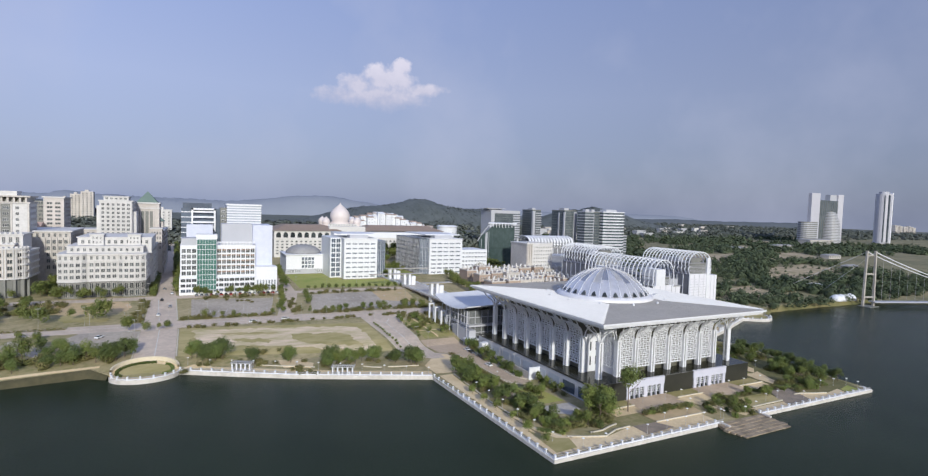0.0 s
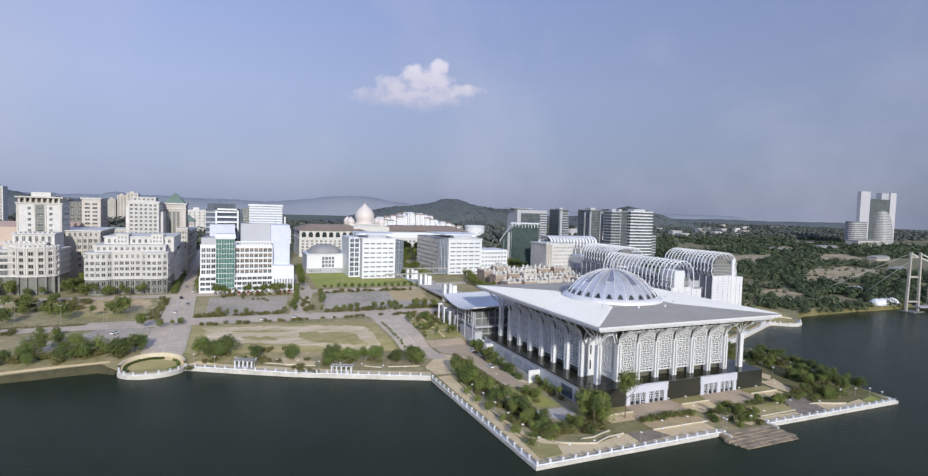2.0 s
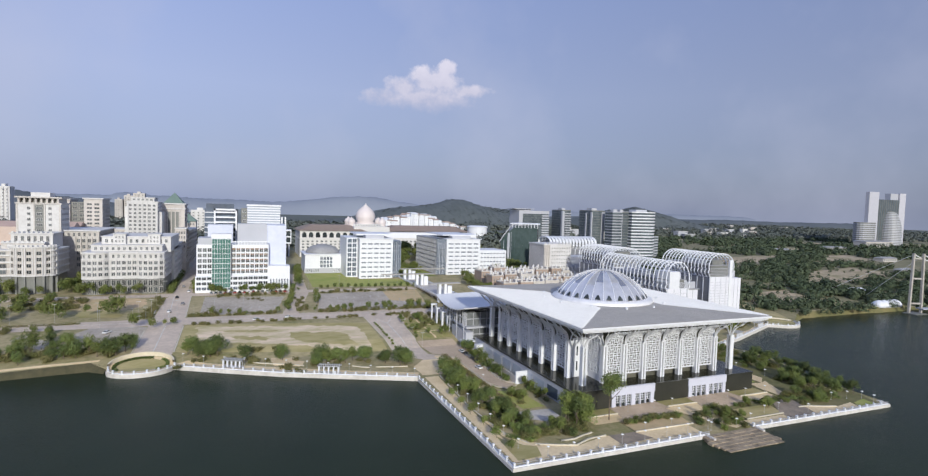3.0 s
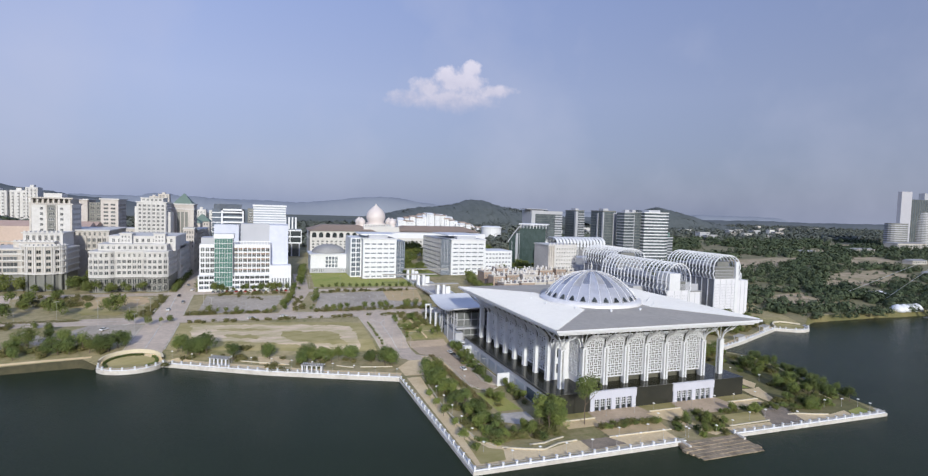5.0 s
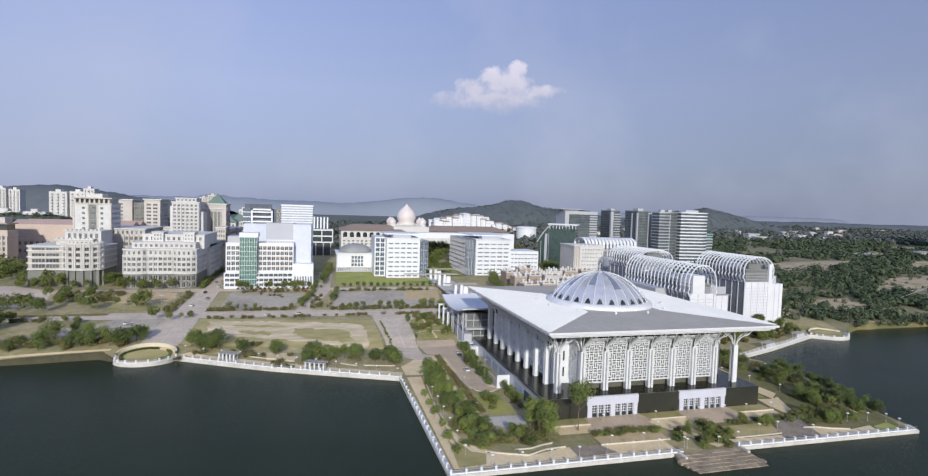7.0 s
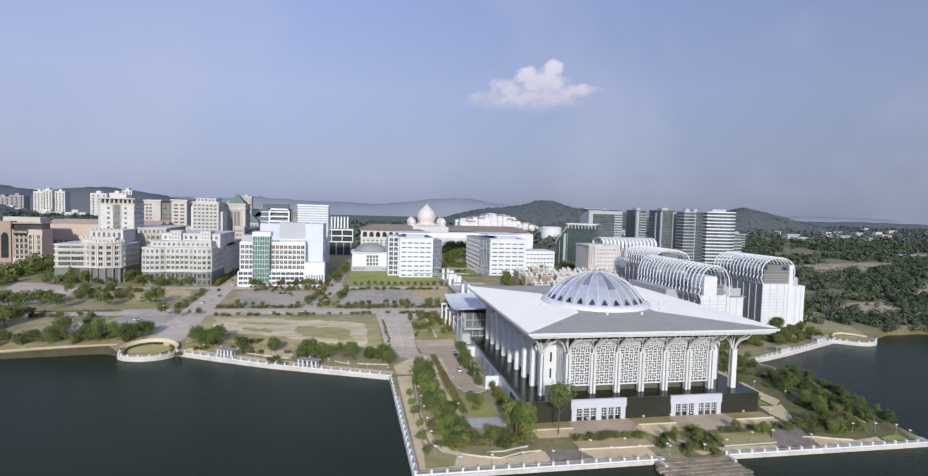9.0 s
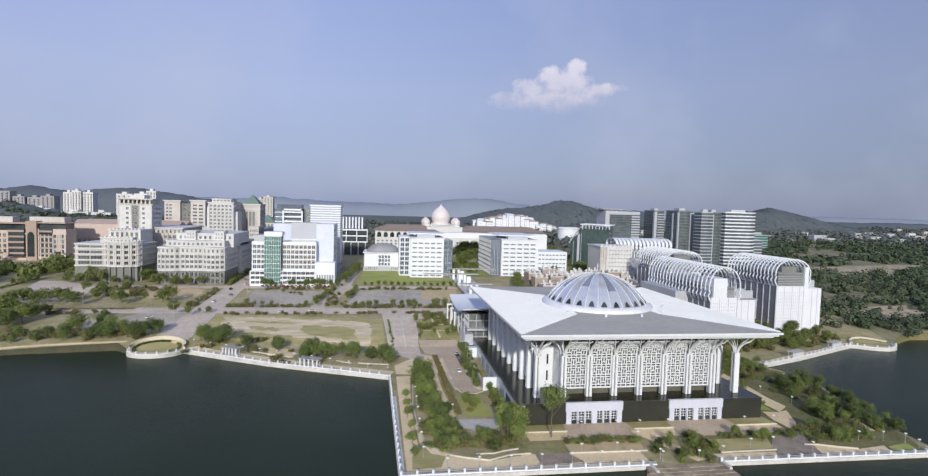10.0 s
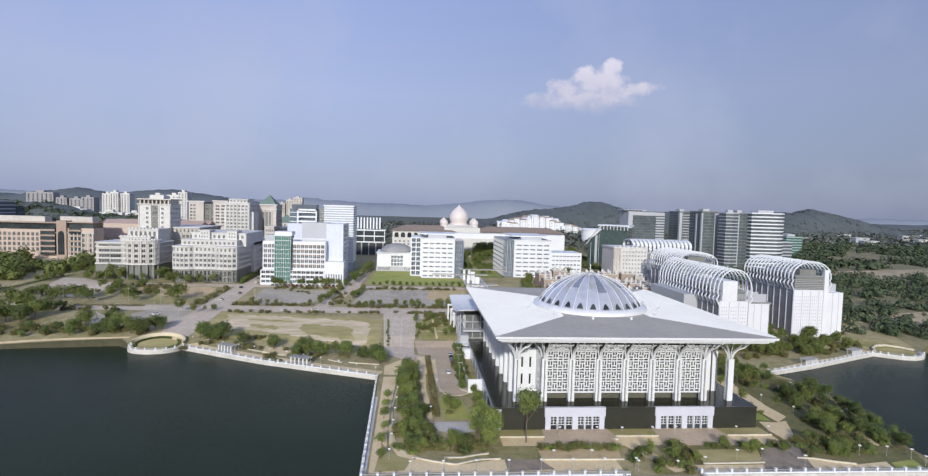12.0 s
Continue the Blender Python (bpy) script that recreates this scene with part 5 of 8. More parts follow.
mass(d3, "pale_corner", -0.5, 0.9, -0.6, 2, 0, 60, GREY_WALL)
banded_tower((427.4, 505.0, 14.4), 13.5, 14, 60.5, GLASS_SMOKE, 17, "dark curved office tower with grey bands", 0.9, solid=GREY_WALL)
rc_ = banded_tower((441.2, 508.0, 14.4), 12.0, 20, 60.5, GLASS_SMOKE, 17, "recessed dark glazed link between two towers", 0.4, solid=GREY_STONE)
mass(rc_, "pale_strip", -0.2, 1.6, -1.6, 2, 0, 59, GREY_WALL)
r2 = banded_tower((453.4, 502.0, 14.4), 42.2, 30, 61.0, GLASS_SMOKE, 16, "rounded office tower with white balcony bands", 1.35, round_right=22, solid=WHITE)
banded_tower((494.0, 530.0, 14.7), 26, 20, 30, GLASS_SMOKE, 8, "low banded office block", 1.2, solid=GREY_WALL)

gl = thing("glass_building", (283.9, 509.1, 14.4), "dark green glazed building with sloping side and flat roof", "office building", turn=-33.0, size=(0.7, 0.7, 1.06))
bm = bmesh.new()
pts = [(0, 0), (55, 0), (55, 40.5), (22, 40.5), (0, 27)]
lo = [bm.verts.new((x, 0, z)) for x, z in pts]
hi = [bm.verts.new((x, 36, z)) for x, z in pts]
bm.faces.new(lo)
bm.faces.new(hi[::-1])
for i in range(5):
    bm.faces.new((lo[i], hi[i], hi[(i + 1) % 5], lo[(i + 1) % 5]))
part("glass_body", bm, GLASS_DARKGREEN, gl)
for k in range(9):
    mass(gl, "fin", 4 + k * 5.7, 4.5 + k * 5.7, -0.6, 0.1, 0, 26 + min(k * 4, 13.8), GREY_WALL if k < 3 else GLASS_DARKGREEN)
mass(gl, "roof_slab", 14, 58, -4, 34, 42.2, 43.2, WHITE)
for k in range(9):
    mass(gl, "roof_post", 17 + k * 4.8, 17.8 + k * 4.8, -3.0, -2.2, 38.5, 42.2, WHITE)
bm = bmesh.new()
sweep(bm, [(-2.0, -1.0, 24.0), (6, -1.0, 32.5), (14, -1.0, 39.5), (20, -1.0, 42.4)], 2.2, 1.0, side=(0, 1, 0))
part("sloping_edge", bm, GREY_WALL, gl, "pale curved edge beam")
mass(gl, "pale_pier", 10.5, 13.5, -2.0, 1.0, 0, 33, GREY_WALL)

# ---- ribbed vault halls
# louvre grey made darker by the side wall's shade, painted into the colour
SLATE = material("grey_louvre_cladding", (0.24, 0.245, 0.26), 0.6, col2=(0.17, 0.175, 0.185), fine=0.8, coarse=0.1, amount=0.5, stretch=(1, 1, 4))
def vault_hall(at, w, depth, eave, rise, ribs, label, body_h, foot=6.0, turn=0.0, rib=0.5):
    """A hall with a louvred upper floor under white arched ribs that stand outside its roof."""
    o = thing("vault_hall", at, label, "hall", "ribbed vault halls", turn=turn)
    mass(o, "wall", 0, w, 0, depth, 0, body_h, PANEL, "pale perforated panelled wall")
    for x0, x1 in ((-0.25, -0.02), (w + 0.02, w + 0.25)):
        mass(o, "side_cladding", x0, x1, 0.3, depth - 0.3, 0, body_h - 0.2, SLATE, "louvred side cladding with shade mixed into its grey")
    n = max(3, int(w / 4.2))
    for k in range(n + 1):
        mass(o, "wall_seam", w * k / n - 0.12, w * k / n + 0.12, -0.14, 0.01, 0.3, body_h - 0.3, GREY_WALL)
    bm = bmesh.new()
    for k in range(n):
        for i in range(3):
            x = w * (k + 0.25 + 0.25 * i) / n
            for j in range(int(body_h / 1.9) - 1):
                box(bm, x - 0.2, x + 0.2, -0.03, 0.06, 1.4 + 1.9 * j, 2.1 + 1.9 * j)
    part("slot_windows", bm, GREY_WALL, o, "rows of tiny grey slots in the panels")
    nd = int(depth / 5.5)
    for k in range(nd + 1):
        for x in (-0.45, w + 0.2):
            mass(o, "side_post", x, x + 0.25, depth * k / nd - 0.3, depth * k / nd + 0.3, 0.3, body_h - 0.3, WHITE)
    mass(o, "louvre_floor", 1.2, w - 1.2, 1.2, depth - 1.2, body_h, eave + 1.5, GREY_STONE, "dark louvred upper floor")
    for k in range(6):
        z = body_h + 0.5 + k * (eave - body_h) / 6
        mass(o, "louvre_blade", 0.6, w - 0.6, 0.6, depth - 0.6, z, z + 0.25, GREY_WALL)
    mass(o, "roof_deck", 0.8, w - 0.8, 0.8, depth - 0.8, eave + 1.5, eave + 1.9, ROOF_GREY)
    if rise > 6:
        mass(o, "plant_house", w * 0.3, w * 0.8, depth * 0.1, depth * 0.22, eave + 1.9, eave + 5.2, GREY_STONE, "dark louvred plant room")
        mass(o, "plant_house", w * 0.35, w * 0.65, depth * 0.4, depth * 0.75, eave + 1.9, eave + 4.4, GREY_WALL)
    for r in range(ribs):
        y = depth * (r + 0.0) / (ribs - 1)
        bm = bmesh.new()
        pts = [(-0.2, y, eave - foot)]
        pts += [(-2.0, y, eave - foot * 0.4), (-0.9, y, eave - 0.6)]
        pts += [(w / 2 + (w / 2 + 1.6) * math.cos(math.pi - math.pi * i / 14), y, eave + 0.6 + rise * math.sin(math.pi * i / 14) ** 0.85) for i in range(15)]
        pts += [(w + 0.9, y, eave - 0.6), (w + 2.0, y, eave - foot * 0.4), (w + 0.2, y, eave - foot)]
        sweep(bm, pts, rib, 0.6, side=(0, 1, 0))
        part("arch_rib", bm, WHITE, o)
    for i in range(1, 14):
        bm = bmesh.new()
        a = math.pi - math.pi * i / 14
        p = (w / 2 + (w / 2 + 1.6) * math.cos(a), eave + 0.6 + rise * math.sin(math.pi * i / 14) ** 0.85)
        sweep(bm, [(p[0], 0, p[1]), (p[0], depth, p[1])], 0.24, 0.24)
        part("purlin", bm, WHITE, o)
    return o


va = vault_hall((267.5, 243.0, 4.2), 15.5, 66, 27.5, 12.5, 19, "white hall with ribbed vault and dark louvred floor", 24.0)
mass(va, "end_wall", 1.0, 9.0, -0.3, 12, 24.0, 34.5, WHITE, "white end wall under the ribs")
mass(va, "west_block", -8.0, -0.5, 22, 64, 0, 24.0, GREY_WALL)
mass(va, "side_block", 15.7, 33.0, 8, 60, 0, 21.5, PANEL)
for k in range(5):
    mass(va, "wall_seam", 15.8 + k * 4.2, 16.0 + k * 4.2, 7.86, 8.01, 0.3, 21.2, GREY_WALL)
mass(va, "side_roof", 15.6, 34.0, 7.6, 60, 21.5, 22.1, ROOF_GREY)
for k in range(7):
    mass(va, "side_fin", 16.5, 32.0, 9.5 + k * 7, 10.1 + k * 7, 22.1, 26.5, GREY_WALL)
vb = vault_hall((322.5, 262.0, 5.4), 20.0, 44, 32.5, 9.5, 15, "tall white hall with ribbed vault over panelled walls", 26.5)
mass(vb, "side_block", 20.3, 31.5, 2, 40, 0, 25.0, PANEL)
for k in range(3):
    mass(vb, "wall_seam", 21.5 + k * 3.6, 21.7 + k * 3.6, 1.86, 2.01, 0.3, 24.7, GREY_WALL)
mass(vb, "corner_pylon", 17.6, 20.2, -0.4, 1.0, 0, 38.0, WHITE)
mass(vb, "side_house", 21, 30, 6, 24, 25, 29.5, GREY_WALL)
vault_hall((284.0, 318.0, 9.2), 24.0, 42, 30.0, 8.0, 13, "white ribbed hall set behind the others", 24.0)
vc = vault_hall((301.0, 456.0, 13.6), 20.0, 52.0, 28.5, 6.5, 15, "white hall with low ribbed roof behind a square tower", 24.0, 4.0, -90, 2.3)
mass(vc, "front_block", 42, 62, -14, 48, 0, 20, GREY_WALL)

sq = thing("square_tower", (263.5, 384.0, 12.4), "square beige tower with screened white front", "tower")
mass(sq, "wall", 0, 26.5, 0, 26, 0, 32.5, BEIGE)
mass(sq, "screen_front", 5.6, 26.9, -0.5, 0.1, 4, 32.8, WHITE_STONE)
windows(sq, "S", -0.55, 6.5, 26.2, 6, 31.5, 8, 8, (0.42, 0.42))
for k in range(3):
    mass(sq, "fin", 0.6 + k * 2.0, 1.5 + k * 2.0, -0.7, 0.1, 0, 33, BEIGE)
ledge(sq, 0, 26.5, 0, 26, 32.5, WHITE_STONE, 0.6, 0.9)
for k in range(8):
    mass(sq, "merlon", 0.4 + k * 3.5, 1.6 + k * 3.5, -0.4, 0.6, 33.4, 34.6, WHITE_STONE)

# low brown court buildings with domed kiosks
r = random.Random(11)
for k in range(24):
    x = 203 + (k % 8) * 12.8 + r.uniform(-1.5, 1.5)
    y = 338 + (k // 8) * 21 + r.uniform(-3, 3)
    w, d, h = r.uniform(9, 12), r.uniform(10, 15), r.uniform(8, 11.5) + (k // 8) * 1.2
    o = thing("court_building", (x, y, ground_at(y) - 0.3), "low brown building with white parapets", "low building", "brown court buildings", turn=0)
    mass(o, "wall", 0, w, 0, d, 0, h, (BROWN, BROWN, BEIGE, TAUPE)[k % 4])
    parapet(o, -0.2, w + 0.2, -0.2, d + 0.2, h, BEIGE, 0.8, 0.6)
    windows(o, "S", -0.05, 0.6, w - 0.6, 2, h - 0.5, 4, 2, (0.45, 0.6), frame=BEIGE)
    for i in range(5):
        bm = bmesh.new()
        lathe(bm, [(0.75, h + 0.2), (0.75, h + 1.8), (0.95, h + 1.9), (0.8, h + 2.6), (0.35, h + 3.1), (0, h + 3.3)], 8, w * (0.1 + 0.2 * i), 0.8 if i % 2 == 0 else d - 1.2)
        part("kiosk", bm, WHITE_STONE, o)

# the long reddish complex and the glazed block on the far side of the woods
PINK_RENDER = material("pinkish_render", (0.60, 0.48, 0.41), 0.8, col2=(0.47, 0.37, 0.31), amount=0.35, fine=0.6, coarse=0.06)
red = thing("ministry_building", (-285.0, 516.0, 14.6), "long brown ministry building with arcaded floors and central portal", "office building")
mass(red, "wall", -60, 58, 0, 16, 0, 27, PINK_RENDER)
mass(red, "wall", 58, 91, -4, 12, 0, 29, PINK_RENDER)
for k in range(7):
    mass(red, "cream_pier", 69.6 + k * 3.4, 70.6 + k * 3.4, -4.7, -3.9, 0, 24, BEIGE)
ledge(red, 58, 91, -4, 12, 24, BEIGE, 0.6, 0.9)
for x0, x1, y in ((-58, 57, -0.05), (79, 90.4, -4.05)):
    windows(red, "S", y, x0, x1, 6, 25, int((x1 - x0) / 4), 4, (0.58, 0.72), frame=BEIGE)
mass(red, "upper_floor", -58, 56, 2, 15, 27, 33, GLASS_DARK)
ledge(red, -60, 58, 0, 16, 33, BROWN, 1.0, 1.2)
mass(red, "portal", 58.8, 67.6, -5.6, 4, 0, 36, BROWN)
bm = bmesh.new()
pts = [(60.2, 4.0), (65.8, 4.0), (65.8, 22.0)] + [(63 + 2.8 * math.cos(a), 22 + 4.4 * math.sin(a)) for a in [math.pi * i / 8 for i in range(1, 8)]] + [(60.2, 22.0)]
lo = [bm.verts.new((x, -5.85, z)) for x, z in pts]
hi = [bm.verts.new((x, -5.5, z)) for x, z in pts]
bm.faces.new(lo)
for i in range(len(pts)):
    bm.faces.new((lo[i], hi[i], hi[(i + 1) % len(pts)], lo[(i + 1) % len(pts)]))
part("portal_arch", bm, GLASS_DARK, red, "tall dark arch of the portal")
for x0, x1 in ((44, 57), (69, 80)):
    mass(red, "louvre_bay", x0, x1, -4.6, 2, 4, 29, GLASS_DARK, "dark louvred bay")
    for k in range(5):
        mass(red, "louvre_ledge", x0, x1, -5.2, -4.5, 6 + k * 5, 7.6 + k * 5, BROWN)
mass(red, "upper_floor", 68, 89.5, -2, 11, 29, 34, GLASS_DARK)
ledge(red, 67.6, 90.5, -4, 12, 34, BROWN, 0.6, 0.9)
mass(red, "attic", 57, 86, 3, 14, 34, 39.6, BEIGE)
mass(red, "attic", -10, 42, 5, 15, 34, 39.2, BEIGE)
PINK_TILE = material("pinkish_roof", (0.46, 0.34, 0.29), 0.8, col2=(0.36, 0.26, 0.22), fine=0.8)
long = thing("long_building", (-192.0, 560.0, 15.0), "long pinkish brown warehouse-like building", "building")
mass(long, "wall", -20, 75, 0, 40, 0, 32, PINK_RENDER)
windows(long, "S", -0.05, -18, 74, 4, 18, 20, 2, (0.5, 0.5), frame=BEIGE)
ledge(long, -20, 75, 0, 40, 18, BEIGE, 0.6, 0.8)
for y0, z in ((0, 32), (20, 32)):
    bm = bmesh.new()
    vs = [bm.verts.new(p) for p in ((-22, y0, z), (77, y0, z), (77, y0 + 20, z), (-22, y0 + 20, z), (-22, y0 + 10, z + 4), (77, y0 + 10, z + 4))]
    for q in ((0, 1, 5, 4), (2, 3, 4, 5), (0, 4, 3), (1, 2, 5), (3, 2, 1, 0)):
        bm.faces.new([vs[i] for i in q])
    part("pitched_roof", bm, PINK_TILE, long, "reddish pitched roof")
gll = thing("glazed_block", (-476.0, 640.0, 16.0), "glazed office block with white sloping frame", "office building")
mass(gll, "glass_body", 0, 95, 0, 40, 0, 50, GLASS_BLUE)
for k in range(11):
    mass(gll, "floor_band", -0.5, 95.5, -0.6, 40, 4 + k * 4.5, 5.4 + k * 4.5, GREY_WALL)
mass(gll, "white_frame", 92, 97, -3, 4, 0, 56, WHITE)

# apartment slabs and houses far behind
# grey render of the far slabs, with haze mixed into its tone
APARTMENT_GREY = material("weathered_grey_render", (0.36, 0.35, 0.355), 0.85, col2=(0.28, 0.27, 0.275), amount=0.4, fine=0.5, coarse=0.06)
r = random.Random(5)


def slab(at, w, d, h, label, mat):
    o = thing("apartment_block", at, label, "apartment block", "far apartment blocks")
    mass(o, "wall", 0, w, 0, d, 0, h, mat)
    n = max(3, int(w / 7))
    for k in range(n):
        mass(o, "bay", w * (k + 0.1) / n, w * (k + 0.6) / n, -1.2, 0.1, 0, h - 1 - r.random() * 2, mat)
    windows(o, "S", -1.25, 0.6, w - 0.6, 3, h - 2, n, max(3, int(h / 5)), (0.3, 0.4), frame=mat)
    mass(o, "roof_house", w * 0.3, w * 0.6, d * 0.2, d * 0.7, h, h + 3.5, mat)
    return o


for x, y, w, h in ((-479, 1036, 16, 62), (-462, 1030, 15, 65), (-446, 1036, 16, 63), (-612, 1036, 47, 61), (-563, 1040, 19, 52), (-542, 1044, 22, 51), (-518, 1040, 22, 54), (-690, 1000, 40, 58), (-800, 980, 60, 60), (-345, 935, 24, 61), (-320, 941, 22, 62), (-299, 935, 15, 67)):
    slab((x, y, 20), w, 18, h, "far grey apartment slab" if x < -490 else "far white apartment slab", APARTMENT_GREY if x < -490 else WHITE_STONE)
for x, y, w, h in ((-248, 1400, 15, 53), (-232, 1410, 19, 62), (-212, 1400, 23, 68), (-69, 900, 13, 41), (-52, 905, 28, 40)):
    slab((x, y, 20.3), w, 20, h, "far pale apartment tower" if y > 1000 else "long white building among the hill woods", BEIGE if y > 1000 else WHITE_STONE)
for x, w, h in ((3395, 38, 46), (3440, 34, 44), (3486, 50, 38), (3546, 30, 42), (3582, 34, 37)):
    slab((x, 1500, 16), w, 30, h, "far pale apartment slab beyond the lake", BEIGE)
for k in range(92):
    s = k / 91
    x = 278 + 176 * s + r.uniform(-6, 6)
    y = 1040 + 60 * ((k * 7) % 11) / 11
    top = (46 + 15 * (x - 285) / 70 if x < 355 else 61 - 30 * (x - 355) / 97) + r.uniform(-8, 1)
    o = thing("hillside_house", (x, y, 20), "white hillside house with reddish roof", "house", "hillside houses")
    w = r.uniform(9, 14)
    mass(o, "wall", 0, w, 0, 12, 0, top - 20 + 3, WHITE)
    bm = bmesh.new()
    z = top - 17
    vs = [bm.verts.new(p) for p in ((-0.6, -0.6, z), (w + 0.6, -0.6, z), (w + 0.6, 12.6, z), (-0.6, 12.6, z), (-0.6, 6, z + 2.4), (w + 0.6, 6, z + 2.4))]
    for q in ((0, 1, 5, 4), (2, 3, 4, 5), (0, 4, 3), (1, 2, 5), (3, 2, 1, 0)):
        bm.faces.new([vs[i] for i in q])
    part("pitched_roof", bm, BROWN if k % 3 else WHITE, o)
    windows(o, "S", -0.05, 0.4, w - 0.4, 6, top - 18, 2, max(2, int((top - 24) / 6)), (0.22, 0.3), frame=WHITE, pane=GLASS_BLUE)
for x, w, h in ((-408, 28, 38), (-366, 36, 34), (-326, 26, 34)):
    slab((x, 820, 18.0), w, 14, h, "long low white building in the woods", WHITE_STONE)
tank = thing("civic_drum", (378.6, 812.0, 18.0), "white round building among trees", "building")
bm = bmesh.new()
lathe(bm, [(17, 0), (17, 25), (18, 25), (18, 26.5), (14, 28)], 28, 17, 17)
part("wall", bm, WHITE, tank)

# twin-like towers across the lake
SILVER_WALL = material("silver_grey_cladding", (0.50, 0.50, 0.54), 0.45, col2=(0.42, 0.42, 0.46), amount=0.3, fine=0.3)
dtA = thing("high_rise", (1340.0, 763.0, 17.0), "pair of white high-rises with dark curved glass front", "skyscraper", "far high-rises")
bm = bmesh.new()
prism(bm, [(0, 2), (26, -3), (28, 8), (0, 10)], 0, 124)
part("white_slab", bm, SILVER_WALL, dtA)
mass(dtA, "dark_glass", 22, 114, 2, 20, 0, 108, GLASS_SMOKE, "dark curtain wall")
for k in range(11):
    mass(dtA, "mullion", 30 + k * 7.8, 30.8 + k * 7.8, 1.4, 2.1, 4, 107, GREY_STONE)
OVAL = [(26.0 * math.sqrt(max(0.0, 1 - (z / 84.0) ** 3)), z) for z in [84.0 * i / 22 for i in range(23)]]
bm = bmesh.new()
lathe(bm, OVAL, 24, 80, 4)
part("curved_front", bm, GREY_STONE, dtA, "grey banded bullet-shaped front", smooth=True)
for rr_, z in OVAL[:-2]:
    bm = bmesh.new()
    lathe(bm, [(rr_ + 0.1, z + 0.2), (rr_ + 0.7, z + 0.3), (rr_ + 0.4, z + 2.3), (rr_ - 0.4, z + 2.4)], 24, 80, 4)
    part("floor_band", bm, GREY_WALL, dtA)
bm = bmesh.new()
prism(bm, [(112, 2), (124, -4), (132, 16), (112, 20)], 0, 124)
part("white_slab", bm, SILVER_WALL, dtA)
mass(dtA, "roof_house", 84, 112, 6, 18, 108, 123, GREY_WALL)
bm = bmesh.new()
prism(bm, arc(-18, -2, 26, 18, 0, 360, 20)[:-1], 0, 54)
part("low_tower", bm, GREY_STONE, dtA, "lower rounded banded tower")
for k in range(11):
    bm = bmesh.new()
    prism(bm, arc(-18, -2, 26.6, 18.6, 0, 360, 20)[:-1], 3 + k * 4.6, 4.9 + k * 4.6)
    part("floor_band", bm, GREY_WALL, dtA)
dtB = thing("high_rise", (1672.0, 759.0, 17.0), "slender silver high-rise with dark window strip", "skyscraper", "far high-rises")
bm = bmesh.new()
prism(bm, arc(21, 18, 21, 18, 0, 360, 24)[:-1], 0, 136)
part("glass_body", bm, SILVER_WALL, dtB, "silver rounded shaft")
for x0, x1, y in ((3.0, 6.0, 7.5), (10.5, 15.5, 0.6), (30.5, 35.0, 2.6), (37.0, 39.5, 7.0)):
    mass(dtB, "window_strip", x0, x1, y - 1.2, y + 5, 4, 132, GLASS_SMOKE, "dark window strip")
mass(dtB, "white_edge", 22.5, 27.5, -1.4, 4, 0, 139, PANEL, "white vertical fin")
bm = bmesh.new()
prism(bm, arc(21, 18, 13, 11, 0, 360, 20)[:-1], 136, 142)
part("crown", bm, GREY_WALL, dtB)


def ragged(pts, step, amp):
    """The same outline with worn, wavering edges."""
    out = []
    for a, b in zip(pts, pts[1:] + pts[:1]):
        n = max(1, int(math.dist(a, b) / step))
        for i in range(n):
            p = Vector(a).lerp(Vector(b), i / n)
            out.append((p.x + amp * noise.noise(Vector((p.x * 0.35, p.y * 0.35, 1.0))), p.y + amp * noise.noise(Vector((p.x * 0.35, p.y * 0.35, 7.0)))))
    return out


# ---- roads, car parks, lawns and paths, laid over the ground
drape("road", [(-19, 256), (-3, 256), (-3, 300), (-5, 372), (-10, 460), (-20, 913), (-31, 913), (-17.4, 460), (-16.6, 375), (-19, 370)], 0.06, ROAD, "straight pale avenue rising between office blocks", "road")
drape("road", [(-260, 303), (-260, 315), (-19, 316), (145, 313), (150, 302), (109, 300), (90, 300), (-3, 302), (-19, 302)], 0.07, ROAD, "pale cross street in front of car parks", "road")
drape("road", [(-120, 371), (-120, 381), (145, 383), (148, 374)], 0.08, ROAD, "pale street along the office fronts", "road")
drape("road", [(47, 314), (56, 314), (68, 372), (70, 460), (60, 460), (59, 372)], 0.09, ROAD, "side road between two car parks", "road")
drape("road", [(91.5, 302), (117, 300), (115, 290), (110.5, 280), (109.8, 254), (110, 233), (120, 226), (131, 212), (131, 182), (120, 182), (117, 215), (108, 221), (97, 233), (95, 241)], 0.10, ROAD, "grey drive towards the mosque forecourt", "road")
drape("car_park", [(3, 320), (44, 320), (51, 362), (3, 368)], 0.05, ASPHALT, "empty grey asphalt car park", "car park")
drape("car_park", [(68, 320), (143, 317), (134, 370), (75, 367)], 0.05, ASPHALT, "empty stained asphalt car park", "car park")
drape("car_park", [(-50, 291), (-43.5, 304.5), (-32, 306), (-19.5, 300), (-17.2, 282), (-25, 276), (-41, 279)], 0.05, ASPHALT, "grey car park by the shore trees", "car park")
drape("car_park", [(-72, 288), (-69, 297), (-52, 279), (-55, 271.5)], 0.05, ASPHALT, "small grey car park among scrub", "car park")
drape("lawn", ragged([(-60, 341), (-39.7, 341), (-34.5, 322), (-54, 325)], 1.6, 2.4), 0.06, FIELD, "grassy patch beside the avenue", "lawn")
drape("car_park", [(-138, 345), (-140, 360), (-151, 399), (-136, 398), (-106, 380), (-97, 352), (-94, 332), (-116, 336)], 0.05, ROAD, "pale asphalt car park among hedges", "car park")
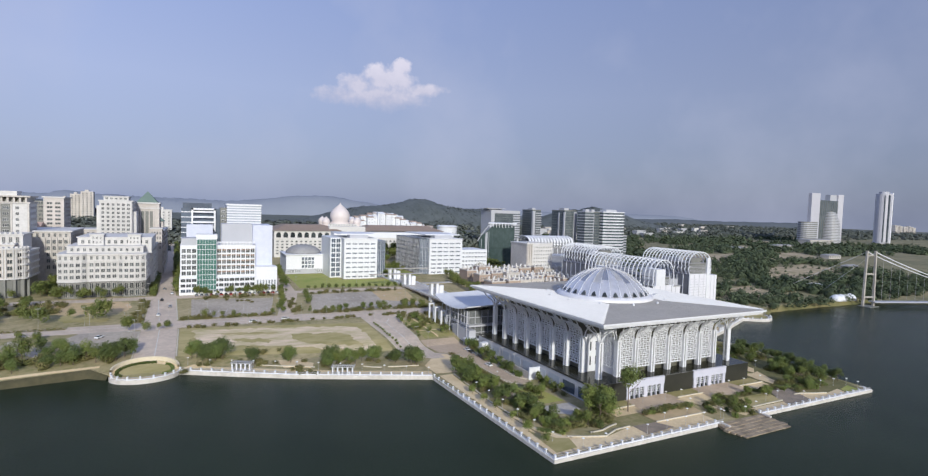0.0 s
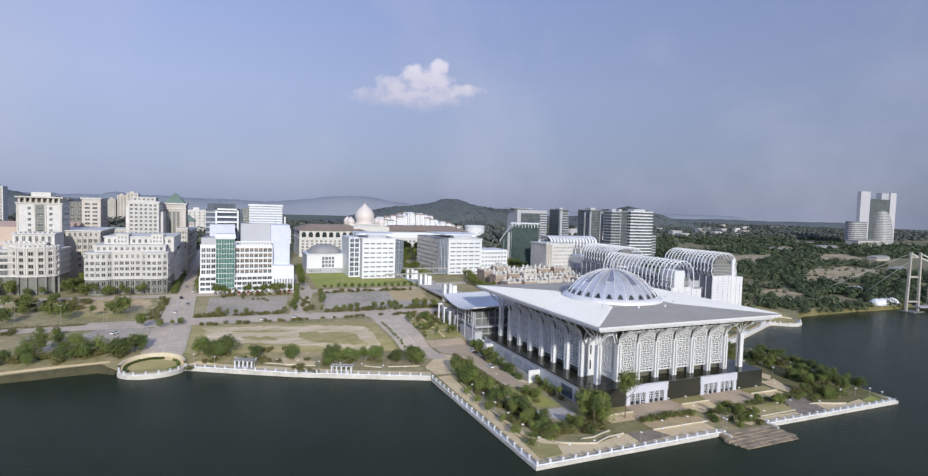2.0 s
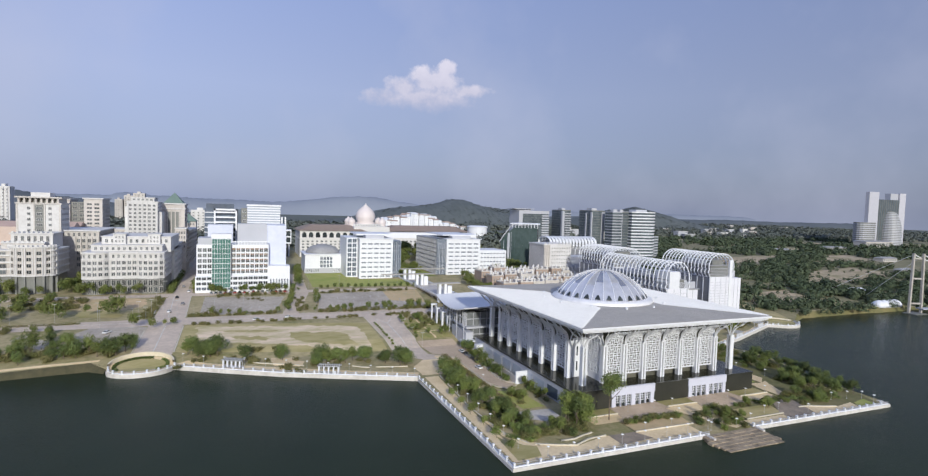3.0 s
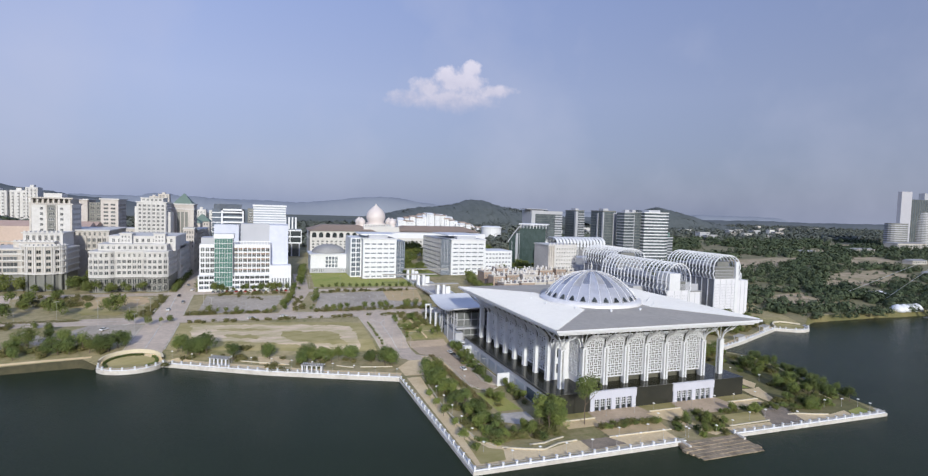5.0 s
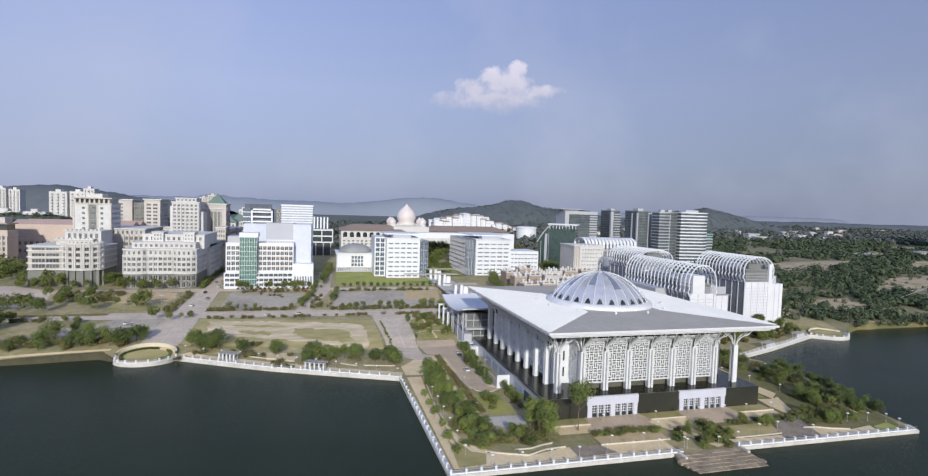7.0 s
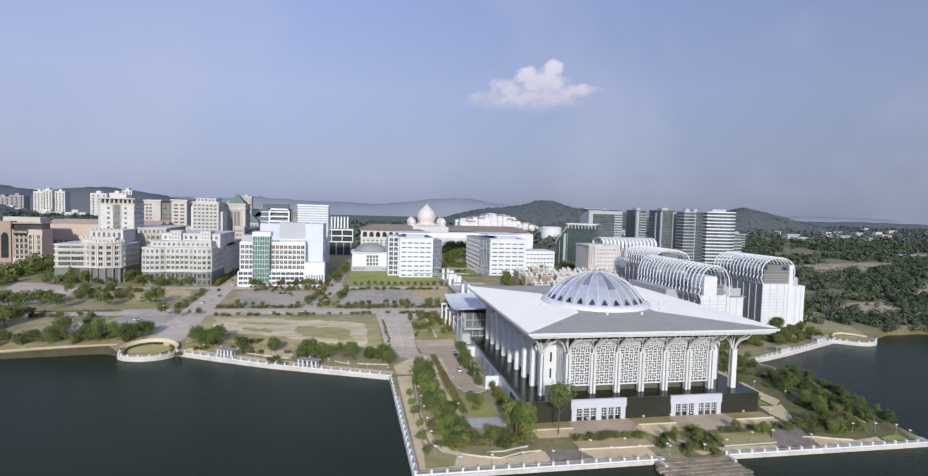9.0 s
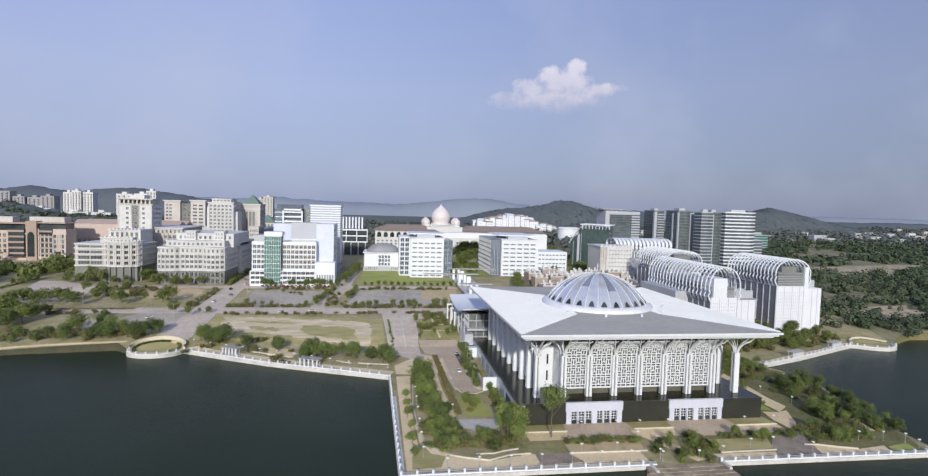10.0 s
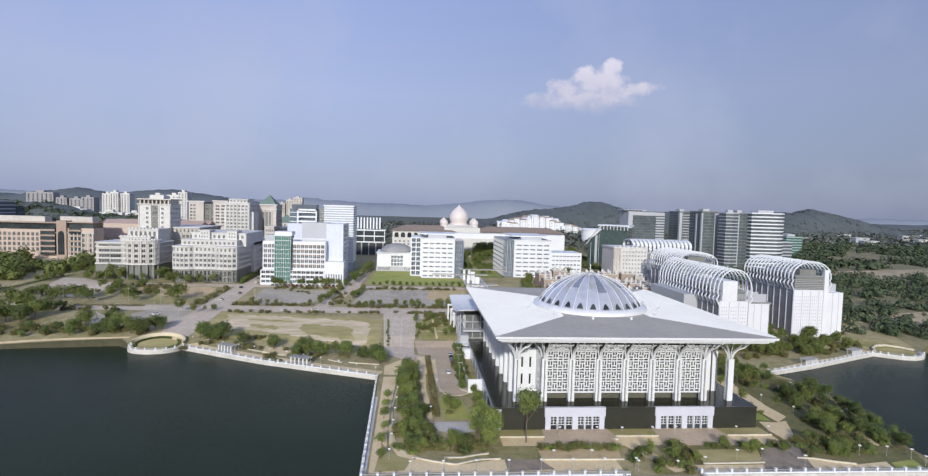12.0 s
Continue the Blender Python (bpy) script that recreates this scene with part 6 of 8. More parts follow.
drape("car_park", [(-240, 510), (-226, 540), (-197, 502), (-186, 458), (-205, 455)], 0.05, ROAD, "far grey car park below the ministry", "car park")
FIELD_TRACK = material("sandy_track", (0.78, 0.62, 0.46), 0.95, col2=(0.40, 0.35, 0.16), fine=0.3, coarse=0.08, amount=0.5, stretch=(0.35, 1.0, 1.0))

drape("field", [(-2, 258), (93, 243), (91.5, 286), (82, 289), (-2, 300)], 0.04, FIELD, "worn playing field with bare earth patches", "field")
drape("bare_ground", ragged([(4, 295.5), (30, 291.5), (54, 287.5), (76, 284), (84.5, 280), (86, 264), (85.5, 247.5), (77, 247.5), (69.5, 249.6), (56, 255), (44, 260), (32, 263.7), (20, 266.5), (9, 269), (5, 280)], 1.6, 2.4), 0.075, FIELD_TRACK, "worn sandy track round the playing field", "bare ground")
drape("lawn", ragged([(48, 276.5), (61, 275.2), (74, 273.6), (77.4, 266), (77.6, 258.5), (79.6, 253), (70.5, 254.4), (62, 257.4), (54, 261), (48.5, 268)], 1.6, 2.6), 0.11, FIELD, "grassy patch inside the field", "lawn")
drape("lawn", ragged([(20, 276), (33, 274), (40, 270), (36, 267.6), (26, 270)], 1.6, 2.2), 0.11, FIELD, "grassy strip inside the field", "lawn")
drape("lawn", ragged([(12, 287), (30, 285), (44, 281.4), (40, 279.6), (26, 282)], 1.6, 2.2), 0.11, FIELD, "grassy strip inside the field", "lawn")
drape("lawn", [(73, 392), (150, 388), (150, 420), (112, 424), (110, 462), (74, 463)], 0.05, LAWN, "green lawn before the white offices", "lawn")
drape("bare_ground", ragged([(-80, 370), (-62, 376), (-30, 368), (-27, 350), (-31.5, 343), (-48, 338), (-64.5, 346), (-76, 352)], 1.6, 2.6), 0.05, SAND, "bare orange earth beside the avenue", "bare ground")
drape("bare_ground", [(118, 340), (140, 330), (146, 372), (120, 372)], 0.07, SAND, "bare earth edge of the car park", "bare ground")
# promenade paths
drape("path", inset(PROMENADE, 2.0)[16:] + [(97, 207), (70, 217.5), (44, 229), (22, 240), (4, 249)], 0.12, PAVING, "buff promenade path along the water", "path")
drape("path", [(97.5, 203), (97, 215), (104, 224), (120, 224), (120, 205), (108, 202)], 0.13, PAVING, "buff paved forecourt by the water", "path")
drape("path", [(-300, 231), (-84, 246.8), (-73, 249), (-60, 250.8), (-48, 252), (-30, 253.4), (-30, 255.2), (-48, 254), (-60, 252.8), (-73, 251), (-84, 248.8), (-300, 233)], 0.14, PAVING, "narrow sandy path along the shore", "path")
drape("path", [(98.5, 120), (103, 120), (102, 152), (102.5, 183), (103.5, 200), (97.5, 200)], 0.16, PAVING, "buff waterside walk below the garden", "path")
drape("path", [(103, 119.5), (168, 118.5), (168, 126), (146, 126.5), (134, 127), (122, 124), (110, 129), (103, 127)], 0.17, PAVING, "buff waterside terrace", "path")
drape("bed", [(190, 118.5), (259, 118), (263, 127), (267, 150), (277, 190), (268, 203), (226, 206), (226, 134.5), (190, 134)], 0.05, BANK_GREEN, "planted ground of the east garden", "planting bed")
drape("path", [(189.5, 118.4), (208, 118.2), (210.5, 121.8), (189.5, 122.2)], 0.17, PAVING, "buff terrace east of the boat steps", "path")
drape("path", [(223, 118.3), (247, 118), (248.5, 122.5), (238, 121), (230, 124), (223, 125)], 0.17, PAVING, "buff terrace below the curved wall", "path")
PLANTING = material("yellowish_ground_cover", (0.19, 0.22, 0.045), 0.95, col2=(0.38, 0.32, 0.14), fine=0.9, coarse=0.2, amount=0.6, bump=0.5, bump_scale=4)
drape("bed", [(112, 288), (128.5, 288), (131.2, 255), (113.5, 254.6)], 0.12, PLANTING, "yellowish green ground cover in gridded beds", "planting bed")
for a, b in (((112.6, 277), (129.2, 277)), ((113, 266), (130, 266)), ((120, 288), (121.6, 255))):
    drape("path", [(a[0] - 0.5, a[1] - 0.5), (b[0] - 0.5, b[1] - 0.5), (b[0] + 0.5, b[1] + 0.5), (a[0] + 0.5, a[1] + 0.5)], 0.16, PAVING, "narrow buff path between planting beds", "path")
drape("path", [(110, 252.5), (130, 252.5), (131, 226), (120, 226), (112, 233)], 0.14, PINK_PAVING, "reddish brick forecourt at the drive", "path")
drape("path", [(120, 226), (129, 226), (126.5, 188), (130.5, 180), (124.5, 177.5), (120.5, 185)], 0.14, PINK_PAVING, "reddish brick drive beside the mosque", "path")
drape("path", [(111.4, 229), (114.5, 229), (115, 184), (117, 153), (115, 153), (113, 184)], 0.15, PAVING, "narrow sandy garden path", "path")
drape("path", [(117, 154), (130, 153.5), (130, 146.5), (123, 143.5), (117, 148)], 0.15, CONCRETE, "pale concrete paving below the podium corner", "path")
drape("path", [(137, 141), (226, 141), (226, 147.2), (137, 147.2)], 0.10, FIELD, "grass strip under the podium wall", "path")
drape("path", [(137, 135.5), (226, 134.5), (226, 141.2), (137, 141.2)], 0.12, PAVING, "buff cross path below the podium", "path")
for a, b in portals:
    drape("path", [(a - 1, 147.2), (b + 1, 147.2), (b + 3, 134.5), (a - 3, 134.5)], 0.2, PINK_PAVING, "reddish paved apron before a doorway", "path")
drape("path", [(136, 127), (146, 126.6), (149, 121), (136, 120)], 0.2, BROWN_PAVING, "brown checkered paving in the terrace", "path")
drape("bare_ground", [(147, 127), (170, 126.5), (172, 134.5), (147, 135)], 0.16, SAND, "bare planting bed", "bare ground")
drape("path", [(171.5, 140), (176, 140), (186, 119), (182, 118)], 0.25, PAVING, "pale ramp path to the boat steps", "path")
drape("lawn", [(193, 123), (211, 123.2), (214.5, 131.5), (194, 131.5)], 0.16, FIELD, "lawn panel above the boat steps", "lawn")
drape("lawn", [(247.5, 118), (257, 118.4), (258, 123.5), (249.5, 121.8)], 0.17, LAWN, "small corner lawn by the water", "lawn")
drape("path", [(208.2, 117.8), (222.9, 118), (229.6, 134.3), (223, 138.8), (211, 124.4)], 0.2, BROWN_PAVING, "brown checkered paving east of the lawn", "path")
drape("lawn", [(104, 153), (113, 153), (112, 200), (104.5, 200)], 0.14, GRASS, "rough garden lawn beside the pier", "lawn")
drape("lawn", [(119.5, 176), (128, 174), (129.5, 156), (120.5, 156)], 0.14, LAWN, "small garden lawn with a round bush", "lawn")
drape("lawn", [(100, 121), (108, 121.5), (110, 128), (103, 133), (101, 138)], 0.22, FIELD, "small lawn at the pier corner", "lawn")
drape("lawn", [(105, 132), (118, 130), (134, 130), (134, 144), (117, 148), (106, 150)], 0.14, GRASS, "planted bed at the garden corner", "lawn")
drape("lawn", [(227, 154), (233.8, 152.4), (234.4, 161), (236.6, 187), (228, 196)], 0.15, LAWN, "garden lawn east of the mosque", "lawn")
drape("path", [(244, 206), (243.2, 195), (243, 181.5), (241.5, 166), (242, 156), (235.6, 151.2), (234.8, 161), (237, 175), (237.6, 187), (238.5, 206)], 0.18, PAVING, "buff path through the east garden", "path")
drape("path", [(229, 152), (235, 151.2), (239.2, 152.4), (233, 139.8), (228, 137.4), (227.5, 144.5)], 0.19, PAVING, "pale paved corner by the podium", "path")
drape("path", [(257.2, 151), (258.8, 143), (256.5, 133), (252.2, 131.5), (253.3, 141.4)], 0.18, PAVING, "curved gravel path in the east garden", "path")
drape("path", [(275.4, 211), (304.4, 224), (323, 230), (349.6, 243.5), (354, 240.5), (351, 239.6), (330, 230.8), (300, 217.8), (273, 206.7)], 0.15, PAVING, "buff paved walk round the cove", "path")

drape("path", [(103.5, 152), (105, 139), (108.8, 131.6), (113.5, 128), (111.5, 126.6), (106, 129.8), (103.1, 137), (102.0, 152)], 0.26, PAVING, "curved buff path round the garden corner", "path")


CREAM = material("pale_cream_coping", (0.66, 0.60, 0.47), 0.8, amount=0.35, fine=0.8)
LINE = material("road_paint", (0.74, 0.72, 0.66), 0.8, amount=0.4, fine=1.0)


def stripe(a, b, w, lift, mat=None, label="worn white road line"):
    a, b = Vector(a), Vector(b)
    d = (b - a).normalized()
    n = Vector((-d.y, d.x)) * w / 2
    return drape("road_line", [tuple(a + n), tuple(a - n), tuple(b - n), tuple(b + n)], lift, mat or LINE, label, "road line")


for a, b in (((-260, 309), (-22, 309)), ((0, 308.5), (145, 307.5)), ((-11, 258), (-11, 300)), ((-12, 318), (-15, 372)), ((-110, 376), (-22, 376)), ((0, 377.5), (145, 378.5)), ((102.2, 284), (103.4, 240)), ((102.2, 284), (97.4, 291.6)), ((102.2, 284), (106.4, 292))):
    stripe(a, b, 0.35, 0.15)
for a, b in (((-3, 300.8), (92, 299)), ((-3, 315.6), (46, 315.4)), ((57, 315), (145, 313.4)), ((-19.4, 258), (-19.4, 300)), ((-2.6, 258), (-2.6, 299)), ((-19.6, 317), (-22.4, 372)), ((-3.4, 317), (-5.4, 372)), ((91.6, 298), (95.4, 240)), ((97.6, 285), (98.4, 246)), ((110.4, 281), (109.9, 254)), ((3, 319.6), (44, 319.6)), ((3, 368.4), (51, 362.4)), ((68, 319.6), (143, 316.6)), ((75, 367.4), (134, 370.4))):
    stripe(a, b, 0.55, 0.17, CREAM, "pale concrete kerb line")
for k in range(9):
    stripe((8 + k * 4.4, 331), (9 + k * 4.4, 337), 0.22, 0.12)
    stripe((78 + k * 6.0, 330), (78.6 + k * 6.0, 336), 0.22, 0.12)
    stripe((79 + k * 5.6, 350), (79.6 + k * 5.6, 356), 0.22, 0.12)


def kerb(pts, label, w=0.42, h=0.42):
    bm = bmesh.new()
    sweep(bm, [(x, y, ground_at(y) + 0.15 + h / 2) for x, y in pts], w, h, side=(1, 0, 0) if abs(pts[0][0] - pts[-1][0]) < abs(pts[0][1] - pts[-1][1]) else (0, 1, 0))
    return tagged(finish("garden_wall", bm, CREAM), label, "low wall", "low garden walls")


kerb([(146.5, 126.4), (170.5, 125.8)], "low cream coping of the planting bed")
kerb([(192.5, 122.6), (211, 122.7)], "low cream coping of the lawn panel")
kerb([(137, 141.4), (151, 141.3)], "low cream wall under the podium")
kerb([(174, 141.3), (188, 141.2)], "low cream wall between the doorways")
kerb([(211, 141.2), (226, 141.1)], "low cream wall at the podium end")
kerb([(110, 128.8), (116, 126.2), (122, 124.2), (128.5, 126.8), (135, 127.2)], "curved cream seat wall in the garden corner")
kerb([(119, 128.3), (124, 128.2), (128, 129.6), (132, 130.5)], "curved cream planter wall")
kerb([(354.5, 241), (357.0, 245.6), (362, 248.8), (368, 249.3), (374.3, 246.9), (378.6, 242.6)], "curved cream low wall round the cove lookout", 0.7, 1.0)
drape("lawn", arc(367, 240.5, 9.6, 6.2, 0, 360, 30)[:-1], 0.2, FIELD, "dry oval lawn in the cove lookout", "lawn")
kerb([(28.5, 241.2), (38, 236.0), (47.3, 232.0), (51.2, 229.4)], "curved cream seat wall along the promenade")
kerb([(71.3, 223.4), (74.6, 220.8), (78.2, 219)], "short cream seat wall along the promenade")
kerb([(81, 219), (88, 217.4), (94.7, 216.2)], "cream seat wall along the promenade")
drape("path", ragged([(37.7, 245), (47.7, 244), (52, 236), (49.8, 229), (38.9, 233)], 1.2, 0.8), 0.18, PAVING, "buff paved court off the promenade", "path")
kerb([(222.8, 125.3), (227.4, 124.7), (232.2, 122.7), (237.9, 121.0)], "curved cream seat wall in the east garden")

# the round lookout: a pale ring with a lawn inside, closed by a low cream wall behind
drape("path", arc(-13.5, 246.3, 12.3, 9.3, 0, 360, 40)[:-1], 0.16, PAVING, "buff paved ring of the round lookout", "path")
drape("lawn", arc(-13.5, 246.6, 9.2, 6.4, 0, 360, 40)[:-1], 0.3, FIELD, "dry oval lawn in the lookout", "lawn")
lookout_wall = bmesh.new()
pts = arc(-13.5, 247.0, 12.4, 10.0, 2, 178, 20)
rows = []
for (x, y), (u, v) in zip(pts, arc(-13.5, 247.0, 11.7, 9.3, 2, 178, 20)):
    g = ground_at(y)
    rows.append([lookout_wall.verts.new(q) for q in ((x, y, g - 0.3), (x, y, g + 1.7), (u, v, g + 1.7), (u, v, g - 0.3))])
for a_, b_ in zip(rows, rows[1:]):
    for k in range(4):
        lookout_wall.faces.new((a_[k], b_[k], b_[(k + 1) % 4], a_[(k + 1) % 4]))
tagged(finish("lookout_wall", lookout_wall, material("cream_paint", (0.72, 0.64, 0.47), 0.7, amount=0.3)), "curved low cream wall behind the lookout", "wall", kind="structure")

# hills and far ranges
def ridge(name, x0, x1, y, depth, tops, mat, label, seed, base=10.0, n=260):
    """A wooded ridge: tops gives (x, height) along it."""
    bm = bmesh.new()
    xs = np.linspace(x0, x1, n)
    hs = np.interp(xs, [t[0] for t in tops], [t[1] for t in tops])
    kern = np.ones(5) / 5
    hs = np.convolve(np.pad(hs, 2, mode="edge"), kern, mode="valid")
    rows = []
    for j in range(9):
        s = j / 8
        prof = math.sin(math.pi * s) ** 0.8 if s < 0.5 else math.sin(math.pi * s)
        row = []
        for x, h in zip(xs, hs):
            nz = noise.fractal(Vector((x * 0.012, y * 0.01 + s * 3, seed)), 1.0, 2.0, 5)
            row.append(bm.verts.new((x, y + depth * (s - 0.5), base + (h - base) * prof * (1 + 0.06 * nz) + (3.0 * noise.noise(Vector((x * 0.08, s * 9, seed))) + 2.4 * noise.noise(Vector((x * 0.31, s * 17, seed)))) * prof)))
        rows.append(row)
    for r_, s_ in zip(rows, rows[1:]):
        for k in range(n - 1):
            bm.faces.new((r_[k], r_[k + 1], s_[k + 1], s_[k]))
    return tagged(finish(name, bm, mat, smooth=True), label, "hill", kind="structure")


# aerial haze painted as base colour: the farther range is nearer the sky's tone
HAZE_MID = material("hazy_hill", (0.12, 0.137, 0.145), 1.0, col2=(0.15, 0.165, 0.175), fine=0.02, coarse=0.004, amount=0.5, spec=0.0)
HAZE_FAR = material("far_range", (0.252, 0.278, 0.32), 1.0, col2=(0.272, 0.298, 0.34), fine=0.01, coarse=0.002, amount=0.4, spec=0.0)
MAIN_HILL = [(200, 26), (317, 36), (373, 54), (440, 70), (525, 80), (612, 91), (640, 103), (690, 105), (721, 93), (781, 85), (842, 77), (913, 80), (980, 60), (1050, 30)]
EAST_HILL = [(1050, 36), (1120, 56), (1193, 75), (1233, 88), (1285, 88), (1336, 100), (1389, 91), (1453, 75), (1518, 61), (1605, 45), (1700, 30)]
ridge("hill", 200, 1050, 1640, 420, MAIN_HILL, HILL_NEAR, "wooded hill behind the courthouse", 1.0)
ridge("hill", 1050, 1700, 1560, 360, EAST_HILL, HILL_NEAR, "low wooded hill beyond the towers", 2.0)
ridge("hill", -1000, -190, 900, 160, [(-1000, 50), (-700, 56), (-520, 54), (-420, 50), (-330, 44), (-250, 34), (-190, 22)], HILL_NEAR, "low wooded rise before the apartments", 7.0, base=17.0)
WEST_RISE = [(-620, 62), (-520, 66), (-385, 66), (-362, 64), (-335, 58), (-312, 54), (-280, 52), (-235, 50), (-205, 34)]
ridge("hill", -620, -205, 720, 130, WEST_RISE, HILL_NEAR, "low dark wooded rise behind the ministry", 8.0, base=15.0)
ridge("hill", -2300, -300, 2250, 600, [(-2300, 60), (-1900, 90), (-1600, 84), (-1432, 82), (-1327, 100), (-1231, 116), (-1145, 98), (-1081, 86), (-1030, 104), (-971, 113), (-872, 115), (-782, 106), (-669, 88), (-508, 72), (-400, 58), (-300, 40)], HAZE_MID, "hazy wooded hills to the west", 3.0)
ridge("hill", -900, 1200, 3000, 500, [(-900, 60), (-647, 70), (-523, 108), (-365, 98), (-140, 84), (189, 84), (423, 108), (559, 128), (697, 124), (873, 104), (1000, 86), (1200, 60)], HAZE_FAR, "far hills in a bluish haze tint", 4.0)
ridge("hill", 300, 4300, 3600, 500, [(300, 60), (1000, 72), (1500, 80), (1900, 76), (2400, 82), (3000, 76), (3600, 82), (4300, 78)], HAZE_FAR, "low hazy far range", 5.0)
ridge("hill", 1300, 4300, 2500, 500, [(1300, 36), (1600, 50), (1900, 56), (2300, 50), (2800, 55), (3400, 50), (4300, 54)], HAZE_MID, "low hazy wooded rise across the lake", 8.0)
ridge("hill", -4400, 500, 4100, 500, [(-4400, 108), (-2600, 115), (-1400, 94), (-600, 101), (0, 94), (500, 65)], HAZE_FAR, "far range in a pale haze tint", 6.0)


# ---- trees
def crown_mesh(seed, r, h, base, clumps, leaf, mat, lobes=5, per=8):
    """A crown of many small leaf pieces gathered into uneven clumps."""
    rg = random.Random(seed)
    lob = [(rg.uniform(-0.45, 0.45) * r, rg.uniform(-0.45, 0.45) * r, base + h * rg.uniform(0.3, 0.8), r * rg.uniform(0.45, 0.75)) for _ in range(lobes)]
    lob.append((0, 0, base + h * 0.55, r * 0.7))
    verts, faces = [], []
    for _ in range(clumps):
        lx, ly, lz, lr = rg.choice(lob)
        d = Vector((rg.gauss(0, 1), rg.gauss(0, 1), rg.gauss(0, 0.9))).normalized()
        c = Vector((lx, ly, lz)) + d * lr * rg.uniform(0.6, 1.05)
        c.z = max(c.z, base)
        for _ in range(per):
            p = c + Vector((rg.gauss(0, 1), rg.gauss(0, 1), rg.gauss(0, 0.7))) * leaf * 0.85
            u = Vector((rg.gauss(0, 1), rg.gauss(0, 1), rg.gauss(0, 0.6))).normalized()
            n = (d + Vector((rg.gauss(0, 0.6), rg.gauss(0, 0.6), rg.gauss(0, 0.6) + 0.5))).normalized()
            u = (u - n * u.dot(n)).normalized()
            v = n.cross(u)
            s = leaf * rg.uniform(0.6, 1.25)
            k = len(verts)
            verts += [p - u * s * 0.6, p - v * s * 0.35, p + u * s * 0.6, p + v * s * 0.35]
            faces.append((k, k + 1, k + 2, k + 3))
    me = bpy.data.meshes.new("crown")
    me.from_pydata([tuple(v) for v in verts], [], faces)
    me.materials.append(mat)
    return me


def trunk_mesh(seed, r, h, top):
    rg = random.Random(seed)
    bm = bmesh.new()
    pts = [(rg.uniform(-0.1, 0.1) * i, rg.uniform(-0.1, 0.1) * i, top * i / 4) for i in range(5)]
    for i in range(4):
        a, b = Vector(pts[i]), Vector(pts[i + 1])
        ra, rb = r * (1 - 0.16 * i), r * (1 - 0.16 * (i + 1))
        va = [bm.verts.new(a + Vector((ra * math.cos(k * 1.0472), ra * math.sin(k * 1.0472), 0))) for k in range(6)]
        vb = [bm.verts.new(b + Vector((rb * math.cos(k * 1.0472), rb * math.sin(k * 1.0472), 0))) for k in range(6)]
        for k in range(6):
            bm.faces.new((va[k], va[(k + 1) % 6], vb[(k + 1) % 6], vb[k]))
    for k in range(5):
        a = k * 1.257 + rg.random()
        z = top * rg.uniform(0.55, 0.95)
        sweep(bm, [(0, 0, z), (math.cos(a) * h * 0.12, math.sin(a) * h * 0.12, z + h * 0.14), (math.cos(a) * h * 0.24, math.sin(a) * h * 0.24, z + h * 0.3)], r * 0.7, r * 0.5)
    me = bpy.data.meshes.new("trunk")
    bm.to_mesh(me)
    bm.free()
    me.materials.append(BARK)
    return me


# kinds of tree: unit sizes in metres
TREE_KINDS = {}
for k, (kind, r_, h_, base, top, clumps, leaf, mat) in enumerate((
        ("round", 4.0, 7.0, 1.6, 3.6, 380, 0.44, LEAF), ("round", 4.2, 6.4, 1.4, 3.2, 380, 0.44, LEAF), ("young", 3.2, 6.0, 2.0, 3.6, 270, 0.4, LEAF_YOUNG),
        ("tall", 3.0, 9.0, 2.2, 5.0, 300, 0.42, LEAF_YOUNG), ("open", 3.6, 5.6, 3.6, 4.8, 180, 0.42, LEAF), ("small", 1.7, 3.0, 1.2, 1.9, 110, 0.36, LEAF_YOUNG), ("round", 3.4, 8.4, 1.2, 4.4, 300, 0.46, LEAF), ("young", 3.6, 7.2, 1.8, 4.0, 210, 0.42, LEAF_YOUNG))):
    TREE_KINDS.setdefault(kind, []).append((crown_mesh(40 + k, r_, h_, base, clumps, leaf, mat), trunk_mesh(60 + k, 0.22 if kind != "small" else 0.1, h_, top)))
SHRUB_MESH = [crown_mesh(80 + k, 1.5, 1.5, 0.05, 90, 0.34, (SHRUB, SHRUB, LEAF, LEAF_YOUNG)[k], 4, 7) for k in range(4)]
LABELS = {"round": "dense dark green round-crowned tree", "young": "yellowish green young tree", "tall": "tall slender light green tree", "open": "thin-crowned open tree with bare lower stem", "small": "small newly planted street tree"}
tree_rng = random.Random(21)
TOWN_TREES = []  # trees of the town blocks, joined further down


def tree(kind, x, y, scale=1.0, z=None):
    if y > 283:
        TOWN_TREES.append((kind, x, y, scale))
        return
    crown, trunk = tree_rng.choice(TREE_KINDS[kind])
    s = scale * tree_rng.uniform(0.85, 1.15)
    t = new("tree")
    t.matrix_basis = pose(x, y, ground_at(y) if z is None else z, 0, 0, tree_rng.uniform(0, 360)) @ Matrix.Diagonal((s * tree_rng.uniform(0.9, 1.1), s * tree_rng.uniform(0.9, 1.1), s * tree_rng.uniform(0.85, 1.12), 1))
    tagged(t, LABELS[kind], "tree", "lakeside trees")
    shared("trunk", trunk, t)
    shared("crown", crown, t)


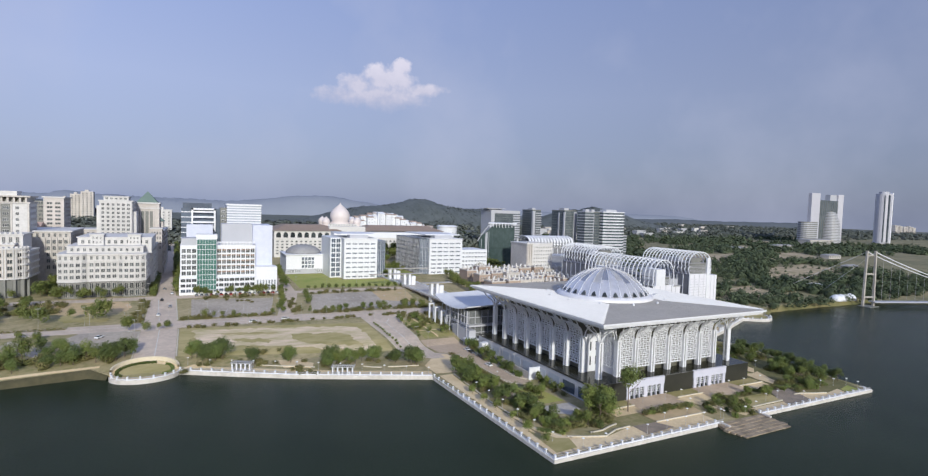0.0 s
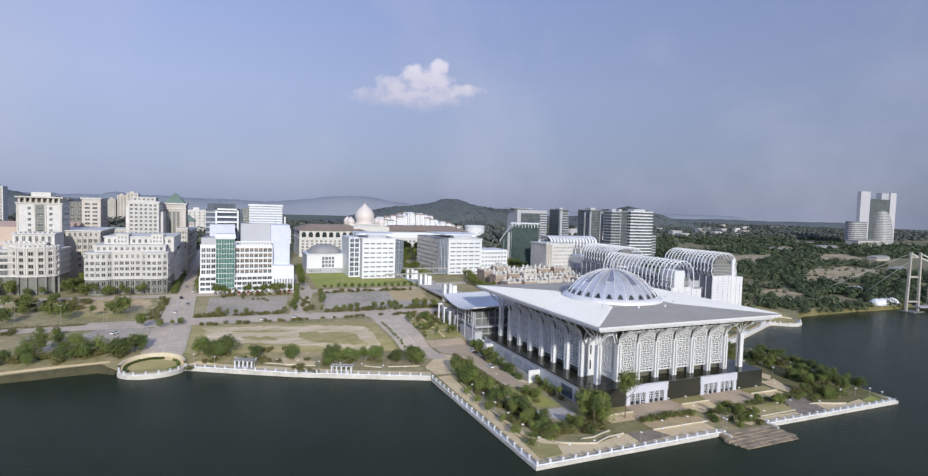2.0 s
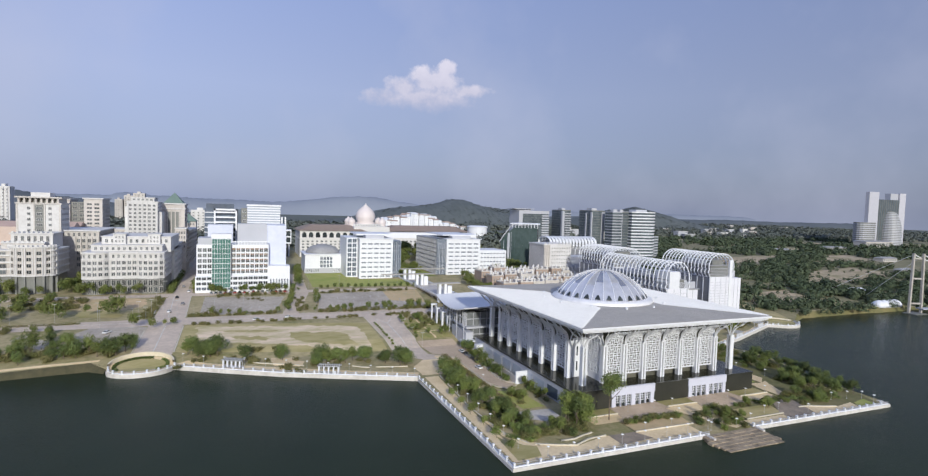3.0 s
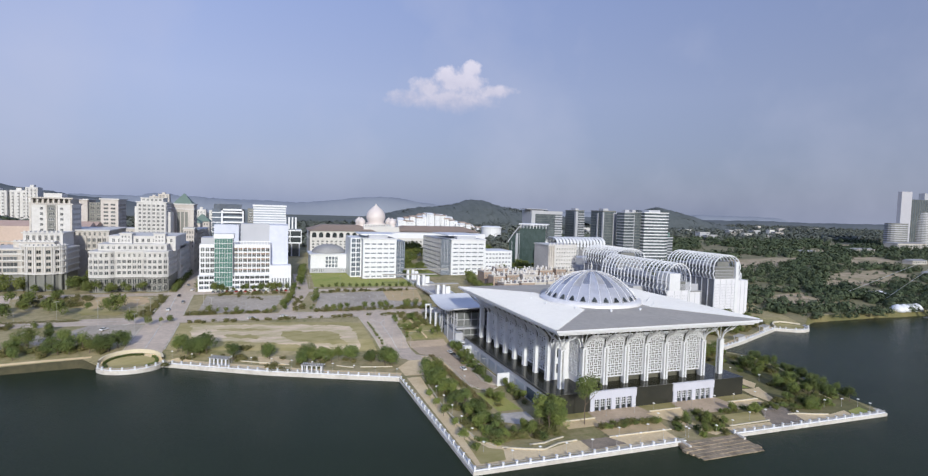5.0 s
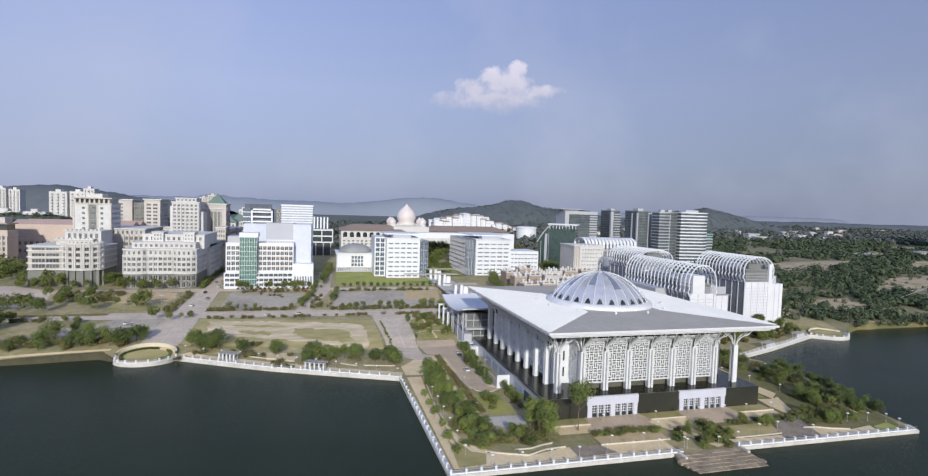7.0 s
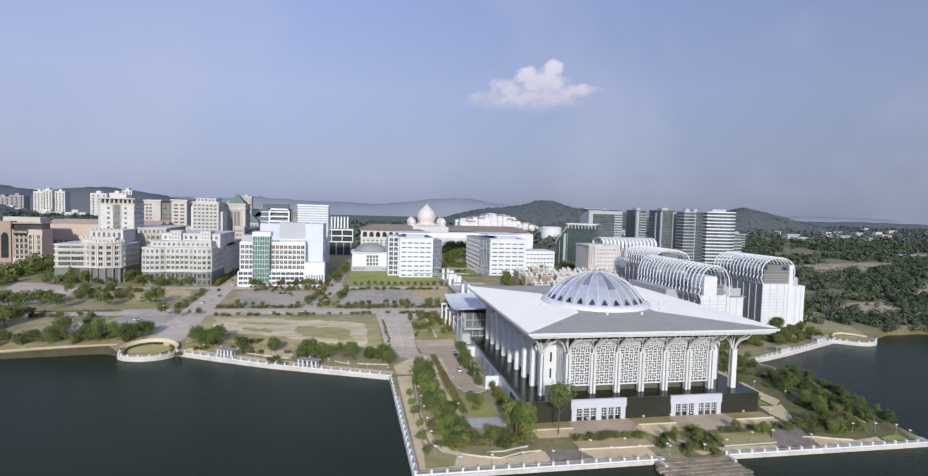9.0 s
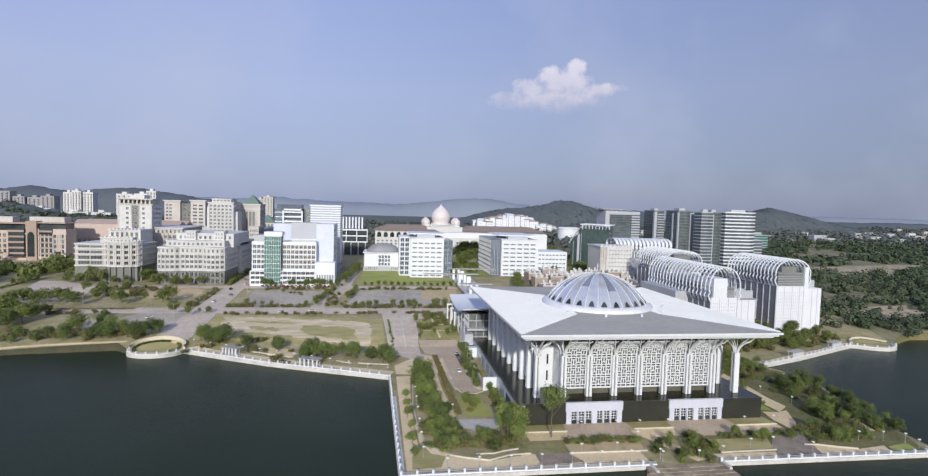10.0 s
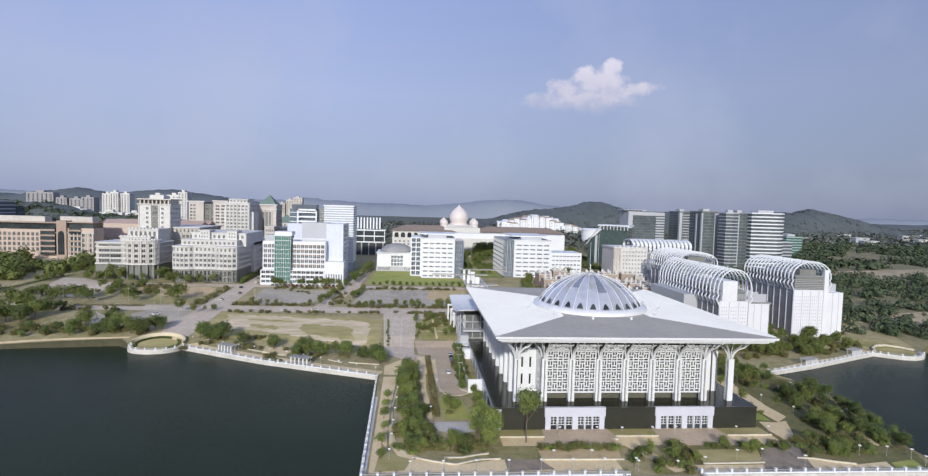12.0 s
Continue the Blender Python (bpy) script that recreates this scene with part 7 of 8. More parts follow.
def shrub(x, y, scale=1.0, z=None):
    s = shared("shrub", tree_rng.choice(SHRUB_MESH), None)
    s.matrix_basis = pose(x, y, ground_at(y) if z is None else z, 0, 0, tree_rng.uniform(0, 360)) @ Matrix.Diagonal((scale * tree_rng.uniform(0.8, 1.4), scale * tree_rng.uniform(0.8, 1.4), scale * tree_rng.uniform(0.7, 1.2), 1))
    tagged(s, "low mixed green garden shrub", "shrub", "garden shrubs")


def grove(kinds, x0, x1, y0, y1, n, scale=1.0):
    for _ in range(n):
        tree(tree_rng.choice(kinds), tree_rng.uniform(x0, x1), tree_rng.uniform(y0, y1), scale)


def row(kinds, a, b, n, scale=1.0, jitter=0.8):
    for i in range(n):
        s = i / max(1, n - 1)
        tree(tree_rng.choice(kinds), a[0] + (b[0] - a[0]) * s + tree_rng.uniform(-jitter, jitter), a[1] + (b[1] - a[1]) * s + tree_rng.uniform(-jitter, jitter), scale)


def shrubs(x0, x1, y0, y1, n, scale=1.0):
    for _ in range(n):
        shrub(tree_rng.uniform(x0, x1), tree_rng.uniform(y0, y1), scale)


def shrub_mass(name, label, spots):
    vs, fs, k = [], [], 0
    for x, y, sc in spots:
        me = tree_rng.choice(SHRUB_MESH)
        co = np.empty(len(me.vertices) * 3)
        me.vertices.foreach_get("co", co)
        quads = co.reshape(-1, 4, 3)[tree_rng.randrange(2)::2]
        mid = quads.mean(axis=1, keepdims=True)
        co = (mid + (quads - mid) * 1.35).reshape(-1, 3) * sc * np.array([tree_rng.uniform(0.8, 1.4), tree_rng.uniform(0.8, 1.4), tree_rng.uniform(0.7, 1.3)])
        vs.append(co + np.array([x, y, ground_at(y)]))
        fs.append(np.arange(len(co)).reshape(-1, 4) + k)
        k += len(co)
    me = bpy.data.meshes.new(name)
    me.from_pydata(np.concatenate(vs).tolist(), [], np.concatenate(fs).tolist())
    me.materials.append(SHRUB)
    return tagged(new(name, me), label, "shrubs", kind="stuff")


def joined_trees(name, label, kinds, spots, scale):
    """Trees too many to tell apart, kept as one mass of the same leafy crowns."""
    return joined_crowns(name, label, [(tree_rng.choice(kinds), x, y, scale) for x, y in spots])


def joined_crowns(name, label, spots):
    vs, fs, k = [], [], 0
    for kind, x, y, scale in spots:
        me = tree_rng.choice(TREE_KINDS[kind])[0]
        co = np.empty(len(me.vertices) * 3)
        me.vertices.foreach_get("co", co)
        quads = co.reshape(-1, 4, 3)[tree_rng.randrange(3)::3]
        mid = quads.mean(axis=1, keepdims=True)
        co = (mid + (quads - mid) * 1.65).reshape(-1, 3)
        a, sc = tree_rng.uniform(0, 6.28), scale * tree_rng.uniform(0.75, 1.2)
        rot = np.array([[math.cos(a), -math.sin(a), 0], [math.sin(a), math.cos(a), 0], [0, 0, 1]])
        vs.append(co @ rot.T * sc + np.array([x, y, ground_at(y)]))
        n = len(co) // 4
        fs.append(np.arange(n * 4).reshape(n, 4) + k)
        k += n * 4
    me = bpy.data.meshes.new(name)
    me.from_pydata(np.concatenate(vs).tolist(), [], np.concatenate(fs).tolist())
    me.materials.append(LEAF_MASS)
    return tagged(new(name, me), label, "trees", kind="stuff")


LEAF_MASS = material("mixed_leaves", (0.075, 0.112, 0.026), 0.65, col2=(0.165, 0.18, 0.048), fine=0.5, coarse=0.09, amount=0.55, spec=0.3)


def spread(x0, x1, y0, y1, n):
    return [(tree_rng.uniform(x0, x1), tree_rng.uniform(y0, y1)) for _ in range(n)]


# along the promenade
grove(["round", "round", "young"], 1, 22, 249, 255, 8)
row(["round"], (28, 245), (29, 245), 1)
grove(["round", "young"], 39, 44, 239, 243, 2, 0.9)
grove(["round", "young", "round"], 55, 79, 226, 234, 9, 0.95)
grove(["round"], 86, 97, 218, 226, 5, 0.95)
# west shore: scattered scrub trees, then a close row beside the car park
for x, y, sc in ((-79.5, 253.5, 0.55), (-80.9, 261.2, 0.6), (-69.7, 255, 0.6), (-66.9, 260, 0.5), (-58.5, 255.4, 0.5), (-62.1, 264.5, 0.85), (-57.6, 266.6, 0.95), (-63.7, 272, 0.8), (-48.2, 258.5, 0.6), (-43.7, 258.4, 0.7), (-39.5, 258.6, 0.75),
                 (-36, 263, 0.8), (-32, 259, 0.85), (-28.3, 258.4, 0.9), (-25.0, 259, 0.95), (-22.2, 263, 0.85), (-19.7, 265.5, 0.65), (-54.6, 282.2, 0.6), (-58.2, 293.4, 0.6), (-66.5, 299.7, 0.5), (-47.4, 277.0, 0.65), (-50, 270, 0.7), (-44, 268, 0.75),
                 (-90.6, 298.6, 0.7), (-90.7, 302.8, 0.6), (-102.0, 275.3, 1.15), (-95.0, 275.6, 1.1), (-91.3, 281.0, 1.05), (-90.5, 287.5, 0.95), (-98, 282, 1.0), (-106, 268, 1.0), (-112, 262, 0.9), (-119.6, 304.3, 1.0), (-116.8, 311.7, 0.9), (-110, 300, 1.0), (-104, 292, 1.0), (-116, 288, 1.1)):
    tree("young" if tree_rng.random() < 0.22 else "round", x, y, sc * 1.15)
# round the lots and the avenue
tree("young", -24.5, 295.5, 1.15)
tree("young", -16.8, 295.8, 0.9)
for x, y in ((-123.8, 327.0), (-116.2, 324.1), (-109.3, 322.9), (-103.7, 323.2), (-98.8, 325.1), (-94.8, 325.4), (-86.6, 317.9)):
    tree("round", x, y, 0.95)
for x, y, sc in ((-158.2, 382.1, 0.6), (-153.0, 382.6, 0.65), (-154.2, 393.1, 0.5), (-154.8, 401.3, 0.5), (-153.5, 419.1, 0.9), (-139.5, 417.7, 0.9), (-125.6, 404.4, 0.9), (-116.7, 399.7, 1.0), (-108, 398, 0.85), (-94.3, 346.2, 0.7), (-85.0, 337.8, 0.8), (-87.3, 352.3, 0.8),
                 (-72.8, 335.1, 0.9), (-63.8, 322.3, 0.75), (-76.4, 356.9, 0.7), (-78.2, 366.8, 0.7), (-51.7, 326.2, 0.5), (-42.1, 326.7, 0.75), (-37.4, 329, 0.8), (-49.3, 349.2, 0.3), (-11.4, 298.0, 0.4), (-7.4, 302.4, 0.35)):
    tree("open" if tree_rng.random() < 0.2 else "round", x, y, sc * 1.35)
row(["round", "young", "open"], (-66, 382), (-34, 380), 8, 0.95, 1.6)
row(["round"], (-78, 392), (-76, 420), 5, 1.0, 1.5)
row(["round", "young"], (-128, 391), (-90, 390), 6, 0.9, 1.5)
row(["young", "small"], (6, 318), (45, 317), 10, 0.6)
row(["young", "small", "round"], (6, 380), (62, 380), 14, 0.7)
row(["round", "young"], (50, 318), (57, 366), 8, 0.65)
row(["small", "round"], (66, 318), (73, 366), 6, 0.6)
row(["round", "young", "small"], (70, 317), (140, 314), 16, 0.65, 1.6)
joined_trees("hedge_trees", "clipped green trees along the lawn", ["round"], [(78 + 5 * i, 387 - 0.2 * i) for i in range(15)], 0.46)
row(["round", "young"], (63, 392), (68, 470), 9, 0.9)
joined_trees("palace_trees", "tall dark green trees before the courthouse", ["round", "tall"], spread(172, 292, 574, 594, 34), 1.9)
joined_trees("court_trees", "green trees round the court buildings", ["round", "young"], spread(198, 262, 396, 424, 26) + spread(262, 300, 470, 592, 36) + spread(190, 200, 340, 390, 10) + spread(300, 372, 560, 596, 24), 0.95)
drape("lawn", [(152, 432), (184, 432), (184, 570), (152, 570)], 0.05, LAWN, "green court between the white offices", "lawn")
grove(["round", "tall"], 152, 184, 500, 545, 14, 1.5)
grove(["round", "young"], 154, 184, 445, 498, 16, 0.8)
row(["round"], (150, 430), (152, 480), 5, 1.0)
row(["round"], (232, 425), (262, 422), 7, 1.1)
verges = []
for x0, x1, y0, y1, n, sc in ((-2, 46, 316.5, 319, 26, 1.0), (66, 142, 313.5, 316.5, 44, 1.1), (0, 88, 299, 301, 30, 0.8), (8, 46, 352, 370, 8, 0.8), (2, 60, 369, 372, 26, 0.9), (72, 140, 369.5, 373, 34, 0.9),
                              (95, 120, 300, 302, 10, 0.9), (-100, -60, 345, 376, 34, 1.4), (-25, -20.5, 316, 372, 18, 1.1), (-110, -25, 256, 268, 50, 1.4), (305, 330, 236, 246, 14, 1.2), (330, 352, 244, 252, 14, 1.2), (240, 300, 226, 244, 30, 1.2),
                              (-140, -60, 300, 304, 30, 1.0), (56, 62, 320, 366, 14, 1.0), (114, 134, 268, 300, 34, 1.0), (40, 92, 220, 240, 26, 0.9), (0, 40, 240, 256, 20, 0.9)):
    verges += [(tree_rng.uniform(x0, x1), tree_rng.uniform(y0, y1), sc) for _ in range(n)]
shrub_mass("verge_shrubs", "low mixed shrubs along verges and car parks", verges)
# mosque drive and garden
row(["small"], (97, 246), (94.5, 284), 12, 0.45, 0.3)
row(["small", "young"], (111.5, 256), (111, 286), 7, 0.6)
grove(["small", "young"], 114, 129, 257, 287, 16, 0.5)
row(["round", "small", "young"], (130.5, 236), (130, 190), 13, 0.6, 1.2)
shrubs(127.5, 132, 186, 232, 22, 1.2)
row(["young"], (133.2, 178), (133.5, 163), 4, 0.5)
shrubs(132, 135, 160, 182, 10, 0.9)
grove(["round", "round", "young"], 105.5, 110.5, 184, 205, 14, 0.78)
grove(["round", "young"], 106, 110.5, 164, 184, 10, 0.72)
grove(["round", "open", "young"], 106.5, 114, 141, 162, 12, 0.66)
grove(["round", "round", "young", "open"], 107, 125, 132.5, 140, 12, 0.5)
grove(["open", "young"], 127, 135, 133, 142, 6, 0.95)
for x, y, sc in ((132.5, 138.5, 1.25), (129.5, 142, 1.1), (134.5, 143.5, 1.1)):
    tree("tall", x, y, sc)
grove(["round", "young"], 130, 134.5, 141, 147, 3, 0.8)
shrubs(107, 133, 131.5, 141, 36, 1.1)
shrubs(106, 116, 140, 164, 26, 1.1)
tall_open = new("tree")
tall_open.matrix_basis = pose(144.6, 138.0, 1.7)
tagged(tall_open, "tall tree with a high open crown on a bare trunk", "tree", "lakeside trees")
shared("trunk", trunk_mesh(77, 0.26, 14.0, 10.0), tall_open)
shared("crown", crown_mesh(78, 4.3, 7.5, 9.0, 300, 0.5, LEAF, 6), tall_open)
kerb([(119.6, 226), (120.1, 186), (121.6, 180), (124.5, 177.2), (127.6, 177.6), (130.6, 179.8)], "low cream kerb along the brick drive", 0.4, 0.3)
kerb([(129.4, 226), (127.0, 190), (128.4, 184.5), (131.0, 181.5)], "low cream kerb on the mosque side of the drive", 0.4, 0.3)
kerb([(104.3, 200), (103.6, 184), (102.6, 166), (103.4, 150), (104.6, 138), (108.6, 130)], "low cream kerb of the waterside planting", 0.4, 0.25)
def hedge_strip(pts, width, height, n, mat, label, seed, gap=-2.0):
    """Small leaves strewn along a line, with gaps where the growth is thin."""
    rg = random.Random(seed)
    vs, fs = [], []
    lens = [math.dist(a, b) for a, b in zip(pts, pts[1:])]
    for _ in range(n):
        i = rg.choices(range(len(lens)), lens)[0]
        p = Vector(pts[i]).lerp(Vector(pts[i + 1]), rg.random())
        x, y = p.x + rg.uniform(-width, width), p.y + rg.uniform(-0.6 * width, 0.6 * width)
        if noise.noise(Vector((x * 0.5, y * 0.3, 4))) < gap:
            continue
        c = Vector((x, y, ground_at(y) + 0.2 + rg.uniform(0.0, height)))
        u = Vector((rg.gauss(0, 1), rg.gauss(0, 1), rg.gauss(0, 0.5))).normalized() * 0.22
        v = u.cross(Vector((rg.gauss(0, 1), rg.gauss(0, 1), rg.gauss(0, 1))).normalized())
        k = len(vs)
        vs += [tuple(c - u), tuple(c - v), tuple(c + u), tuple(c + v)]
        fs.append((k, k + 1, k + 2, k + 3))
    me = bpy.data.meshes.new("hedge")
    me.from_pydata(vs, [], fs)
    me.materials.append(mat)
    return tagged(new("hedge", me), label, "hedge", kind="stuff")


hedge_strip([(116.2, 228), (117.8, 158)], 1.25, 1.1, 5200, HEDGE, "reddish brown hedge strip beside the drive", 14, -0.28)
hedge_strip(arc(-13.5, 246.6, 9.9, 7.0, 70, 215, 18), 0.6, 0.9, 2600, LEAF, "dark clipped hedge round the lookout lawn", 15)
hedge_strip(arc(-13.5, 246.6, 9.9, 7.0, -50, 40, 12), 0.6, 0.8, 1600, LEAF, "dark clipped hedge at the foot of the lookout wall", 16)
hedge_strip([(-163, 340), (-157, 362), (-155, 407)], 0.9, 1.4, 3000, LEAF, "dark hedge along the edge of a car park", 17)
hedge_strip([(-104, 311), (-51, 311.5)], 0.8, 1.0, 2200, SHRUB, "low green hedge along the cross street", 18)
shrubs(104.5, 111, 132, 200, 24, 0.9)
shrubs(121, 127, 160, 172, 5, 0.9)
row(["young"], (122.5, 168), (125, 163), 3, 0.55)
shrubs(148, 171, 132.5, 135.5, 22, 0.9)
shrubs(187, 192, 126, 136, 14, 0.9)
shrubs(196, 226, 132, 135, 16, 0.8)
row(["small"], (100.8, 128), (100.4, 176), 6, 0.9, 0.5)
# boat steps and east garden
grove(["young", "open", "small"], 176, 192, 119, 131, 11, 0.55)
shrubs(172, 192, 118, 132, 16, 1.0)
row(["round"], (255, 153), (259, 134), 9, 0.62, 1.2)
grove(["round", "young"], 245, 253, 138, 156, 10, 0.6)
grove(["round", "young", "open"], 247, 268, 162, 204, 20, 0.62)
row(["round", "open", "round"], (261.5, 128), (273.5, 186), 13, 0.62, 1.0)
grove(["round", "open", "young"], 229, 246, 126, 138, 12, 0.45)
row(["small", "young"], (234, 158), (236, 200), 7, 0.6)
grove(["small"], 198, 222, 128, 134, 8, 0.9)
joined_trees("east_trees", "dense green trees at the east shore", ["round", "young"], spread(230, 258, 192, 212, 22), 0.7)
shrubs(228, 248, 127, 138, 30, 1.0)
shrubs(246, 262, 128, 160, 22, 1.0)
shrubs(246, 270, 160, 200, 20, 1.1)
joined_trees("cove_trees", "dark green trees above the cove", ["round"], spread(262, 345, 240, 262, 40), 0.85)
joined_trees("cove_trees", "mixed green trees behind the cove", ["round", "young"], spread(256, 318, 230, 246, 34), 0.75)

joined_crowns("town_trees", "green trees along streets, lawns and car parks of the town", TOWN_TREES)


# ---- far woods: one mass of crowns
def woods(name, label, spots, seed, size=(3.5, 7.5), mat=None, height=ground_at):
    rg = np.random.default_rng(seed)
    n = 150 if mat is LEAF_MASS else (110 if mat is None else 44)
    quad = np.array([[-1.0, 0.0], [0.0, -0.62], [1.0, 0.0], [0.0, 0.62]])
    vs, fs, k = [], [], 0
    for x, y in spots:
        s = rg.uniform(*size)
        d = rg.normal(size=(n, 3)) * np.array([1, 1, 0.9])
        d /= np.linalg.norm(d, axis=1)[:, None]
        lump = 1 + 0.32 * np.sin(d @ rg.normal(size=3) * 3.1 + rg.uniform(0, 6))
        c = d * (s * rg.uniform(0.72, 1.05, n) * lump)[:, None]
        c[:, 2] = np.maximum(c[:, 2], -s * 0.6) * rg.uniform(0.85, 1.2) + s * 0.75
        nrm = d + rg.normal(size=(n, 3)) * (0.28 if mat is LEAF_MASS else 0.14) + np.array([0, 0, 0.2 if mat in (None, LEAF_MASS) else 0.7])
        u = np.cross(nrm, rg.normal(size=(n, 3)))
        u /= np.linalg.norm(u, axis=1)[:, None]
        v = np.cross(nrm, u)
        v /= np.linalg.norm(v, axis=1)[:, None]
        leaf = s * (rg.uniform(0.14, 0.28, n) if mat is LEAF_MASS else rg.uniform(0.15, 0.31, n) if mat is None else rg.uniform(0.30, 0.52, n))
        q = c[:, None, :] + leaf[:, None, None] * (quad[None, :, :1] * u[:, None, :] + quad[None, :, 1:] * v[:, None, :])
        vs.append(q.reshape(-1, 3) + np.array([x, y, height(y) if height is ground_at else height(x, y)]))
        fs.append(np.arange(n * 4).reshape(n, 4) + k)
        k += n * 4
    me = bpy.data.meshes.new(name)
    v, f = np.concatenate(vs), np.concatenate(fs)
    me.from_pydata(v.tolist(), [], f.tolist())
    me.materials.append(mat or WOODS)
    ob = new(name, me)
    return tagged(ob, label, "woods", kind="stuff")


def scatter(x0, x1, y0, y1, n, seed, keep=0.0, scale=0.006):
    rg = random.Random(seed)
    out = []
    while len(out) < n:
        x, y = rg.uniform(x0, x1), y0 + (y1 - y0) * rg.random() ** 1.3
        if noise.noise(Vector((x * scale, y * scale, seed))) > keep:
            out.append((x, y))
    return out


drape("wood_floor", [(382, 242), (405, 257), (450, 259.5), (530, 257.5), (570, 242), (620, 227), (760, 202), (1200, 192), (4400, 185), (4400, 4400), (520, 4400), (500, 600), (400, 330)], 0.03, UNDERGROWTH, "dark scrubby ground under the woods", "ground")
def inside(p, poly):
    hit = False
    for (xa, ya), (xb, yb) in zip(poly, poly[1:] + poly[:1]):
        if (ya > p[1]) != (yb > p[1]) and p[0] < xa + (xb - xa) * (p[1] - ya) / (yb - ya):
            hit = not hit
    return hit


def clear_of(spots, polys):
    return [p for p in spots if not any(inside(p, q) for q in polys)]


# open ground between the woods across the lake
CLEARINGS = [[(545, 350), (640, 408), (740, 428), (745, 376), (622, 338)], [(518, 472), (560, 528), (650, 548), (741, 572), (810, 566), (690, 498), (600, 470)], [(780, 476), (866, 560), (980, 580), (920, 498)],
             [(392, 280), (404, 310), (478, 322), (466, 286), (430, 274)], [(1120, 815), (1290, 860), (1300, 780), (1180, 770)], [(900, 690), (1010, 720), (1040, 690), (930, 660)]]
WEST_CLEARINGS = [[(-245, 505), (-228, 548), (-192, 505), (-180, 452), (-212, 450)], [(-176, 395), (-160, 430), (-152, 430), (-156, 350), (-166, 350)]]
MEADOW = material("dry_meadow", (0.52, 0.40, 0.28), 0.95, col2=(0.22, 0.20, 0.085), fine=0.12, coarse=0.03, amount=0.45, bump=0.3, bump_scale=1.0)
for poly in CLEARINGS:
    drape("bare_ground", poly, 0.08, MEADOW, "dry open ground between the woods", "bare ground")
woods("far_woods", "close green woods across the lake", clear_of(scatter(392, 800, 261, 520, 1200, 3, -0.2, 0.02), CLEARINGS), 3, (2.3, 5.2))
woods("far_woods", "thin scrub in the clearings across the lake", [p for p in scatter(392, 800, 261, 520, 900, 33, -0.1, 0.05) if any(inside(p, q) for q in CLEARINGS)][:70], 33, (1.0, 2.2))
woods("far_woods", "low trees along the far shore", scatter(395, 760, 250, 268, 110, 23, -0.35, 0.03), 23, (1.8, 4.0))
woods("far_woods", "dark green woods beyond the clearings", clear_of(scatter(470, 1500, 500, 980, 1900, 43, -0.25, 0.008), CLEARINGS), 43, (3.2, 6.5), WOODS)
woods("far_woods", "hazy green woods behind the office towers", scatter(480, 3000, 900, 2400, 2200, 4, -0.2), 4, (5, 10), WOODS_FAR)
drape("wood_floor", [(-4400, 620), (-150, 700), (500, 640), (500, 4400), (-4400, 4400)], 0.03, UNDERGROWTH, "dark scrubby ground behind the town", "ground")
# woodland colour paled towards the sky, with haze painted in
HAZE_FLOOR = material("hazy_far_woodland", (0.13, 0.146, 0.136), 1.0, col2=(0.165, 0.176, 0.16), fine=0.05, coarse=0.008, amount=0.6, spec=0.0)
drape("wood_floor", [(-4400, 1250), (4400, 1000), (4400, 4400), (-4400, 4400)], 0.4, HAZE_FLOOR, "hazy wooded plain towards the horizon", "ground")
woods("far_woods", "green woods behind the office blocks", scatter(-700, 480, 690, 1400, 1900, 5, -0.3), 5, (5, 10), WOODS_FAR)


def hill_height(tops, y0, depth, base=10.0):
    def at(x, y):
        k = math.sin(math.pi * (y - y0 + depth / 2) / depth)
        return base + (float(np.interp(x, [t[0] for t in tops], [t[1] for t in tops])) - base) * max(k, 0.0) ** 0.8 - 6.0
    return at


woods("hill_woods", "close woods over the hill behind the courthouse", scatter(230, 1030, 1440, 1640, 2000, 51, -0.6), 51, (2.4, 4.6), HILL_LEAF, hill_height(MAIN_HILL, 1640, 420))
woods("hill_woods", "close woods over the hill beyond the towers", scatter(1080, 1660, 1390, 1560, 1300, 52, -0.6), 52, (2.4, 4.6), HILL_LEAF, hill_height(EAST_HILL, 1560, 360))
woods("hill_woods", "dark green woods over the rise behind the ministry", scatter(-600, -215, 662, 722, 620, 53, -0.6), 53, (3.0, 5.5), WOODS, hill_height(WEST_RISE, 720, 130, 15.0))
woods("far_woods", "dark green woods below the ministry", clear_of(scatter(-420, -158, 330, 500, 420, 6, -0.15, 0.012), WEST_CLEARINGS), 6, (3.5, 6.5), LEAF_MASS)
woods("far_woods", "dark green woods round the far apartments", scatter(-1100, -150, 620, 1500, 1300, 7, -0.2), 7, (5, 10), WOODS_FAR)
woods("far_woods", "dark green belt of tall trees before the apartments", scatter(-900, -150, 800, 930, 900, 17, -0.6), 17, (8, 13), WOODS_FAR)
woods("avenue_trees", "green trees lining the avenue", [(-18.6 - 0.027 * d + 0.4 * math.sin(d), 386 + d) for d in range(0, 520, 6)] + [(-5.4 - 0.024 * d + 0.5 * math.sin(d * 3), 398 + d) for d in range(0, 520, 7)], 8, (1.6, 2.9), LEAF_MASS)
woods("shore_thicket", "dense green thicket along the west shore", scatter(-260, -108, 258, 312, 120, 9, -0.3, 0.02), 9, (2.6, 4.6), LEAF_MASS)
woods("shore_thicket", "dark green trees behind the cove", scatter(356, 430, 264, 312, 36, 10, -0.5, 0.02), 10, (2.2, 4.4))
teal = thing("glazed_block", (638.0, 700.0, 15.5), "small green glazed block beside the banded towers", "office building")
mass(teal, "glass_body", 0, 24, 0, 22, 0, 30, GLASS_GREEN)
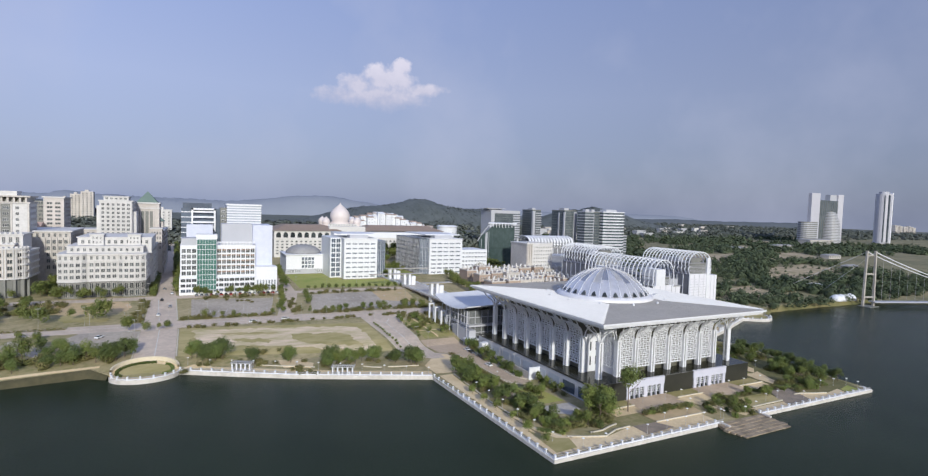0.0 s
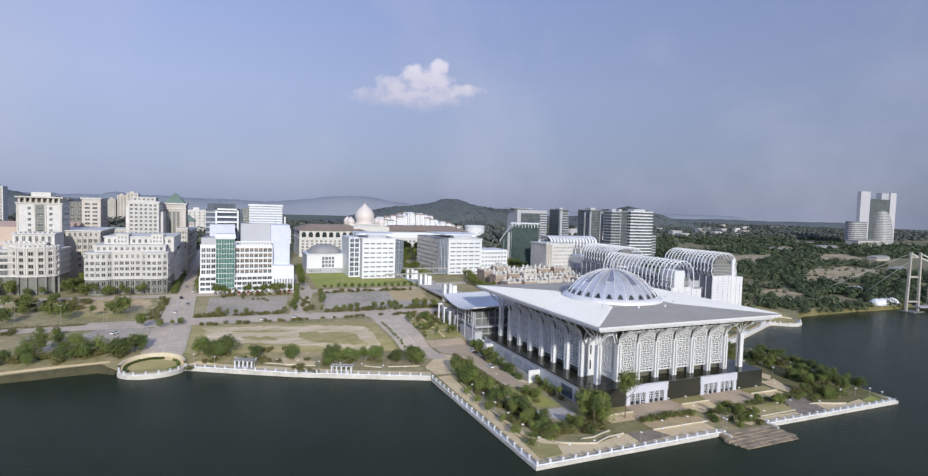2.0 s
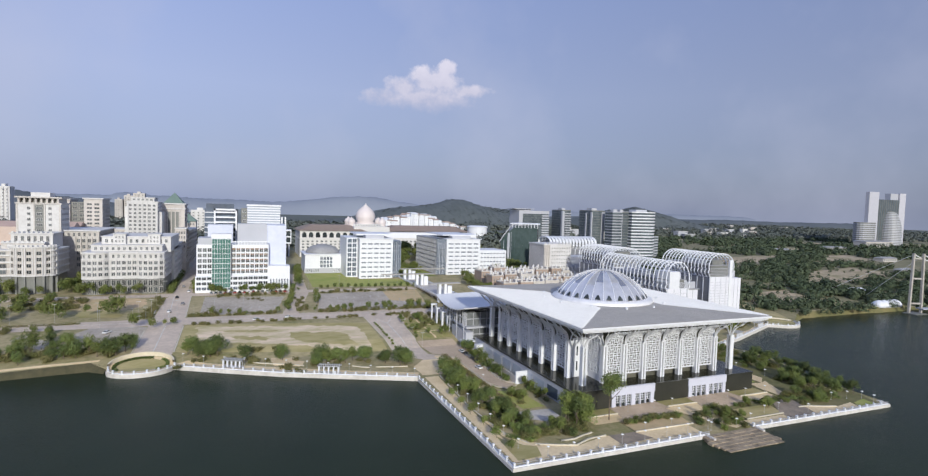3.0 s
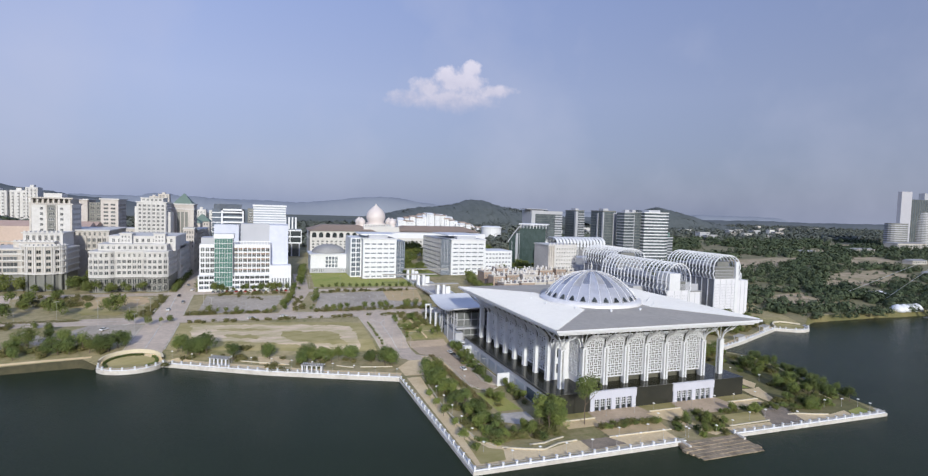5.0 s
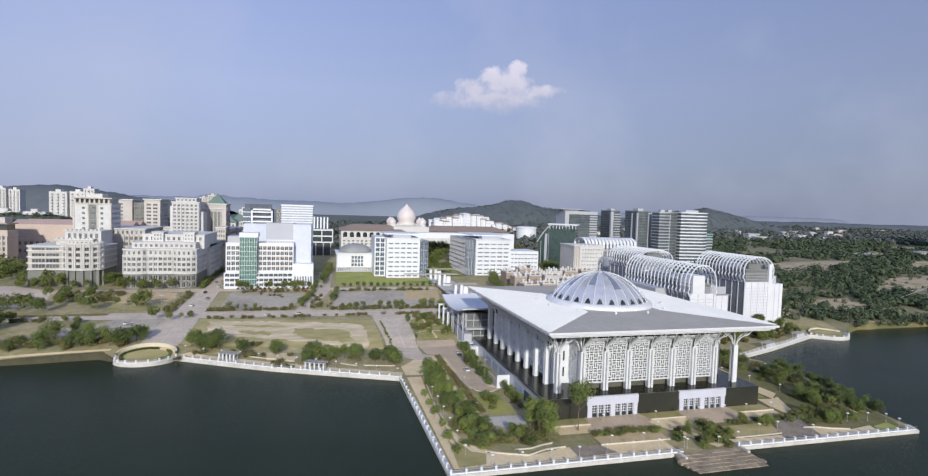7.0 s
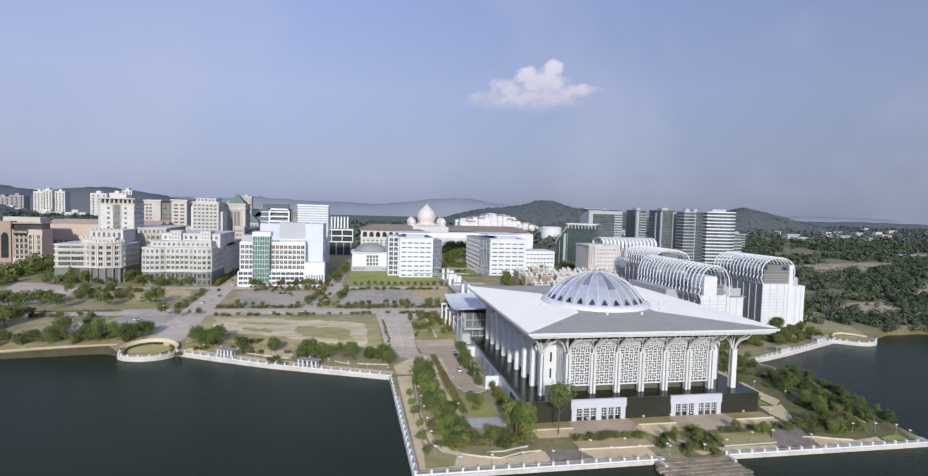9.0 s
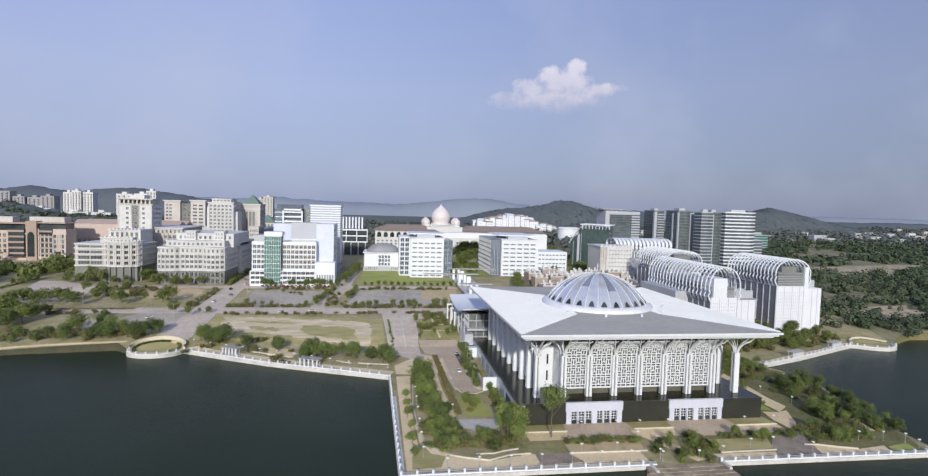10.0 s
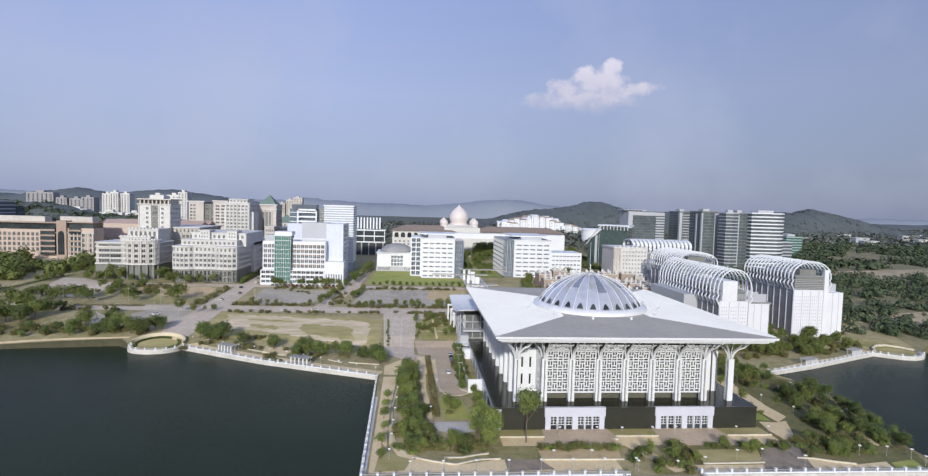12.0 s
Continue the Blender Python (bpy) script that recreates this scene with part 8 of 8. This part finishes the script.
for k in range(8):
    mass(teal, "floor_band", -0.3, 24.3, -0.4, 22, 2.6 + k * 3.7, 3.5 + k * 3.7, GREY_WALL)
mass(teal, "roof_house", 5, 17, 5, 16, 30, 33, GREY_WALL)
far_rng = random.Random(31)
for k in range(40):
    y = far_rng.uniform(760, 1900)
    x = 520 + (y - 500) * far_rng.uniform(0.25, 1.5)
    if y < 800:
        y += 260
    o = thing("far_house", (x, y, ground_at(y) + 4.0), "small far pale building among the woods", "house", "far houses")
    w, d, h = far_rng.uniform(14, 44), far_rng.uniform(10, 16), far_rng.uniform(6, 11)
    mass(o, "wall", 0, w, 0, d, -5, h, (WHITE_STONE, TAUPE, GREY_WALL)[k % 3])
    mass(o, "flat_roof", -1, w + 1, -1, d + 1, h, h + 0.8, (WHITE_STONE, ROOF_GREY, WHITE_STONE)[k % 3])

# ---- suspension bridge tower and cables
bridge = thing("suspension_bridge", (518.0, 245.0, 0.0), "unfinished suspension bridge with concrete tower and white cables", "bridge")
PYLON = material("weathered_pylon_concrete", (0.50, 0.47, 0.42), 0.85, col2=(0.36, 0.33, 0.29), fine=0.5, coarse=0.08, amount=0.5)
for x, dy, lean in ((0, 0, 1.8), (9.3, -3.6, -1.6)):
    bm = bmesh.new()
    sweep(bm, [(x, dy, -2), (x + lean * 0.5, dy, 24), (x + lean, dy, 49)], 1.5, 1.8, side=(0, 1, 0))
    part("tower_leg", bm, PYLON, bridge)
for z in (9, 29, 45):
    bm = bmesh.new()
    sweep(bm, [(0.6, 0, z), (8.9, -3.6, z)], 0.9, 1.2, side=(0, 1, 0))
    part("cross_beam", bm, PYLON, bridge)
for x, dy in ((1.8, 0), (7.7, -3.6)):
    pts = [(x + 190 * s, dy - 66 * s, 48 - 41 * (1 - (1 - s) ** 2) * 1.0) for s in [i / 24 for i in range(25)]]
    bm = bmesh.new()
    sweep(bm, pts, 0.6, 0.6)
    part("main_cable", bm, WHITE, bridge)
    for i in range(1, 24):
        bm = bmesh.new()
        sweep(bm, [pts[i], (pts[i][0], pts[i][1], 5.5)], 0.11, 0.11, side=(1, 0, 0))
        part("hanger", bm, POLE_GREY, bridge)
for x, dy, ax, ay in ((1.8, 0, -15, 62), (7.7, -3.6, 7, 38)):
    bm = bmesh.new()
    sweep(bm, [(x, dy, 48), (ax, ay, 8)], 0.2, 0.2, side=(1, 0, 0))
    part("back_stay", bm, WHITE, bridge)
bm = bmesh.new()
sweep(bm, [(8, -3, 5.0), (200, -69, 5.0)], 7.0, 0.8, side=(0.33, 0.94, 0))
part("deck", bm, GREY_WALL, bridge)
mass(bridge, "tower_foot", -2.5, 12.0, -7, 3, -2, 1.4, GREY_STONE)

# ---- small buildings and fittings round the mosque
HALL_PALE_GLASS = material("grey_hall_glass", (0.21, 0.22, 0.22), 0.2, col2=(0.13, 0.14, 0.14), fine=0.3, coarse=0.1, amount=0.6, spec=0.5)
annex = thing("entrance_canopy", (131.0, 240.0, 3.0), "dark glazed entrance hall under a swooping grey canopy", "building")
bm = bmesh.new()
rows = []
for i in range(13):
    s = i / 12
    z = 17.0 + 3.2 * (2 * s - 0.9) ** 2
    rows.append([bm.verts.new(p) for p in ((0 - 2 * s, 38 * s, z), (34, 38 * s + 2, z + 0.6), (34, 38 * s + 2, z + 0.1), (0 - 2 * s, 38 * s, z - 0.5))])
for a, b in zip(rows, rows[1:]):
    for k in range(4):
        bm.faces.new((a[k], b[k], b[(k + 1) % 4], a[(k + 1) % 4]))
bm.faces.new(rows[0])
bm.faces.new(rows[-1][::-1])
part("canopy", bm, SEAM_METAL, annex, "pale metal swooping canopy", smooth=False)
mass(annex, "glass_hall", 4, 32, 6, 34, 0, 16.0, HALL_PALE_GLASS)
for k in range(8):
    mass(annex, "mullion", 4.0 + k * 3.9, 4.3 + k * 3.9, 5.6, 6.02, 0, 16.0, GREY_WALL)
    mass(annex, "mullion", 3.6, 4.02, 6.5 + k * 3.8, 6.8 + k * 3.8, 0, 16.0, GREY_WALL)
for z in (4.2, 12.4):
    mass(annex, "transom", 3.5, 32, 5.5, 34, z, z + 0.35, GREY_WALL)
mass(annex, "stone_wall", 1.5, 5.5, 0, 20, 0, 7.0, GREY_WALL)
mass(annex, "upper_floor", 3, 32, 3, 36, 8.0, 9.0, GREY_WALL)
for k in range(4):
    bm = bmesh.new()
    lathe(bm, [(0.3, 0), (0.3, 16.8)], 10, 1.5, 3 + k * 10.3)
    part("column", bm, GREY_WALL, annex)
for k in range(4):
    f = thing("portal_frame", (128.8 + 1.4 * k, 284.0 - 5.2 * k, ground_at(284 - 5.2 * k)), "white slender gate frame", "gate", "white gate frames")
    for nm, q in (("post", (-0.35, 0.35, -0.5, 0.5, -0.2, 9.5 - k)), ("post", (2.4, 3.1, -0.5, 0.5, -0.2, 9.5 - k)), ("beam", (-0.5, 3.2, -0.6, 0.6, 9.5 - k, 10.3 - k))):
        mass(f, nm, *q, WHITE)
bus = thing("shelter", (131.0, 238.0, 2.3), "small white flat-roofed shelter", "shelter")
mass(bus, "roof", -1, 6, -2, 4, 3.4, 3.9, WHITE)
for x, y in ((-0.5, -1.5), (5.5, -1.5), (-0.5, 3.5), (5.5, 3.5)):
    mass(bus, "post", x - 0.15, x + 0.15, y - 0.15, y + 0.15, 0, 3.4, WHITE)
ramp_wall = thing("stair_block", (130.8, 181.3, 1.7), "white stair block against the podium wall", "stair block")
mass(ramp_wall, "front_wall", 0, 5.3, 0, 0.6, 0, 5.4, WHITE)
mass(ramp_wall, "side_wall", 0, 0.5, 0.6, 46, 0, 3.4, CONCRETE)
ramp2 = thing("stair_block", (132.5, 226.0, 2.2), "small white block by the podium", "stair block")
mass(ramp2, "block", 0, 3.6, 0, 3, 0, 4.6, WHITE)

# covered walkway towards the courthouse
walkway = thing("covered_walkway", (148.0, 300.0, 8.3), "raised white walkway with flat roofs on pylons", "walkway")
mass(walkway, "deck", 0, 16, 0, 130, 4.6, 5.6, CONCRETE)
for k in range(6):
    mass(walkway, "pier", 2, 14, 4 + k * 22, 6.5 + k * 22, 0, 4.6, CONCRETE)
for y, x0, x1 in ((78, -26, 16), (26, -6, 16), (112, -2, 36)):
    mass(walkway, "flat_roof", x0, x1, y + 0.8, y + 6.0, 14.0, 14.4, ROOF_METAL)
    for x in (0.5, 4.5):
        mass(walkway, "pylon", x, x + 1.8, y + 1.5, y + 5, 0 if y < 100 else 4, 14.0, WHITE)
    mass(walkway, "pylon_block", 6.8, 10.0, y + 1.5, y + 5.5, 5.6, 12.5, WHITE)
for x in (0, 15.6):
    mass(walkway, "parapet", x, x + 0.4, 0, 130, 5.6, 6.6, WHITE)


# ---- pavilions on the promenade
def pavilion(x, y, z, turn, w, label):
    o = thing("pavilion", (x, y, z), label, "pavilion", "promenade pavilions", turn=turn)
    mass(o, "floor_slab", -w / 2, w / 2, -1.8, 1.8, 0, 0.15, CONCRETE)
    for k in range(5):
        xx = -w / 2 + 0.5 + k * (w - 1.0) / 4
        mass(o, "column", xx - 0.3, xx + 0.3, -1.6, -1.0, 0.15, 3.0, WHITE, bevel=0.05)
    for xx in (-w / 2 + 0.6, w / 2 - 0.6):
        mass(o, "rear_post", xx - 0.14, xx + 0.14, 1.1, 1.38, 0.15, 3.0, POLE_GREY)
    for yy_ in (-1.3, 1.24):
        mass(o, "roof_beam", -w / 2 - 0.3, w / 2 + 0.3, yy_ - 0.14, yy_ + 0.14, 3.0, 3.3, WHITE_STONE)
    for k in range(13):
        xx = -w / 2 + k * w / 12
        mass(o, "roof_slat", xx - 0.13, xx + 0.13, -2.2, 2.2, 3.3, 3.5, POLE_GREY)
    return o


pavilion(60.5, 217.0, 2.25, -24, 9.2, "grey slatted promenade pavilion with five white columns")
pavilion(298.5, 217.6, 2.05, 22, 8.8, "grey slatted pavilion with white columns beside the cove")
pavilion(336.5, 234.2, 2.3, 22, 8.8, "grey slatted pavilion with white columns above the cove wall")
pavilion(22.5, 236.5, 2.45, -28, 8.4, "grey slatted pavilion with white columns near the lookout")

# ---- lamps
def lamp_meshes(h, globe):
    bm = bmesh.new()
    lathe(bm, [(0.12, 0), (0.1, 0.4), (0.045, 0.5), (0.04, h)], 8)
    bm2 = bmesh.new()
    if globe:
        lathe(bm2, [(0.08, h), (0.44, h + 0.08), (0.48, h + 0.2), (0.2, h + 0.34), (0, h + 0.38)], 10)
    else:
        sweep(bm2, [(-1.1, 0, h + 0.1), (0, 0, h), (1.1, 0, h + 0.1)], 0.16, 0.1)
    out = []
    for nm, b, mt in (("pole", bm, POLE_GREY), ("lamp_head", bm2, LAMP_WHITE if globe else POLE_GREY)):
        bmesh.ops.recalc_face_normals(b, faces=b.faces)
        me = bpy.data.meshes.new(nm)
        b.to_mesh(me)
        b.free()
        me.materials.append(mt)
        out.append(me)
    return out


path_lamp, street_lamp = lamp_meshes(2.9, True), lamp_meshes(9.5, False)


def lamp(meshes, x, y, name, label, z=None, turn=0.0):
    o = new(name)
    o.matrix_basis = pose(x, y, ground_at(y) if z is None else z, 0, 0, turn)
    tagged(o, label, "lamp", name.replace("_", " ") + "s")
    for me in meshes:
        shared(me.name.split(".")[0], me, o)


PL, SL = "white garden path lamp with dish head", "tall slender white street lamp"
for i in range(8):
    lamp(path_lamp, 109.5 + 8.9 * i, 120.6, "path_lamp", PL, 1.85)
for i in range(8):
    lamp(path_lamp, 103.6 + 0.1 * i, 128 + 10.2 * i, "path_lamp", PL, 1.85)
for x, y in ((112, 171), (113, 200), (116, 160), (119, 188), (150, 126.2), (161, 126), (171, 133), (156, 142), (168, 142), (176, 141.5), (186, 141.5), (194, 142), (205, 142), (214, 141.5), (225, 141.5), (192, 121), (204, 125), (212, 125.5), (222, 121), (183, 119), (172, 119.5), (236, 127), (244, 127), (252, 126), (258, 119.5)):
    lamp(path_lamp, x, y, "path_lamp", PL)
for i in range(5):
    lamp(path_lamp, 258 + 1.5 * i, 124 + 15 * i, "path_lamp", PL)
    lamp(path_lamp, 230 + 4 * i, 206 - 12 * i, "path_lamp", PL)
for i in range(12):
    s = i / 11
    lamp(path_lamp, 2 + 92 * s, 249.5 - 46 * s + 2 * math.sin(math.pi * s), "path_lamp", PL, ground_at(249 - 46 * s) + 0.1)
for i in range(14):
    lamp(street_lamp, -100 + i * 18.5, 317.5, "street_lamp", SL)
    lamp(street_lamp, -40 + i * 14.0, 301.0, "street_lamp", SL, turn=90)
for i in range(7):
    lamp(street_lamp, -20.5, 268 + i * 18, "street_lamp", SL)
    lamp(street_lamp, 94 + i * 2.4, 298 - i * 10, "street_lamp", SL)
    lamp(street_lamp, 4 + i * 22, 343 - (i % 2) * 2, "street_lamp", SL)
    lamp(street_lamp, 3 + i * 22, 385.5, "street_lamp", SL)
for i in range(4):
    lamp(street_lamp, 129.8 - i * 0.6, 222 - i * 11, "street_lamp", SL)


# ---- cars
def car(x, y, turn, paint, label):
    o = thing("car", (x, y, ground_at(y) + 0.12), label, "car", "parked cars", turn=turn)
    bm = bmesh.new()
    prof = [(-2.15, 0.35), (2.15, 0.35), (2.2, 0.7), (1.95, 0.95), (1.0, 1.02), (0.55, 1.02), (-1.6, 1.02), (-2.15, 0.95)]
    for sx in (1,):
        a = [bm.verts.new((px, -0.85, pz)) for px, pz in prof]
        b = [bm.verts.new((px, 0.85, pz)) for px, pz in prof]
        bm.faces.new(a)
        bm.faces.new(b[::-1])
        for i in range(len(prof)):
            bm.faces.new((a[i], b[i], b[(i + 1) % len(prof)], a[(i + 1) % len(prof)]))
    bmesh.ops.bevel(bm, geom=bm.edges[:], offset=0.07, segments=1, affect="EDGES")
    part("body", bm, paint, o)
    bm = bmesh.new()
    lo = [bm.verts.new(p) for p in ((-1.75, -0.78, 1.0), (1.05, -0.78, 1.0), (1.05, 0.78, 1.0), (-1.75, 0.78, 1.0))]
    hi = [bm.verts.new(p) for p in ((-1.25, -0.62, 1.45), (0.35, -0.62, 1.45), (0.35, 0.62, 1.45), (-1.25, 0.62, 1.45))]
    bm.faces.new(hi)
    for i in range(4):
        bm.faces.new((lo[i], lo[(i + 1) % 4], hi[(i + 1) % 4], hi[i]))
    part("cabin_glass", bm, GLASS_DARK, o)
    bm = bmesh.new()
    box(bm, -1.2, 0.3, -0.6, 0.6, 1.44, 1.49)
    part("roof", bm, paint, o)
    for wx in (-1.35, 1.35):
        for wy in (-0.8, 0.8):
            bm = bmesh.new()
            bmesh.ops.create_cone(bm, segments=12, radius1=0.33, radius2=0.33, depth=0.22, cap_ends=True, matrix=pose(wx, wy, 0.33, 90))
            wheel = part("wheel", bm, RUBBER, o)
            bm = bmesh.new()
            bmesh.ops.create_cone(bm, segments=8, radius1=0.19, radius2=0.19, depth=0.24, cap_ends=True, matrix=pose(wx, wy, 0.33, 90))
            part("rim", bm, POLE_GREY, wheel)


car(-35, 292, 60, CAR_WHITE, "white saloon car parked in the shore car park")
car(124.5, 205, 95, CAR_WHITE, "white car on the reddish drive")
for k in range(5):
    car(127.4 - 0.1 * k, 214 + 4.4 * k, 92, (CAR_DARK, CAR_DARK, CAR_SILVER, CAR_DARK, CAR_WHITE)[k], ("dark car parked beside the hedge", "dark car parked beside the hedge", "silver car parked beside the hedge", "dark car parked beside the hedge", "white car parked beside the hedge")[k])
for k in range(6):
    car(-13 + (k % 2) * 5, 330 + k * 19, 90, (CAR_WHITE, CAR_SILVER, CAR_DARK)[k % 3], ("white car on the avenue", "silver car on the avenue", "dark car on the avenue")[k % 3])
rc = random.Random(8)
for k in range(18):
    car(6 + k * 2.9, 377.5 + rc.uniform(-0.4, 0.4), 90 + rc.uniform(-4, 4), (CAR_WHITE, CAR_SILVER, CAR_DARK, CAR_RED)[rc.randrange(4)], "car parked before the glass office")
car(50, 305, 0, CAR_WHITE, "white van-like car on the cross street")
car(111, 316, 0, CAR_WHITE, "white car beside the second car park")
car(33, 303, 5, CAR_WHITE, "white car driving on the cross street")

# ---- boat steps: courses of uneven worn slabs that run down into the water
steps_ob = thing("boat_steps", (170.0, 116.9, 0.0), "worn uneven stone boat steps going down to the water", "steps")
WET_STONE = material("worn_wet_stone", (0.40, 0.315, 0.215), 0.8, col2=(0.22, 0.18, 0.125), fine=1.2, coarse=0.25, amount=0.6, random_tint=0.22, bump=0.4, bump_scale=3)
step_rng = random.Random(61)
for k in range(6):
    y1 = -1.75 * k
    x, end = -6.0 + 0.7 * abs(k - 2), 18.6 + 0.5 * k - (1.6 if k == 5 else 0)
    while x < end:
        w = min(step_rng.uniform(1.6, 3.4), end - x + 0.3)
        bm = bmesh.new()
        z = 1.86 - 0.155 * k + step_rng.uniform(-0.05, 0.05)
        box(bm, x + 0.03, x + w - 0.03, y1 - 1.75 + step_rng.uniform(-0.12, 0.06), y1 + 0.02, -1.2, z)
        for v in bm.verts:
            if v.co.z > 0:
                v.co += Vector((step_rng.uniform(-0.05, 0.05), 0, step_rng.uniform(-0.05, 0.04)))
        part("slab", bm, WET_STONE, steps_ob)
        x += w
for x0, x1 in ((-3.2, -2.4), (18.9, 19.7)):
    mass(steps_ob, "side_wall", x0, x1, -3.6, 2.5, -1.2, 2.2, SEAWALL)

# ---- far side of the lake: a white marquee on the shore, pale roofs
tent = thing("marquee", (500.0, 256.0, 4.0), "white domed marquee on the far shore", "tent")
for k in range(4):
    bm = bmesh.new()
    lathe(bm, [(5.0, 0.0), (5.1, 1.8), (4.3, 3.4), (2.6, 4.8), (0.6, 5.6), (0.0, 5.7)], 16, 4.0 + 7.0 * k, 3.0)
    part("canopy", bm, WHITE, tent, smooth=True)
for x, y, w, d, h in ((531, 296, 20, 9, 2.6), (900, 480, 32, 14, 5), (760, 380, 22, 10, 3.5), (1020, 640, 50, 18, 7), (860, 620, 34, 14, 5), (1230, 700, 90, 26, 14)):
    o = thing("lakeside_building", (x, y, ground_at(y)), "low white building among the trees across the lake", "building", "far low buildings")
    mass(o, "wall", 0, w, 0, d, 0, h, BEIGE)
    for q in range(max(2, int(w / 5))):
        mass(o, "window", 1.5 + q * 5, 4.0 + q * 5, -0.05, 0.1, h * 0.3, h * 0.8, GLASS_SMOKE, "dark window")
    bm = bmesh.new()
    vs = [bm.verts.new(p) for p in ((-1, -1, h), (w + 1, -1, h), (w + 1, d + 1, h), (-1, d + 1, h), (2, d / 2, h + 2.2), (w - 2, d / 2, h + 2.2))]
    for q in ((0, 1, 5, 4), (2, 3, 4, 5), (0, 4, 3), (1, 2, 5), (3, 2, 1, 0)):
        bm.faces.new([vs[i] for i in q])
    part("roof", bm, WHITE if x < 600 else ROOF_GREY, o)
